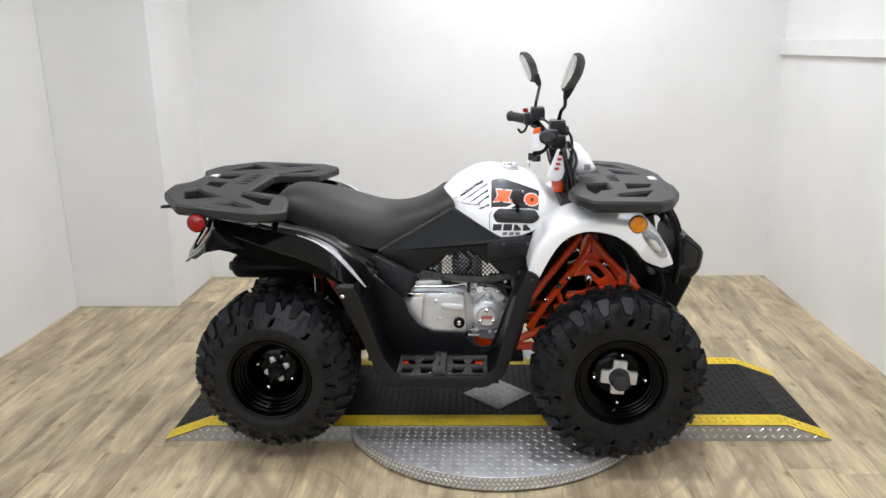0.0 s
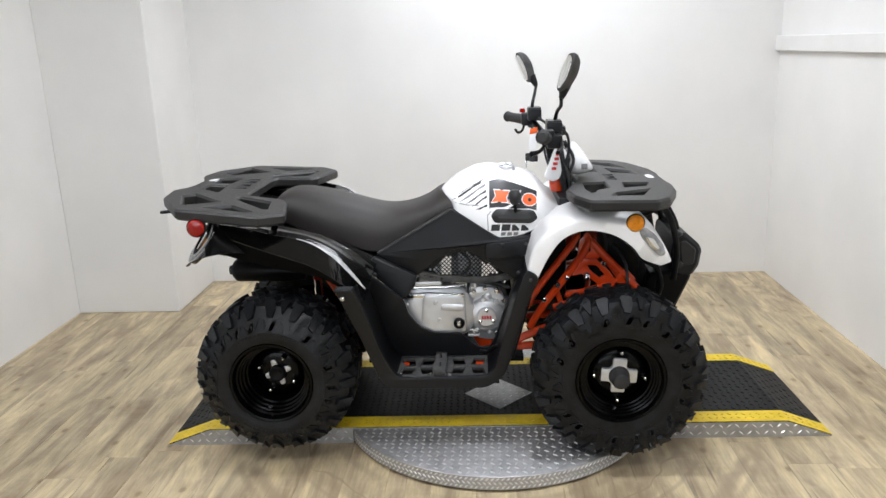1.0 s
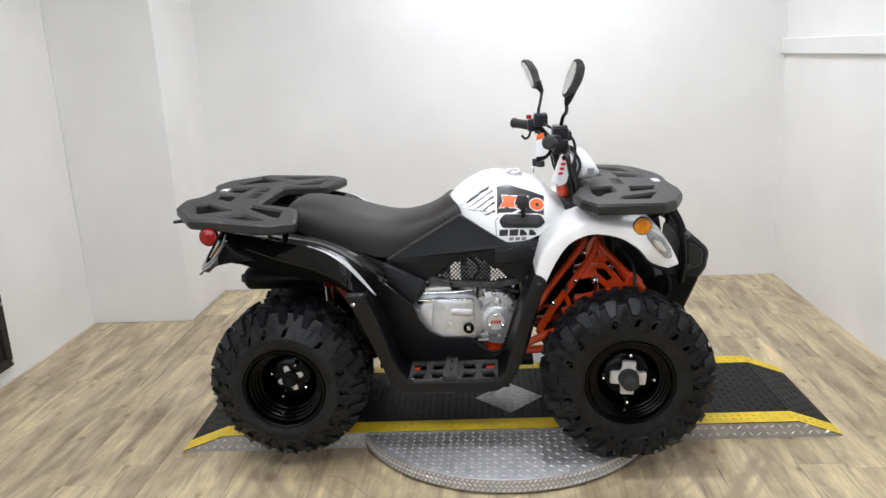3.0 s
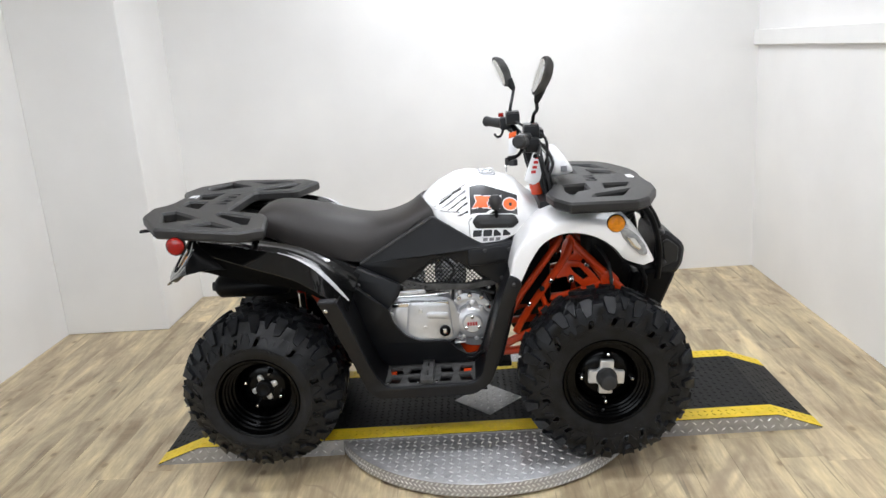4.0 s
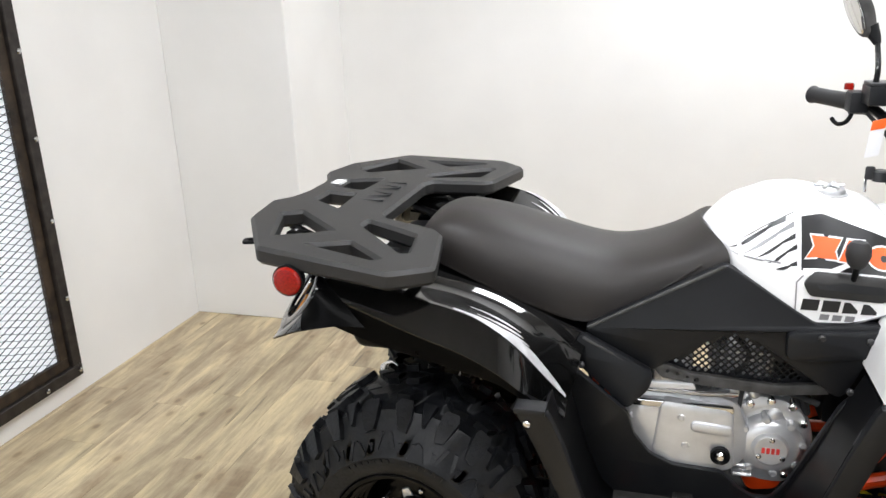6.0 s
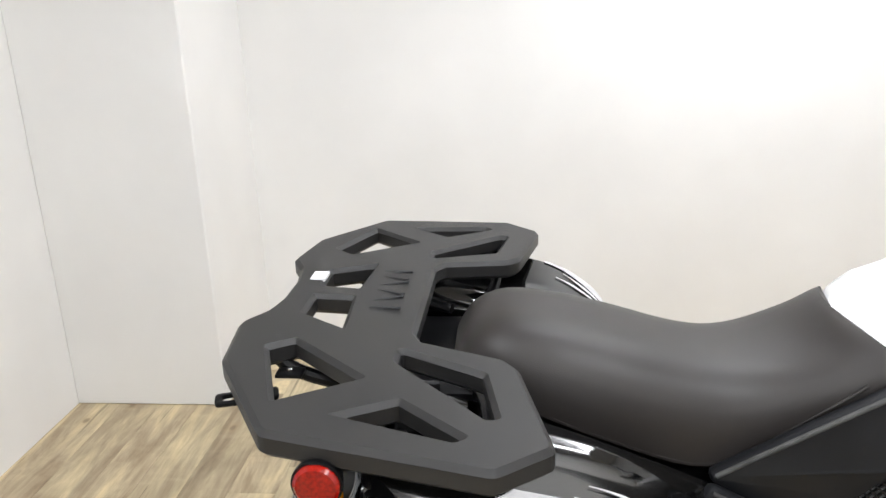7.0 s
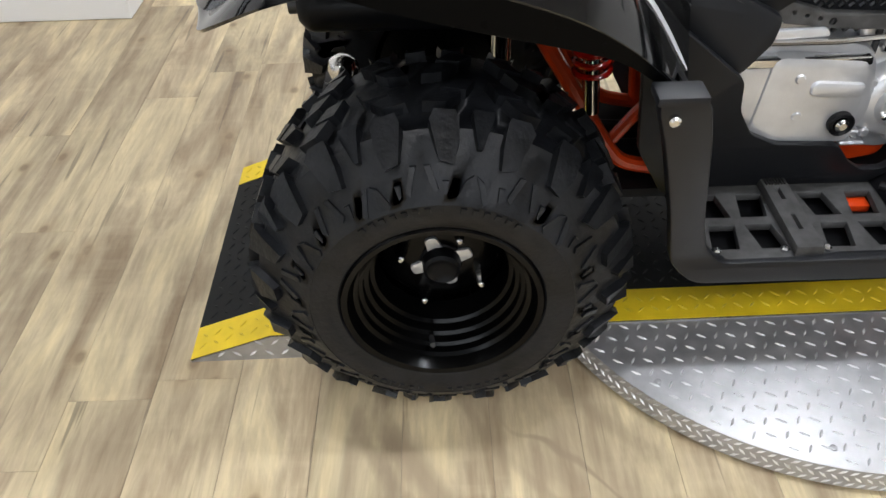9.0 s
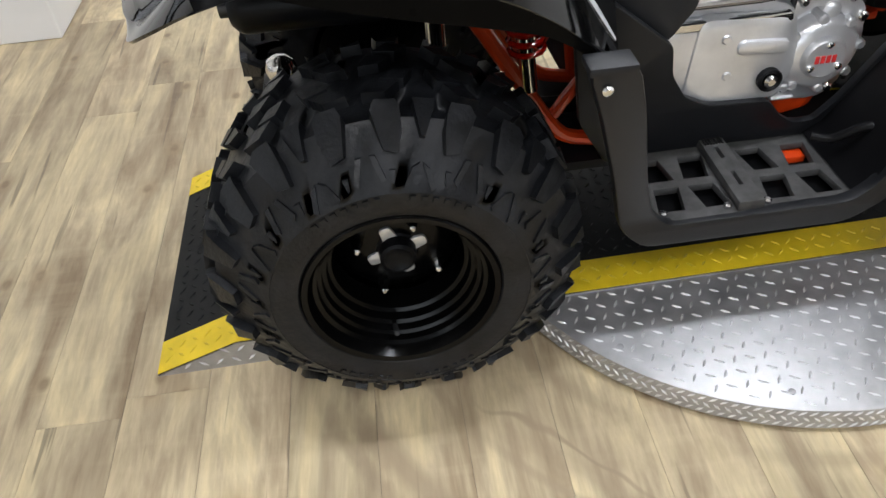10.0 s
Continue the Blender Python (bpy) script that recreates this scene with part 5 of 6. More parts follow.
for y0, ang in ((-0.050, 0), (-0.018, 24), (0.014, -24), (0.046, 0)):
    b = bmesh.new()
    box(b, (-0.020, -0.004, -0.002), (0.020, 0.004, 0.0022), 0.0015, 1, Matrix.Translation((0.603, YC + y0, zfr(0.603))) @ Matrix.Rotation(radians(ang), 4, "Z"))
    part("embossed_bar", b, M_PLASTIC, fr, "raised plain bar")
for s in (-1, 1):
    rod("rack_stay", [(0.50, wy(s, 0.30), 0.915), (0.50, wy(s, 0.28), 0.88), (0.49, wy(s, 0.2), 0.84)], 0.010, M_BLACKMETAL, "black tubular rack stay")
    rod("rack_stay", [(0.74, wy(s, 0.2), 0.895), (0.74, wy(s, 0.18), 0.86), (0.70, wy(s, 0.12), 0.82)], 0.010, M_BLACKMETAL, "black tubular rack stay")
pbox("front_cowl", (0.43, YC - 0.13, 0.80), (0.74, YC + 0.13, 0.878), M_PLASTIC, "black cowl under the rack", 0.02)
pbox("scuttle", (0.40, YC - 0.19, 0.83), (0.49, YC + 0.19, 0.905), M_PLASTIC, "black plastic scuttle", 0.02)


# side covers and footwells
def side_cover(s):
    b = bmesh.new()
    up = [(-0.24, 0.714), (0.027, 0.868), (0.158, 0.783), (0.195, 0.762), (0.31, 0.772), (0.285, 0.70), (0.262, 0.640), (0.250, 0.622), (0.182, 0.668), (0.108, 0.717), (0.064, 0.736), (0.024, 0.729), (-0.045, 0.680), (-0.105, 0.636)]
    plate(b, [up], 0.014, 0.006, on_side(s, lambda u, v: 0.178 + 0.02 * max(0, (u - 0.05) / 0.2)), 0.010)
    part("side_panel", b, M_PLASTIC, QUAD, "matt black plastic side panel")
    b = bmesh.new()
    wedge = [(-0.245, 0.708), (-0.105, 0.636), (-0.112, 0.606), (-0.15, 0.563), (-0.275, 0.668)]
    plate(b, [wedge], 0.012, 0.006, on_side(s, lambda u, v: 0.205 + 0.15 * max(0, 0.66 - v)), 0.008)
    part("rear_wedge", b, M_PLASTIC, QUAD, "matt black faceted side cover")
    # grey beads carry the bevel highlights of the panel edges
    for pts in ([(-0.236, 0.718), (-0.10, 0.797), (0.024, 0.868)], [(-0.245, 0.706), (-0.175, 0.670), (-0.108, 0.634)]):
        rod("panel_edge", [(u, wy(s, 0.193 if k == 0 else 0.215), v + (0.002 if k == 0 else 0)) for (u, v), k in ((p, 0 if pts[0][1] > 0.71 else 1) for p in pts)], 0.004, M_DUSTY_HIGHLIT, "grey bead, bevel highlight put into its colour", 2, 8)
    # knee flap
    b = bmesh.new()
    plate(b, [[(0.15, 0.748), (0.19, 0.752), (0.27, 0.757), (0.305, 0.765), (0.29, 0.715), (0.20, 0.70), (0.152, 0.70)]], 0.012, 0.006, on_side(s, 0.212), 0.01)
    part("knee_flap", b, M_PLASTIC, QUAD, "matt black knee panel")
    # grille with a holed bar under it
    b = bmesh.new()
    tri = [(-0.092, 0.638), (-0.040, 0.682), (0.026, 0.727), (0.064, 0.734), (0.106, 0.715), (0.180, 0.666), (0.248, 0.620), (0.142, 0.600), (-0.021, 0.607)]
    tri_in = [(-0.072, 0.639), (-0.030, 0.675), (0.030, 0.717), (0.062, 0.723), (0.100, 0.706), (0.172, 0.657), (0.220, 0.626), (0.14, 0.613), (-0.02, 0.620)]
    holes = []
    p, hr = 0.0150, 0.0062
    poly = [Vector((a, c_)) for a, c_ in tri_in]

    def inside(x, z, mg=0.006):
        ok = False
        for i in range(len(poly)):
            a, c_ = poly[i], poly[i - 1]
            if (a.y > z) != (c_.y > z) and x < (c_.x - a.x) * (z - a.y) / (c_.y - a.y) + a.x:
                ok = not ok
        return ok
    for i in range(24):
        for j in range(18):
            x, z = -0.085 + i * p + (p / 2 if j % 2 else 0), 0.60 + j * p * 0.5
            if all(inside(x + hr * 1.25 * math.cos(q), z + hr * 1.25 * math.sin(q)) for q in (0, 1.57, 3.14, 4.71)):
                holes.append([(x + hr * 1.02, z), (x, z + hr), (x - hr * 1.02, z), (x, z - hr)])
    plate(b, [tri] + holes, 0.0025, 0.0005, on_side(s, 0.160))
    part("grille", b, M_PLASTIC, QUAD, "black diamond mesh grille")
    b = bmesh.new()
    bar = [(-0.10, 0.638), (-0.095, 0.650), (-0.021, 0.627), (0.14, 0.617), (0.235, 0.630), (0.235, 0.613), (0.142, 0.600), (0.0, 0.607), (-0.08, 0.617)]
    rh = [[(x + 0.006 * math.cos(k * math.pi / 4), z + 0.006 * math.sin(k * math.pi / 4)) for k in range(8)] for x, z in ((-0.072, 0.631), (-0.052, 0.626), (-0.032, 0.621), (-0.013, 0.617))]
    plate(b, [bar] + rh, 0.008, 0.003, on_side(s, 0.178))
    part("holed_bar", b, M_DUSTY_HIGHLIT, QUAD, "grey-black arched bar with holes")
    # leg shield, leaning in towards the footboard
    shield = lambda u, v: min(0.25, 0.158 + 0.34 * max(0, v - 0.30))
    b = bmesh.new()
    low = [(-0.30, 0.664), (-0.25, 0.645), (-0.15, 0.563), (-0.135, 0.50), (-0.10, 0.445), (-0.05, 0.418), (0.05, 0.413), (0.085, 0.37), (0.115, 0.348), (0.155, 0.348), (0.18, 0.40), (0.205, 0.50), (0.245, 0.62), (0.305, 0.69), (0.30, 0.56), (0.24, 0.30), (-0.20, 0.30), (-0.265, 0.42)]
    plate(b, [low], 0.008, 0.003, on_side(s, shield), 0.012)
    part("leg_shield", b, M_PLASTIC, QUAD, "matt black plastic footwell shield")
    # outer rim of the footwell
    b = bmesh.new()
    outer = [(-0.337, 0.674), (-0.286, 0.674), (-0.261, 0.593), (-0.224, 0.44), (-0.196, 0.350), (-0.165, 0.310), (0.14, 0.312), (0.175, 0.345), (0.20, 0.44), (0.245, 0.60), (0.28, 0.702), (0.318, 0.677), (0.282, 0.598), (0.226, 0.396), (0.198, 0.318), (0.139, 0.278), (-0.195, 0.278), (-0.232, 0.318), (-0.263, 0.442), (-0.309, 0.596)]
    flare = lambda u, v: 0.352 + (max(0, v - 0.33) * 0.36 if u < -0.1 else max(0, v - 0.33) * 0.09)
    plate(b, [outer], 0.012, 0.005, on_side(s, flare), 0.02)
    part("footwell_rim", b, M_PLASTIC, QUAD, "matt black plastic footwell rim")
    # inner returns join rim and shield; their darker black stands in for recess shade
    b = bmesh.new()
    edge = [(-0.288, 0.660), (-0.263, 0.593), (-0.226, 0.44), (-0.198, 0.35), (-0.17, 0.314)]
    sheet(b, [[(u, wy(s, shield(u, v)), v), (u, wy(s, flare(u, v)), v)] for u, v in edge], 0.006)
    part("footwell_return", b, M_BLACKMETAL, QUAD, "footwell side, recess shade put into a darker black")
    b = bmesh.new()
    edge = [(0.285, 0.69), (0.245, 0.60), (0.20, 0.44), (0.175, 0.345), (0.15, 0.316)]
    sheet(b, [[(u, wy(s, shield(u, v)), v), (u, wy(s, flare(u, v)), v)] for u, v in edge], 0.006)
    part("footwell_return", b, M_BLACKMETAL, QUAD, "footwell side, recess shade put into a darker black")
    pbox("bracket", (-0.342, min(wy(s, 0.45), wy(s, 0.490)), 0.668), (-0.284, max(wy(s, 0.45), wy(s, 0.490)), 0.680), M_PLASTIC, "black flange on the footwell", 0.004)
    screw(-0.318, s, 0.484, 0.648, 0.007, M_CHROME)
    for x, d, z in ((-0.245, 0.235, 0.652), (-0.178, 0.225, 0.564), (0.292, 0.392, 0.672), (0.258, 0.255, 0.655), (0.268, 0.255, 0.64), (0.205, 0.224, 0.748), (0.288, 0.224, 0.748)):
        screw(x, s, d, z)
    # footboard
    b = bmesh.new()
    holes = []
    for x0, lean in ((-0.166, 1), (-0.098, -1), (0.014, 1), (0.084, -1)):
        a, c_ = (0.010, 0.0) if lean > 0 else (0.0, 0.010)
        holes.append([(x0 + a, 0.272), (x0 + 0.056 - c_, 0.272), (x0 + 0.056 - a, 0.333), (x0 + c_, 0.333)])
        holes.append([(x0 + c_, 0.193), (x0 + 0.056 - a, 0.193), (x0 + 0.056 - c_, 0.256), (x0 + a, 0.256)])
    holes += [[(0.150, 0.20), (0.172, 0.20), (0.172, 0.25), (0.150, 0.25)], [(0.150, 0.28), (0.172, 0.28), (0.172, 0.33), (0.156, 0.33)]]
    plate(b, [[(-0.185, 0.17), (0.185, 0.17), (0.185, 0.352), (-0.185, 0.352)]] + holes, 0.007, 0.002, lambda u, v, w: (u, wy(s, v), 0.309 + w))
    fb = part("foot_board", b, M_DUSTY_HIGHLIT, QUAD, "black footboard with cut-outs")
    b = bmesh.new()
    slots = [[(-0.028, 0.20), (-0.018, 0.20), (-0.018, 0.235), (-0.028, 0.235)], [(-0.028, 0.27), (-0.018, 0.27), (-0.018, 0.31), (-0.028, 0.31)]]
    plate(b, [[(-0.042, 0.165), (-0.004, 0.165), (-0.004, 0.35), (-0.042, 0.35)]] + slots, 0.009, 0.002, lambda u, v, w: (u, wy(s, v), 0.325 + w))
    part("foot_peg", b, M_DUSTY_HIGHLIT, fb, "raised ribbed foot peg")
    for k in range(7):
        b = bmesh.new()
        box(b, (-0.040 + 0.005 * k, min(wy(s, 0.165), wy(s, 0.195)), 0.333), (-0.0375 + 0.005 * k, max(wy(s, 0.165), wy(s, 0.195)), 0.337))
        part("peg_rib", b, M_RACK, fb)
    for x in (-0.16, -0.055, 0.01, 0.155):
        b = bmesh.new()
        lathe(b, ((0, 0.007), (0.005, 0.007), (0.007, 0.004)), (x, wy(s, 0.338), 0.316), 10, "z")
        part("board_bolt", b, M_CHROME, fb, "bright bolt")
    # added sheet, makes the cut-outs above it read black
    pbox("foot_tray", (-0.19, min(wy(s, 0.14), wy(s, 0.345)), 0.283), (0.185, max(wy(s, 0.14), wy(s, 0.345)), 0.287), M_BLACKMETAL, "dark sheet added under the footboard cut-outs", 0.001)
    for x in (-0.16, 0.12):
        pbox("mount_lug", (x - 0.018, min(wy(s, 0.19), wy(s, 0.215)), 0.285), (x + 0.018, max(wy(s, 0.19), wy(s, 0.215)), 0.30), M_ORANGE, "orange frame lug", 0.003)


both(side_cover)
rod("brake_pedal", [(0.12, wy(-1, 0.24), 0.36), (0.145, wy(-1, 0.26), 0.365), (0.175, wy(-1, 0.28), 0.395), (0.195, wy(-1, 0.29), 0.40)], 0.008, M_BLACKMETAL, "black brake pedal")


# engine
def engine():
    e = new("engine")
    e.parent = QUAD
    P = lambda n, b, m, l="": part(n, b, m, e, l)
    e.location = (0.03, -0.09, 0.38)
    f = lambda y: (lambda u, v, w: (u, YC + y + w, v))
    P("crankcase", plate(bmesh.new(), [[(-0.15, 0.54), (-0.11, 0.575), (0.07, 0.56), (0.10, 0.45), (0.06, 0.40), (-0.06, 0.40), (-0.12, 0.43)]], 0.07, 0.012, f(-0.10), 0.03), M_ALU, "cast aluminium crankcase")
    # round rear cover with a raised edge
    b = bmesh.new()
    lathe(b, ((-0.02, 0.076), (0.006, 0.076), (0.010, 0.073), (0.013, 0.066), (0.015, 0.052), (0.0155, 0.0)), (-0.088, YC - 0.172, 0.487), 40, "y", -1)
    P("rear_cover", b, M_ALU, "rounded aluminium cover")
    for a in (40, 150, 270, -20):
        b = bmesh.new()
        x, z = -0.088 + 0.066 * math.cos(radians(a)), 0.487 + 0.066 * math.sin(radians(a))
        lathe(b, ((-0.02, 0.009), (0.020, 0.009), (0.024, 0.006)), (x, YC - 0.172, z), 12, "y", -1)
        P("cover_boss", b, M_ALU)
    P("belt_cover", plate(bmesh.new(), [[(-0.075, 0.558), (0.058, 0.548), (0.066, 0.42), (-0.09, 0.415)]], 0.015, 0.008, f(-0.178), 0.012), M_ALU, "aluminium belt cover")
    P("cover_rib", plate(bmesh.new(), [[(-0.012, 0.520), (0.060, 0.515), (0.060, 0.502), (-0.012, 0.506)]], 0.010, 0.006, f(-0.190), 0.008), M_ALU)
    b = bmesh.new()
    lathe(b, ((0, 0.02), (0.018, 0.02), (0.02, 0.017), (0.015, 0.012)), (0.045, YC - 0.185, 0.452), 20, "y", -1)
    P("oil_plug", b, M_BLACKMETAL, "black oil filler plug")
    b = bmesh.new()
    lathe(b, ((0.014, 0.012), (0.02, 0.011), (0.024, 0.006)), (0.045, YC - 0.185, 0.452), 12, "y", -1)
    P("plug_head", b, M_CHROME)
    # clutch side cover
    P("side_case", plate(bmesh.new(), [[(0.075, 0.55), (0.10, 0.575), (0.17, 0.565), (0.215, 0.51), (0.225, 0.45), (0.19, 0.37), (0.11, 0.375), (0.08, 0.44)]], 0.05, 0.012, f(-0.085), 0.03), M_ALU, "cast aluminium side case")
    b = bmesh.new()
    lathe(b, ((-0.02, 0.066), (0.010, 0.066), (0.020, 0.060), (0.026, 0.052), (0.028, 0.038), (0.034, 0.036), (0.038, 0.032), (0.038, 0.0)), (0.145, YC - 0.142, 0.465), 40, "y", -1)
    P("round_cover", b, M_ALU, "round aluminium cover")
    for a in range(8):
        b = bmesh.new()
        q = radians(45 * a + 10)
        lathe(b, ((-0.02, 0.009), (0.022, 0.009), (0.026, 0.006)), (0.145 + 0.064 * math.cos(q), YC - 0.142, 0.465 + 0.064 * math.sin(q)), 10, "y", -1)
        P("cover_boss", b, M_ALU)
    for a in (90, 210, 330):
        b = bmesh.new()
        q = radians(a)
        lathe(b, ((0.034, 0.006), (0.042, 0.006), (0.044, 0.003)), (0.145 + 0.027 * math.cos(q), YC - 0.142, 0.465 + 0.027 * math.sin(q)), 10, "y", -1)
        P("cover_screw", b, M_CHROME)
    for k in range(4):
        P("red_bar", box(bmesh.new(), (0.127 + 0.0095 * k, YC - 0.1815, 0.459), (0.1335 + 0.0095 * k, YC - 0.1795, 0.472)), M_REDDECAL, "plain red bar")
    for x, z, r, o in ((0.073, 0.582, 0.017, 0.13), (0.106, 0.580, 0.012, 0.14), (0.068, 0.542, 0.011, 0.15), (0.080, 0.500, 0.022, 0.14), (0.078, 0.425, 0.010, 0.15), (0.10, 0.405, 0.012, 0.14), (0.195, 0.525, 0.014, 0.13), (0.15, 0.535, 0.016, 0.14)):
        b = bmesh.new()
        lathe(b, ((-0.05, r), (0.012, r), (0.016, r * 0.8), (0.018, r * 0.4)), (x, YC - o, z), 14, "y", -1)
        P("case_boss", b, M_ALU)
    for k in range(3):
        P("case_rib", box(bmesh.new(), (0.075, YC - 0.165, 0.43 - 0.022 * k), (0.118, YC - 0.12, 0.438 - 0.022 * k), 0.003, 1), M_ALU)
    b = bmesh.new()
    for z, r in ((0.575, 0.02), (0.555, 0.026)):
        lathe(b, ((-0.02, r), (0.02, r), (0.024, r * 0.7)), (0.105 if z > 0.57 else 0.125, YC - 0.11, z), 20, "y", -1)
    P("oil_filter_cap", b, M_ALU, "aluminium cap")
    rod("breather_pipe", [(0.082, YC - 0.15, 0.59), (0.076, YC - 0.16, 0.54), (0.066, YC - 0.165, 0.50), (0.080, YC - 0.16, 0.46)], 0.005, M_GRIP, "black hose", parent=e)
    P("sump_guard", plate(bmesh.new(), [[(0.085, 0.40), (0.19, 0.405), (0.17, 0.345), (0.12, 0.335)]], 0.05, 0.008, f(-0.075), 0.01), M_ORANGE, "orange painted sump guard")
    # finned cylinder above, behind the grille
    for k in range(6):
        P("cooling_fin", box(bmesh.new(), (0.02, YC - 0.145, 0.585 + 0.016 * k), (0.13, YC + 0.09, 0.592 + 0.016 * k), 0.002, 1), M_ALU)
    P("cylinder", box(bmesh.new(), (0.045, YC - 0.125, 0.54), (0.125, YC + 0.06, 0.70), 0.01), M_ALU, "aluminium engine cylinder")
    rod("exhaust_pipe", [(0.17, YC - 0.03, 0.64), (0.22, YC - 0.08, 0.60), (0.20, YC - 0.11, 0.58)], 0.016, M_CHROME, "bright exhaust pipe", parent=e)
    P("shift_link", plate(bmesh.new(), [[(-0.128, 0.604), (-0.020, 0.607), (-0.014, 0.598), (-0.126, 0.594)]], 0.006, 0.002, f(-0.186), 0.004), M_ALU, "bright shift link")
    for k in range(4):
        P("spring_turn", tube(bmesh.new(), [(-0.020 + 0.017 * k, YC - 0.172, 0.596), (-0.012 + 0.017 * k, YC - 0.180, 0.612), (-0.004 + 0.017 * k, YC - 0.172, 0.624)], 0.0035, 6, 3), M_GRIP)
    P("case_flange", plate(bmesh.new(), [[(-0.140, 0.560), (0.062, 0.560), (0.064, 0.549), (-0.138, 0.548)]], 0.006, 0.002, f(-0.184), 0.003), M_CHROME, "machined case flange")
    P("cover_web", plate(bmesh.new(), [[(0.082, 0.545), (0.118, 0.572), (0.168, 0.566), (0.205, 0.535), (0.212, 0.500), (0.196, 0.505), (0.160, 0.545), (0.118, 0.548), (0.094, 0.532)]], 0.010, 0.004, f(-0.140), 0.008), M_ALU, "cast rib round the cover")
    for x, z, r in ((0.100, 0.556, 0.009), (0.140, 0.566, 0.009), (0.182, 0.556, 0.009), (0.206, 0.520, 0.009), (0.098, 0.400, 0.008), (0.180, 0.395, 0.008)):
        b = bmesh.new()
        lathe(b, ((-0.02, r), (0.012, r), (0.015, r * 0.6)), (x, YC - 0.142, z), 8, "y", -1)
        P("case_bolt", b, M_CHROME)
    rod("linkage_rod", [(-0.12, YC - 0.190, 0.588), (0.0, YC - 0.195, 0.590), (0.07, YC - 0.190, 0.593)], 0.005, M_CHROME, "bright linkage rod", 1, parent=e)
    P("carburettor", box(bmesh.new(), (-0.10, YC - 0.155, 0.582), (-0.02, YC - 0.05, 0.655), 0.012), M_ALU, "aluminium carburettor")
    rod("wire_loom", [(-0.14, YC - 0.15, 0.60), (0.0, YC - 0.12, 0.585), (0.10, YC - 0.14, 0.605), (0.23, YC - 0.15, 0.57)], 0.007, M_GRIP, "black wire loom", parent=e)
    rod("wire_loom", [(0.06, YC - 0.14, 0.70), (0.09, YC - 0.145, 0.66), (0.05, YC - 0.14, 0.60)], 0.005, M_GRIP, "black cable", parent=e)
    b = bmesh.new()
    lathe(b, ((-0.03, 0.014), (-0.01, 0.018), (0.0, 0.016), (0.03, 0.018), (0.034, 0.012)), (-0.13, YC - 0.15, 0.56), 14, "z")
    P("rubber_boot", b, M_GRIP, "black rubber boot")
    P("spark_lead", tube(bmesh.new(), [(0.16, YC - 0.12, 0.60), (0.20, YC - 0.13, 0.575), (0.215, YC - 0.12, 0.53)], 0.009, 8, 3), M_GRIP)


engine()

# dark body mass added as filler inside, so that nothing is seen through
pbox("air_box", (-0.60, YC - 0.135, 0.62), (-0.16, YC + 0.135, 0.80), M_BLACKMETAL, "dark filler added under the seat", 0.03)
pbox("battery_tray", (-0.62, YC - 0.14, 0.78), (-0.20, YC + 0.14, 0.815), M_BLACKMETAL, "dark filler sheet added under the seat", 0.01)
pbox("gearbox", (-0.19, YC - 0.10, 0.34), (-0.12, YC + 0.10, 0.60), M_BLACKMETAL, "dark filler added behind the engine", 0.03)
pbox("front_shroud", (0.24, YC - 0.12, 0.50), (0.44, YC + 0.12, 0.80), M_BLACKMETAL, "dark filler added before the engine", 0.03)
pbox("radiator", (0.58, YC - 0.13, 0.58), (0.70, YC + 0.13, 0.82), M_BLACKMETAL, "dark filler added inside the front arch", 0.02)
pbox("skid_plate", (-0.30, YC - 0.15, 0.28), (0.28, YC + 0.15, 0.30), M_BLACKMETAL, "black skid plate", 0.006)


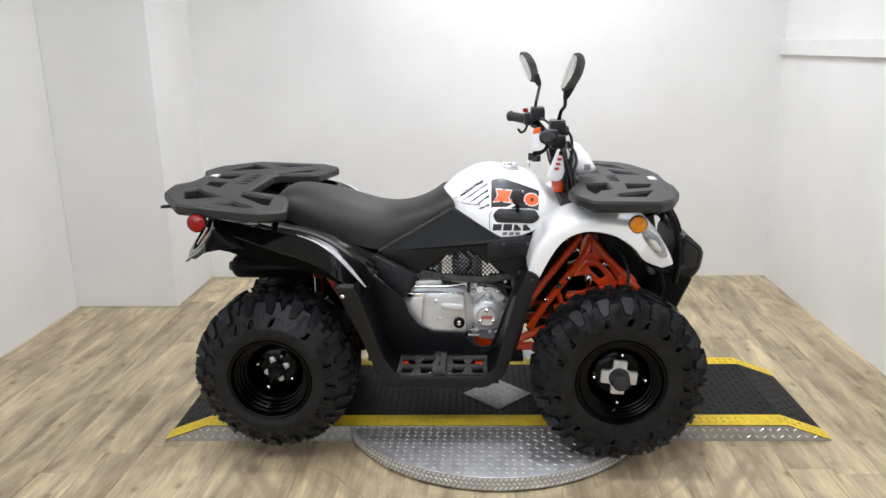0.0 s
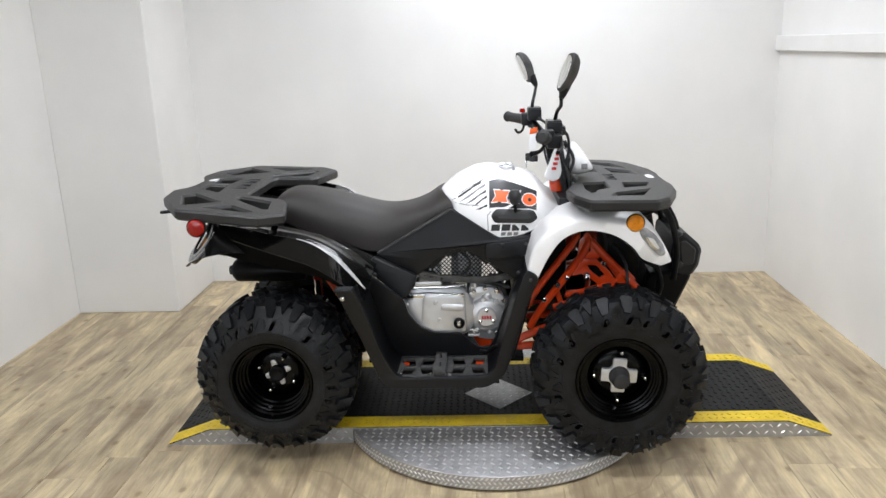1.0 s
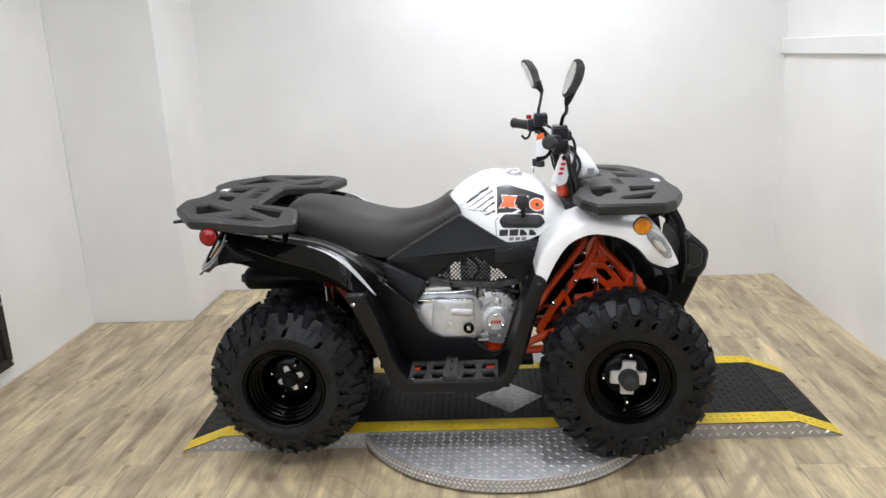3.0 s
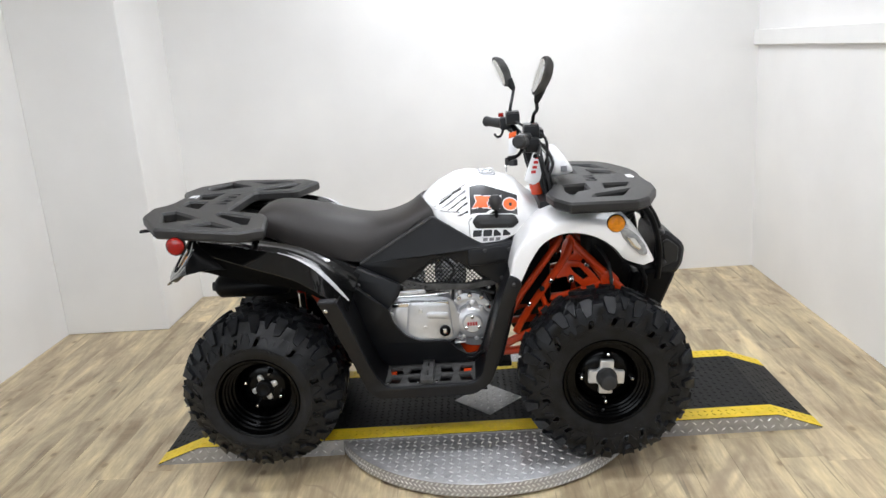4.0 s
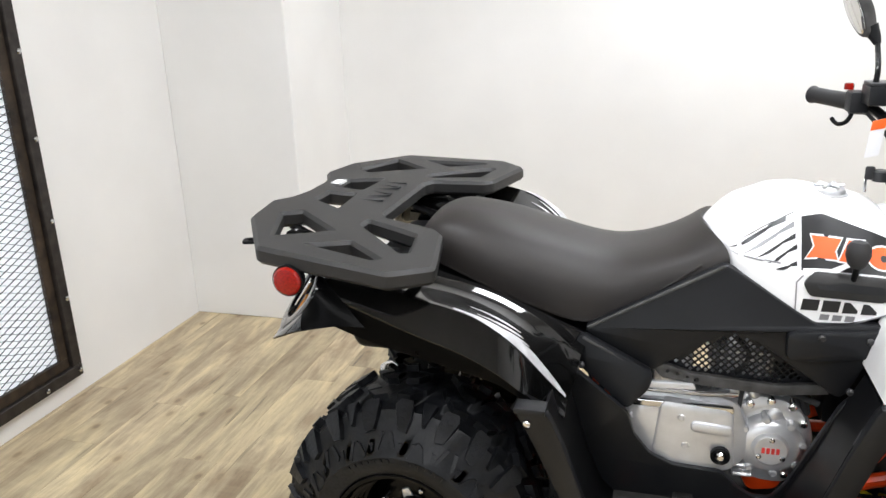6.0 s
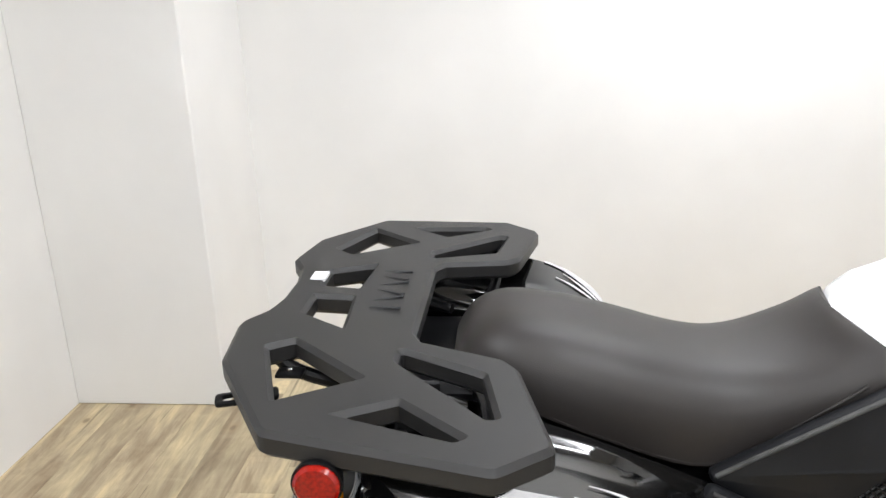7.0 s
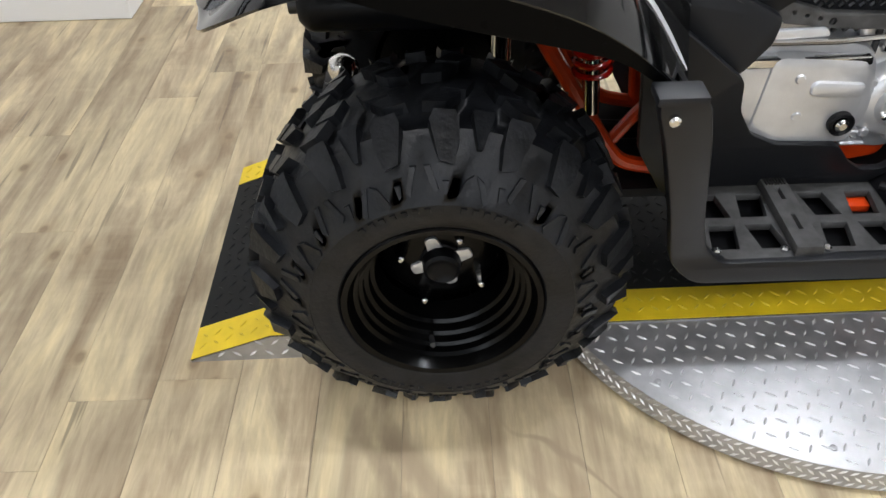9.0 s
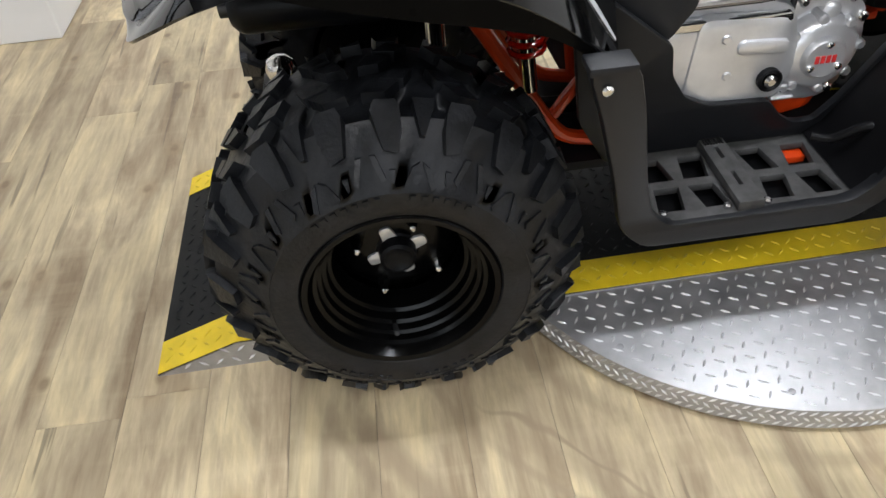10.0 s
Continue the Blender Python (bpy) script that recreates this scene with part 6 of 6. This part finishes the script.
# frame and suspension
def frame_bars(s):
    def bar(pts, r=0.013, name="frame_tube", m=M_ORANGE, label="orange painted steel tube"):
        rod(name, [(x, wy(s, d), z) for x, d, z in pts], r, m, label, 3)
    bar([(0.470, 0.16, 0.765), (0.455, 0.18, 0.742), (0.330, 0.20, 0.582), (0.288, 0.20, 0.512)], 0.0125)
    bar([(0.503, 0.165, 0.768), (0.493, 0.185, 0.708), (0.352, 0.195, 0.520), (0.300, 0.195, 0.432)], 0.0135)
    bar([(0.498, 0.165, 0.765), (0.556, 0.185, 0.700), (0.648, 0.200, 0.606), (0.690, 0.205, 0.560)], 0.0135)
    bar([(0.520, 0.150, 0.735), (0.585, 0.165, 0.655), (0.632, 0.180, 0.585)], 0.010)
    bar([(0.385, 0.19, 0.505), (0.47, 0.19, 0.530), (0.58, 0.19, 0.550), (0.64, 0.19, 0.556)], 0.0115)
    bar([(0.430, 0.185, 0.548), (0.52, 0.185, 0.570), (0.612, 0.185, 0.598)], 0.0105)
    bar([(0.392, 0.17, 0.575), (0.412, 0.18, 0.52), (0.43, 0.18, 0.46)], 0.010)
    bar([(0.575, 0.17, 0.592), (0.565, 0.18, 0.52), (0.55, 0.18, 0.44)], 0.010)
    b = bmesh.new()
    plate(b, [[(0.478, 0.748), (0.503, 0.778), (0.530, 0.742), (0.560, 0.700), (0.535, 0.675), (0.498, 0.678), (0.470, 0.690)], [(0.497, 0.735), (0.515, 0.730), (0.517, 0.703), (0.497, 0.706)]], 0.004, 0.001, on_side(s, 0.178), 0.008)
    part("gusset", b, M_ORANGE, QUAD, "orange steel gusset plate")
    b = bmesh.new()
    plate(b, [[(0.60, 0.648), (0.652, 0.618), (0.668, 0.585), (0.622, 0.590)]], 0.004, 0.001, on_side(s, 0.198), 0.008)
    part("gusset", b, M_ORANGE, QUAD, "orange steel gusset plate")
    # broad plate between the struts, and the hooked arm bracket before it
    for pts, d, gap in (([(0.479, 0.683), (0.533, 0.680), (0.575, 0.640), (0.605, 0.600), (0.600, 0.560), (0.548, 0.584), (0.509, 0.618), (0.485, 0.630), (0.452, 0.622)], 0.186, [[(0.500, 0.662), (0.535, 0.660), (0.566, 0.622), (0.546, 0.610), (0.512, 0.640)]]),
                        ([(0.605, 0.620), (0.622, 0.640), (0.638, 0.646), (0.668, 0.612), (0.662, 0.578), (0.686, 0.520), (0.648, 0.530), (0.617, 0.568)], 0.204, [])):
        b = bmesh.new()
        plate(b, [pts] + gap, 0.005, 0.0015, on_side(s, d), 0.006)
        part("gusset", b, M_ORANGE, QUAD, "orange steel bracket plate")
    for x, z in ((0.395, 0.598), (0.430, 0.620), (0.555, 0.672), (0.350, 0.540), (0.640, 0.612), (0.655, 0.560)):
        bolt = bmesh.new()
        lathe(bolt, ((0, 0.008), (0.009, 0.008), (0.011, 0.005)), (x, wy(s, 0.205), z), 8, "y", s)
        part("frame_bolt", bolt, M_CHROME, QUAD, "bright bolt")
    # plastic brake hose looping down to the wheel
    bar([(0.60, 0.12, 0.72), (0.635, 0.20, 0.665), (0.63, 0.26, 0.56), (0.60, 0.29, 0.46)], 0.006, "brake_hose", M_GRIP, "black rubber brake hose")
    bar([(0.24, 0.16, 0.365), (0.40, 0.16, 0.43), (0.62, 0.13, 0.455)], 0.015)
    bar([(0.24, 0.16, 0.345), (0.45, 0.16, 0.355)], 0.015)
    # lower wishbone and steering arm
    bar([(0.42, 0.10, 0.40), (0.53, 0.22, 0.375), (0.58, 0.33, 0.345)], 0.013, "wishbone")
    bar([(0.68, 0.10, 0.41), (0.62, 0.22, 0.38), (0.58, 0.33, 0.345)], 0.013, "wishbone")
    bar([(0.52, 0.06, 0.46), (0.56, 0.20, 0.44), (0.60, 0.34, 0.42)], 0.008, "tie_rod", M_BLACKMETAL, "black steering tie rod")
    bar([(0.500, 0.12, 0.622), (0.500, 0.17, 0.624), (0.500, 0.212, 0.628)], 0.011, "ball_joint", M_CHROME, "bright ball joint bolt")
    b = bmesh.new()
    lathe(b, ((0, 0.012), (0.012, 0.014), (0.02, 0.010)), (0.500, wy(s, 0.205), 0.612), 12, "z")
    part("ball_joint", b, M_CHROME, QUAD, "bright ball joint nut")
    b = bmesh.new()
    lathe(b, ((0, 0.010), (0.012, 0.010)), (0.397, wy(s, 0.21), 0.597), 8, "y", s)
    part("frame_bolt", b, M_CHROME, QUAD, "bright bolt")
    # front shock
    bar([(0.50, 0.09, 0.77), (0.54, 0.14, 0.60), (0.575, 0.24, 0.42)], 0.022, "shock_absorber", M_BLACKMETAL, "black shock absorber")
    # rear frame loop
    bar([(-0.47, 0.112, 0.66), (-0.41, 0.112, 0.558), (-0.345, 0.112, 0.450), (-0.298, 0.112, 0.372), (-0.272, 0.112, 0.340), (-0.240, 0.112, 0.326), (-0.17, 0.112, 0.314)], 0.0135)
    bar([(-0.193, 0.112, 0.318), (-0.200, 0.112, 0.38), (-0.205, 0.112, 0.46)], 0.013)
    bar([(-0.285, 0.105, 0.375), (-0.25, 0.105, 0.425), (-0.215, 0.105, 0.465)], 0.011)
    b = bmesh.new()
    lathe(b, ((-0.02, 0.009), (0.0, 0.009), (0.002, 0.014), (0.010, 0.014), (0.014, 0.008)), (-0.203, wy(s, 0.122), 0.455), 14, "y", s)
    part("frame_bolt", b, M_CHROME, QUAD, "bright bolt")
    # swing arm and axle
    bar([(-0.20, 0.03, 0.30), (-0.40, 0.04, 0.31), (-0.58, 0.06, 0.34)], 0.022, "swing_arm", M_BLACKMETAL, "black rear swing arm")
    bar([(-0.583, 0.0, 0.351), (-0.583, 0.30, 0.351)], 0.02, "axle", M_BLACKMETAL, "black rear axle")
    bar([(0.58, 0.12, 0.36), (0.58, 0.37, 0.346)], 0.016, "axle", M_BLACKMETAL, "black front axle")
    b = bmesh.new()
    lathe(b, ((0, 0.08), (0.006, 0.08)), (0.58, wy(s, 0.33), 0.346), 28, "y", s)
    part("brake_disc", b, M_DARKSTEEL, QUAD, "dark steel brake disc")
    # bumper
    bar([(0.64, 0.22, 0.900), (0.720, 0.235, 0.888), (0.765, 0.235, 0.850), (0.793, 0.225, 0.780), (0.808, 0.205, 0.690), (0.806, 0.18, 0.600)], 0.0115, "bumper_tube", M_BLACKMETAL, "black tubular front bumper")
    bar([(0.70, 0.12, 0.890), (0.772, 0.125, 0.865), (0.818, 0.125, 0.790), (0.832, 0.12, 0.700)], 0.0115, "bumper_tube", M_BLACKMETAL, "black tubular front bumper")
    bar([(0.793, 0.225, 0.780), (0.826, 0.17, 0.762), (0.838, 0.0, 0.757)], 0.010, "bumper_tube", M_BLACKMETAL, "black tubular front bumper")
    bar([(0.690, 0.20, 0.70), (0.735, 0.21, 0.66), (0.760, 0.20, 0.58), (0.735, 0.17, 0.50)], 0.010, "bumper_stay", M_BLACKMETAL, "black bumper stay")


both(frame_bars)
b = bmesh.new()
plate(b, [[(0.822, 0.738), (0.846, 0.748), (0.892, 0.708), (0.900, 0.690), (0.892, 0.640), (0.874, 0.612), (0.830, 0.610), (0.815, 0.66)]], 0.15, 0.012, lambda u, v, w: (u, YC + w, v), 0.008, 0)
block = part("bumper_block", b, M_PLASTIC, QUAD, "black plastic bumper block", smooth=20)
for s_ in (-1, 1):
    b = bmesh.new()
    plate(b, [[(0.834, 0.722), (0.850, 0.728), (0.884, 0.700), (0.880, 0.650), (0.842, 0.640)]], 0.006, 0.004, lambda u, v, w: (u, wy(s_, 0.152) + w, v), 0.006, 0)
    part("block_cap", b, M_RACK, block, "raised grey-black end cap", smooth=20)
b = bmesh.new()
plate(b, [[(0.735, 0.60), (0.850, 0.612), (0.872, 0.600), (0.815, 0.47), (0.76, 0.42), (0.66, 0.38), (0.64, 0.40), (0.70, 0.46)], [(0.752, 0.585), (0.776, 0.588), (0.772, 0.50), (0.755, 0.485)]], 0.14, 0.01, lambda u, v, w: (u, YC + w, v), 0.010, 0)
part("front_skid", b, M_BLACKMETAL, QUAD, "black front skid plate", smooth=20)
b = bmesh.new()
lathe(b, ((-0.03, 0.012), (0.0, 0.014), (0.008, 0.012), (0.01, 0.006)), (0.828, wy(-1, 0.165), 0.648), 20, "y", -1)
part("bumper_end", b, M_DARKSTEEL, QUAD, "grey bumper end cap")

# exhaust, shock, hitch at the tail
b = bmesh.new()
lathe(b, ((0, 0.030), (0.01, 0.040), (0.02, 0.043), (0.20, 0.045), (0.26, 0.04), (0.27, 0.02)), (-0.775, wy(-1, 0.15), 0.655), 24, "x")
part("muffler", b, M_BLACKMETAL, QUAD, "black exhaust muffler")
rod("muffler_tip", [(-0.79, wy(-1, 0.15), 0.655), (-0.76, wy(-1, 0.15), 0.655)], 0.017, M_DARKSTEEL, "dark exhaust tip", 1, 16)
for k in range(9):
    b = bmesh.new()
    z = 0.51 + 0.018 * k
    ring = [(-0.335 - 0.10 * (z - 0.5) + 0.028 * math.cos(q), wy(-1, 0.12) + 0.028 * math.sin(q), z + 0.009 * q / 6.28) for q in np.linspace(0, 6.4, 14)]
    tube(b, ring, 0.005, 6, 1)
    part("spring_coil", b, M_REDLENS, QUAD, "red shock spring coil")
rod("rear_shock", [(-0.33, wy(-1, 0.12), 0.44), (-0.355, wy(-1, 0.12), 0.70)], 0.014, M_CHROME, "bright rear shock absorber", 1, 12)
rod("reservoir", [(-0.48, wy(-1, 0.10), 0.53), (-0.48, wy(-1, 0.10), 0.60)], 0.016, M_CHROME, "bright shock reservoir", 1, 14)
rod("reservoir_cap", [(-0.48, wy(-1, 0.10), 0.60), (-0.48, wy(-1, 0.10), 0.62)], 0.018, M_REDLENS, "red reservoir cap", 1, 14)
pbox("tow_bar", (-0.78, YC - 0.10, 0.435), (-0.58, YC + 0.03, 0.448), M_BLACKMETAL, "black tow bar", 0.003)
b = bmesh.new()
lathe(b, ((0, 0.014), (0.012, 0.014), (0.014, 0.024), (0.024, 0.024), (0.026, 0.012), (0.036, 0.012), (0.042, 0.022), (0.056, 0.026), (0.070, 0.022), (0.078, 0.010)), (-0.735, YC - 0.066, 0.448), 20, "z")
part("tow_ball", b, M_CHROME, QUAD, "bright tow ball")
pbox("tail_plate", (-0.73, YC - 0.16, 0.68), (-0.60, YC + 0.16, 0.84), M_BLACKMETAL, "black tail panel", 0.02)


# steering
def steering():
    rod("steering_column", [(0.43, YC, 0.86), (0.385, YC, 1.08)], 0.02, M_BLACKMETAL, "black steering column", 1, 12)
    rod("handlebar", [(0.331, wy(-1, 0.40), 1.138), (0.352, wy(-1, 0.27), 1.121), (0.395, wy(-1, 0.10), 1.09), (0.385, wy(-1, 0.0), 1.085), (0.375, wy(1, 0.10), 1.09), (0.33, wy(1, 0.27), 1.130), (0.255, wy(1, 0.40), 1.13)], 0.011, M_BLACKMETAL, "black handlebar", 5)
    pbox("bar_clamp", (0.36, YC - 0.05, 1.07), (0.41, YC + 0.05, 1.105), M_DARKSTEEL, "dark steel bar clamp", 0.006)
    for s, x in ((-1, 0.345), (1, 0.283)):
        b = bmesh.new()
        p0, p1 = Vector((x - 0.038, wy(s, 0.415), 1.132)), Vector((x + 0.034, wy(s, 0.29), 1.128))
        if s < 0:
            p0, p1 = Vector((0.328, wy(s, 0.415), 1.140)), Vector((0.349, wy(s, 0.29), 1.122))
        tube(b, [p0, p0.lerp(p1, 0.06), p0.lerp(p1, 0.12), p0.lerp(p1, 0.5), p1], [0.014, 0.022, 0.019, 0.019, 0.021], 16, 1)
        part("grip", b, M_GRIP, QUAD, "black rubber handlebar grip")
        xs, zs = (x + 0.035, 0.0) if s > 0 else (x + 0.012, -0.012)
        b = bmesh.new()
        box(b, (xs - 0.022, min(wy(s, 0.225), wy(s, 0.285)), 1.11 + zs), (xs + 0.022, max(wy(s, 0.225), wy(s, 0.285)), 1.158 + zs), 0.008)
        part("switch_pod", b, M_PLASTIC, QUAD, "black switch housing")
        b = bmesh.new()
        box(b, (xs + 0.000, min(wy(s, 0.16), wy(s, 0.235)), 1.135 + zs), (xs + 0.052, max(wy(s, 0.16), wy(s, 0.235)), 1.178 + zs), 0.005)
        part("brake_reservoir", b, M_PLASTIC, QUAD, "black brake fluid reservoir")
        box_lid = box(bmesh.new(), (xs + 0.002, min(wy(s, 0.162), wy(s, 0.233)), 1.178 + zs), (xs + 0.050, max(wy(s, 0.162), wy(s, 0.233)), 1.184 + zs), 0.002)
        part("reservoir_lid", box_lid, M_DARKSTEEL, QUAD, "dark reservoir lid")
        rod("brake_lever", [(xs + 0.03, wy(s, 0.23), 1.125), (xs + 0.045, wy(s, 0.28), 1.105), (xs + 0.035, wy(s, 0.36), 1.095), (xs + 0.02, wy(s, 0.405), 1.09)], [0.008, 0.006, 0.0055, 0.007], M_BLACKMETAL, "black brake lever")
        rod("cable", [(xs + 0.03, wy(s, 0.17), 1.15), (xs + 0.08, wy(s, 0.12), 1.11), (xs + 0.09, wy(s, 0.06), 1.02), (0.43, wy(s, 0.05), 0.90)], 0.005, M_GRIP, "black control cable", 5, 8)
        rod("cable", [(xs + 0.01, wy(s, 0.20), 1.115), (xs + 0.05, wy(s, 0.13), 1.06), (xs + 0.07, wy(s, 0.09), 0.98), (0.44, wy(s, 0.08), 0.89)], 0.0045, M_GRIP, "black control cable", 5, 8)
    b = bmesh.new()
    lathe(b, ((0, 0.011), (0.012, 0.011), (0.015, 0.007)), (0.303, wy(1, 0.285), 1.158), 14, "z")
    part("stop_switch", b, M_REDLENS, QUAD, "red stop switch")
    pbox("throttle_box", (0.355, wy(-1, 0.285), 1.085), (0.405, wy(-1, 0.20), 1.13), M_PLASTIC, "black throttle housing", 0.008)
    rod("thumb_lever", [(0.35, wy(-1, 0.26), 1.10), (0.33, wy(-1, 0.29), 1.08), (0.30, wy(-1, 0.315), 1.075)], [0.006, 0.006, 0.009], M_BLACKMETAL, "black thumb throttle")
    rod("clutch_hook", [(0.31, wy(1, 0.24), 1.12), (0.30, wy(1, 0.25), 1.09), (0.285, wy(1, 0.27), 1.08), (0.275, wy(1, 0.29), 1.09)], 0.005, M_BLACKMETAL, "black choke lever")
    # mirrors
    for s, b0, b1, c, turn in ((-1, (0.385, 0.19, 1.153), (0.393, 0.21, 1.20), (0.412, 0.355, 1.332), 26), (1, (0.333, 0.19, 1.165), (0.338, 0.20, 1.20), (0.318, 0.345, 1.332), 29)):
        cc = Vector((c[0], wy(s, c[1]), c[2]))
        m = Matrix.Translation(cc) @ Matrix.Rotation(radians(turn), 4, "Z") @ Matrix.Rotation(radians(10 if s < 0 else -12), 4, "Y") @ Matrix.Rotation(radians(-24 * s), 4, "X")
        prof = [(0.004, -0.075), (0.030, -0.060), (0.050, -0.020), (0.052, 0.020), (0.038, 0.058), (0.008, 0.074), (-0.026, 0.062), (-0.044, 0.022), (-0.042, -0.022), (-0.022, -0.062)]
        prof = [(u * (0.56 if s > 0 else -0.54), v * 0.88) for u, v in prof]
        neck = m @ Vector((0.012, 0, -0.088))
        rod("mirror_stalk", [(b0[0], wy(s, b0[1]), b0[2]), (b1[0], wy(s, b1[1]), b1[2]), (b1[0] + 0.008, wy(s, b1[1] + 0.04), b1[2] + 0.02), tuple(neck)], [0.0075, 0.006, 0.006, 0.006], M_BLACKMETAL, "black mirror stalk", 4)
        b = bmesh.new()
        # housing: domed back, open front rim
        loops = []
        for w, k in ((-0.012, 1.0), (-0.004, 1.04), (0.008, 0.98), (0.020, 0.80), (0.028, 0.45), (0.030, 0.05)):
            loops.append([m @ Vector((w, u * k, v * k)) for u, v in rounded(prof, 0.02)])
        loft(b, loops)
        # lit look of the black housing put into a lighter grey
        mb = part("mirror_housing", b, M_DUSTY_HIGHLIT, QUAD, "black mirror housing")
        part("mirror_neck", tube(bmesh.new(), [tuple(neck), tuple(m @ Vector((0.012, 0, -0.07))), tuple(m @ Vector((0.008, 0, -0.045)))], [0.008, 0.013, 0.02], 10, 2), M_PLASTIC, mb)
        b = bmesh.new()
        plate(b, [rounded([(u * 0.87, v * 0.87) for u, v in prof], 0.02)], 0.001, 0.0003, lambda u, v, w: m @ Vector((-0.0135 + w, u, v)))
        part("mirror_glass", b, M_MIRROR, mb, "mirror glass")
    # nacelle
    st = [(0.452, 0.060, 0.972, 1.052), (0.462, 0.085, 0.960, 1.068), (0.478, 0.094, 0.957, 1.070), (0.505, 0.088, 0.962, 1.040), (0.526, 0.072, 0.968, 1.008), (0.537, 0.048, 0.972, 0.990)]
    loops = []
    for x, hw, z0, z1 in st:
        loops.append([(x, YC + hw * math.copysign(abs(math.cos(a)) ** 0.7, math.cos(a)), (z0 + z1) / 2 + (z1 - z0) / 2 * math.copysign(abs(math.sin(a)) ** 0.7, math.sin(a))) for a in (2 * math.pi * k / 24 for k in range(24))])
    part("nacelle", loft(bmesh.new(), loops), M_WHITE, QUAD, "white handlebar nacelle", smooth=60)
    pbox("grey_mark", (0.49, wy(-1, 0.0965), 0.985), (0.512, wy(-1, 0.09), 1.005), M_GREYDECAL, "plain grey mark", 0.001)
    # dark clutter between column and nacelle
    pbox("wiring_cover", (0.415, YC - 0.05, 0.90), (0.462, YC + 0.05, 1.03), M_BLACKMETAL, "black wiring cover", 0.015)
    for k, (x0, d0, bend) in enumerate(((0.428, -0.070, 0.02), (0.440, -0.082, -0.012), (0.452, -0.075, 0.012), (0.420, -0.060, -0.02), (0.445, 0.06, 0.02))):
        rod("loom", [(x0 - 0.02, YC + d0, 1.085), (x0 + bend, YC + d0 * 1.15, 1.02), (x0 - bend * 0.5, YC + d0 * 1.2, 0.96), (x0 + 0.015, YC + d0, 0.885)], 0.0055, M_GRIP, "black cable loom", 4, 8)
    # column cover with plain red marks, orange bracket
    b = bmesh.new()
    cover = [(0.362, 0.962), (0.39, 0.945), (0.412, 0.955), (0.438, 1.045), (0.425, 1.062), (0.398, 1.058)]
    plate(b, [cover], 0.006, 0.003, lambda u, v, w: (u, wy(-1, 0.085) + w, v), 0.008)
    tag = part("column_tag", b, M_WHITE, QUAD, "white tag with red marks")
    for k in range(4):
        z = 0.985 + 0.017 * k
        x = 0.395 + (z - 0.985) * 0.28
        part("red_bar", box(bmesh.new(), (x - 0.009, wy(-1, 0.0925), z), (x + 0.007, wy(-1, 0.091), z + 0.010)), M_REDDECAL, tag, "plain red bar")
    b = bmesh.new()
    lathe(b, ((0, 0.02), (0.02, 0.022), (0.03, 0.018), (0.05, 0.016)), (0.405, wy(-1, 0.06), 0.905), 16, "z")
    part("column_bracket", b, M_ORANGE, QUAD, "orange steering bracket")
    pbox("column_bracket", (0.38, wy(-1, 0.075), 0.925), (0.425, wy(-1, 0.04), 0.945), M_ORANGE, "orange steering bracket", 0.004)
    # instrument pod
    pbox("instrument_pod", (0.385, YC - 0.055, 1.10), (0.44, YC + 0.055, 1.135), M_PLASTIC, "black instrument pod", 0.01)
    # hang tag and key on the far side
    b = bmesh.new()
    plate(b, [[(0.318, 1.028), (0.345, 1.035), (0.352, 1.115), (0.325, 1.108)]], 0.001, 0.0003, lambda u, v, w: (u, wy(1, 0.13) + w, v))
    ht = part("hang_tag", b, M_WHITE, QUAD, "white paper hang tag with an orange head")
    b = bmesh.new()
    plate(b, [[(0.3225, 1.088), (0.3495, 1.094), (0.352, 1.115), (0.325, 1.108)]], 0.0012, 0.0003, lambda u, v, w: (u, wy(1, 0.1285) + w, v))
    part("tag_head", b, M_ORANGEDECAL, ht, "orange band")
    b = bmesh.new()
    box(b, (0.30, YC + 0.028, 1.002), (0.318, YC + 0.034, 1.03), 0.004)
    kk = part("key", b, M_GRIP, QUAD, "key with a black head")
    part("key_blade", box(bmesh.new(), (0.300, YC + 0.0295, 0.975), (0.306, YC + 0.0325, 1.004), 0.001), M_CHROME, kk, "bright key blade")
    b = bmesh.new()
    lathe(b, ((0, 0.016), (0.02, 0.016), (0.023, 0.012)), (0.33, YC + 0.03, 1.0), 16, "z")
    part("ignition_lock", b, M_DARKSTEEL, QUAD, "dark ignition lock")


steering()

# ---- floor planks ----
# the first row of boards is cut to the wall
solo("floor", box(bmesh.new(), (LEFT - 0.12, FRONT, -0.1), (RIGHT + 0.12, BACK + 0.12, -0.003)), M_GAP, "wood-look plank floor, grey and tan", kind="structure")
FLOOR = bpy.data.objects["floor"]


def planks():
    w, l = 0.152, 1.22
    b = bmesh.new()
    box(b, (0.0003, 0.0003, -0.004), (w - 0.0003, l - 0.0003, 0.0), 0.0004, 1)
    me = finish(b, "plank", M_WOOD, 0)
    rnd = random.Random(4)
    x = -1.268 - 7 * w
    while x < RIGHT:
        y = BACK - rnd.random() * l
        while y + l > FRONT:
            y0, y1 = max(y, FRONT), min(y + l, BACK)
            if y1 - y0 > 0.03:
                ob = new("plank", me)
                ob.location, ob.scale = (max(x, LEFT), y0, 0), ((min(x + w, RIGHT) - max(x, LEFT)) / w, (y1 - y0) / l, 1)
                ob.parent = FLOOR
            y -= l
        x += w


planks()
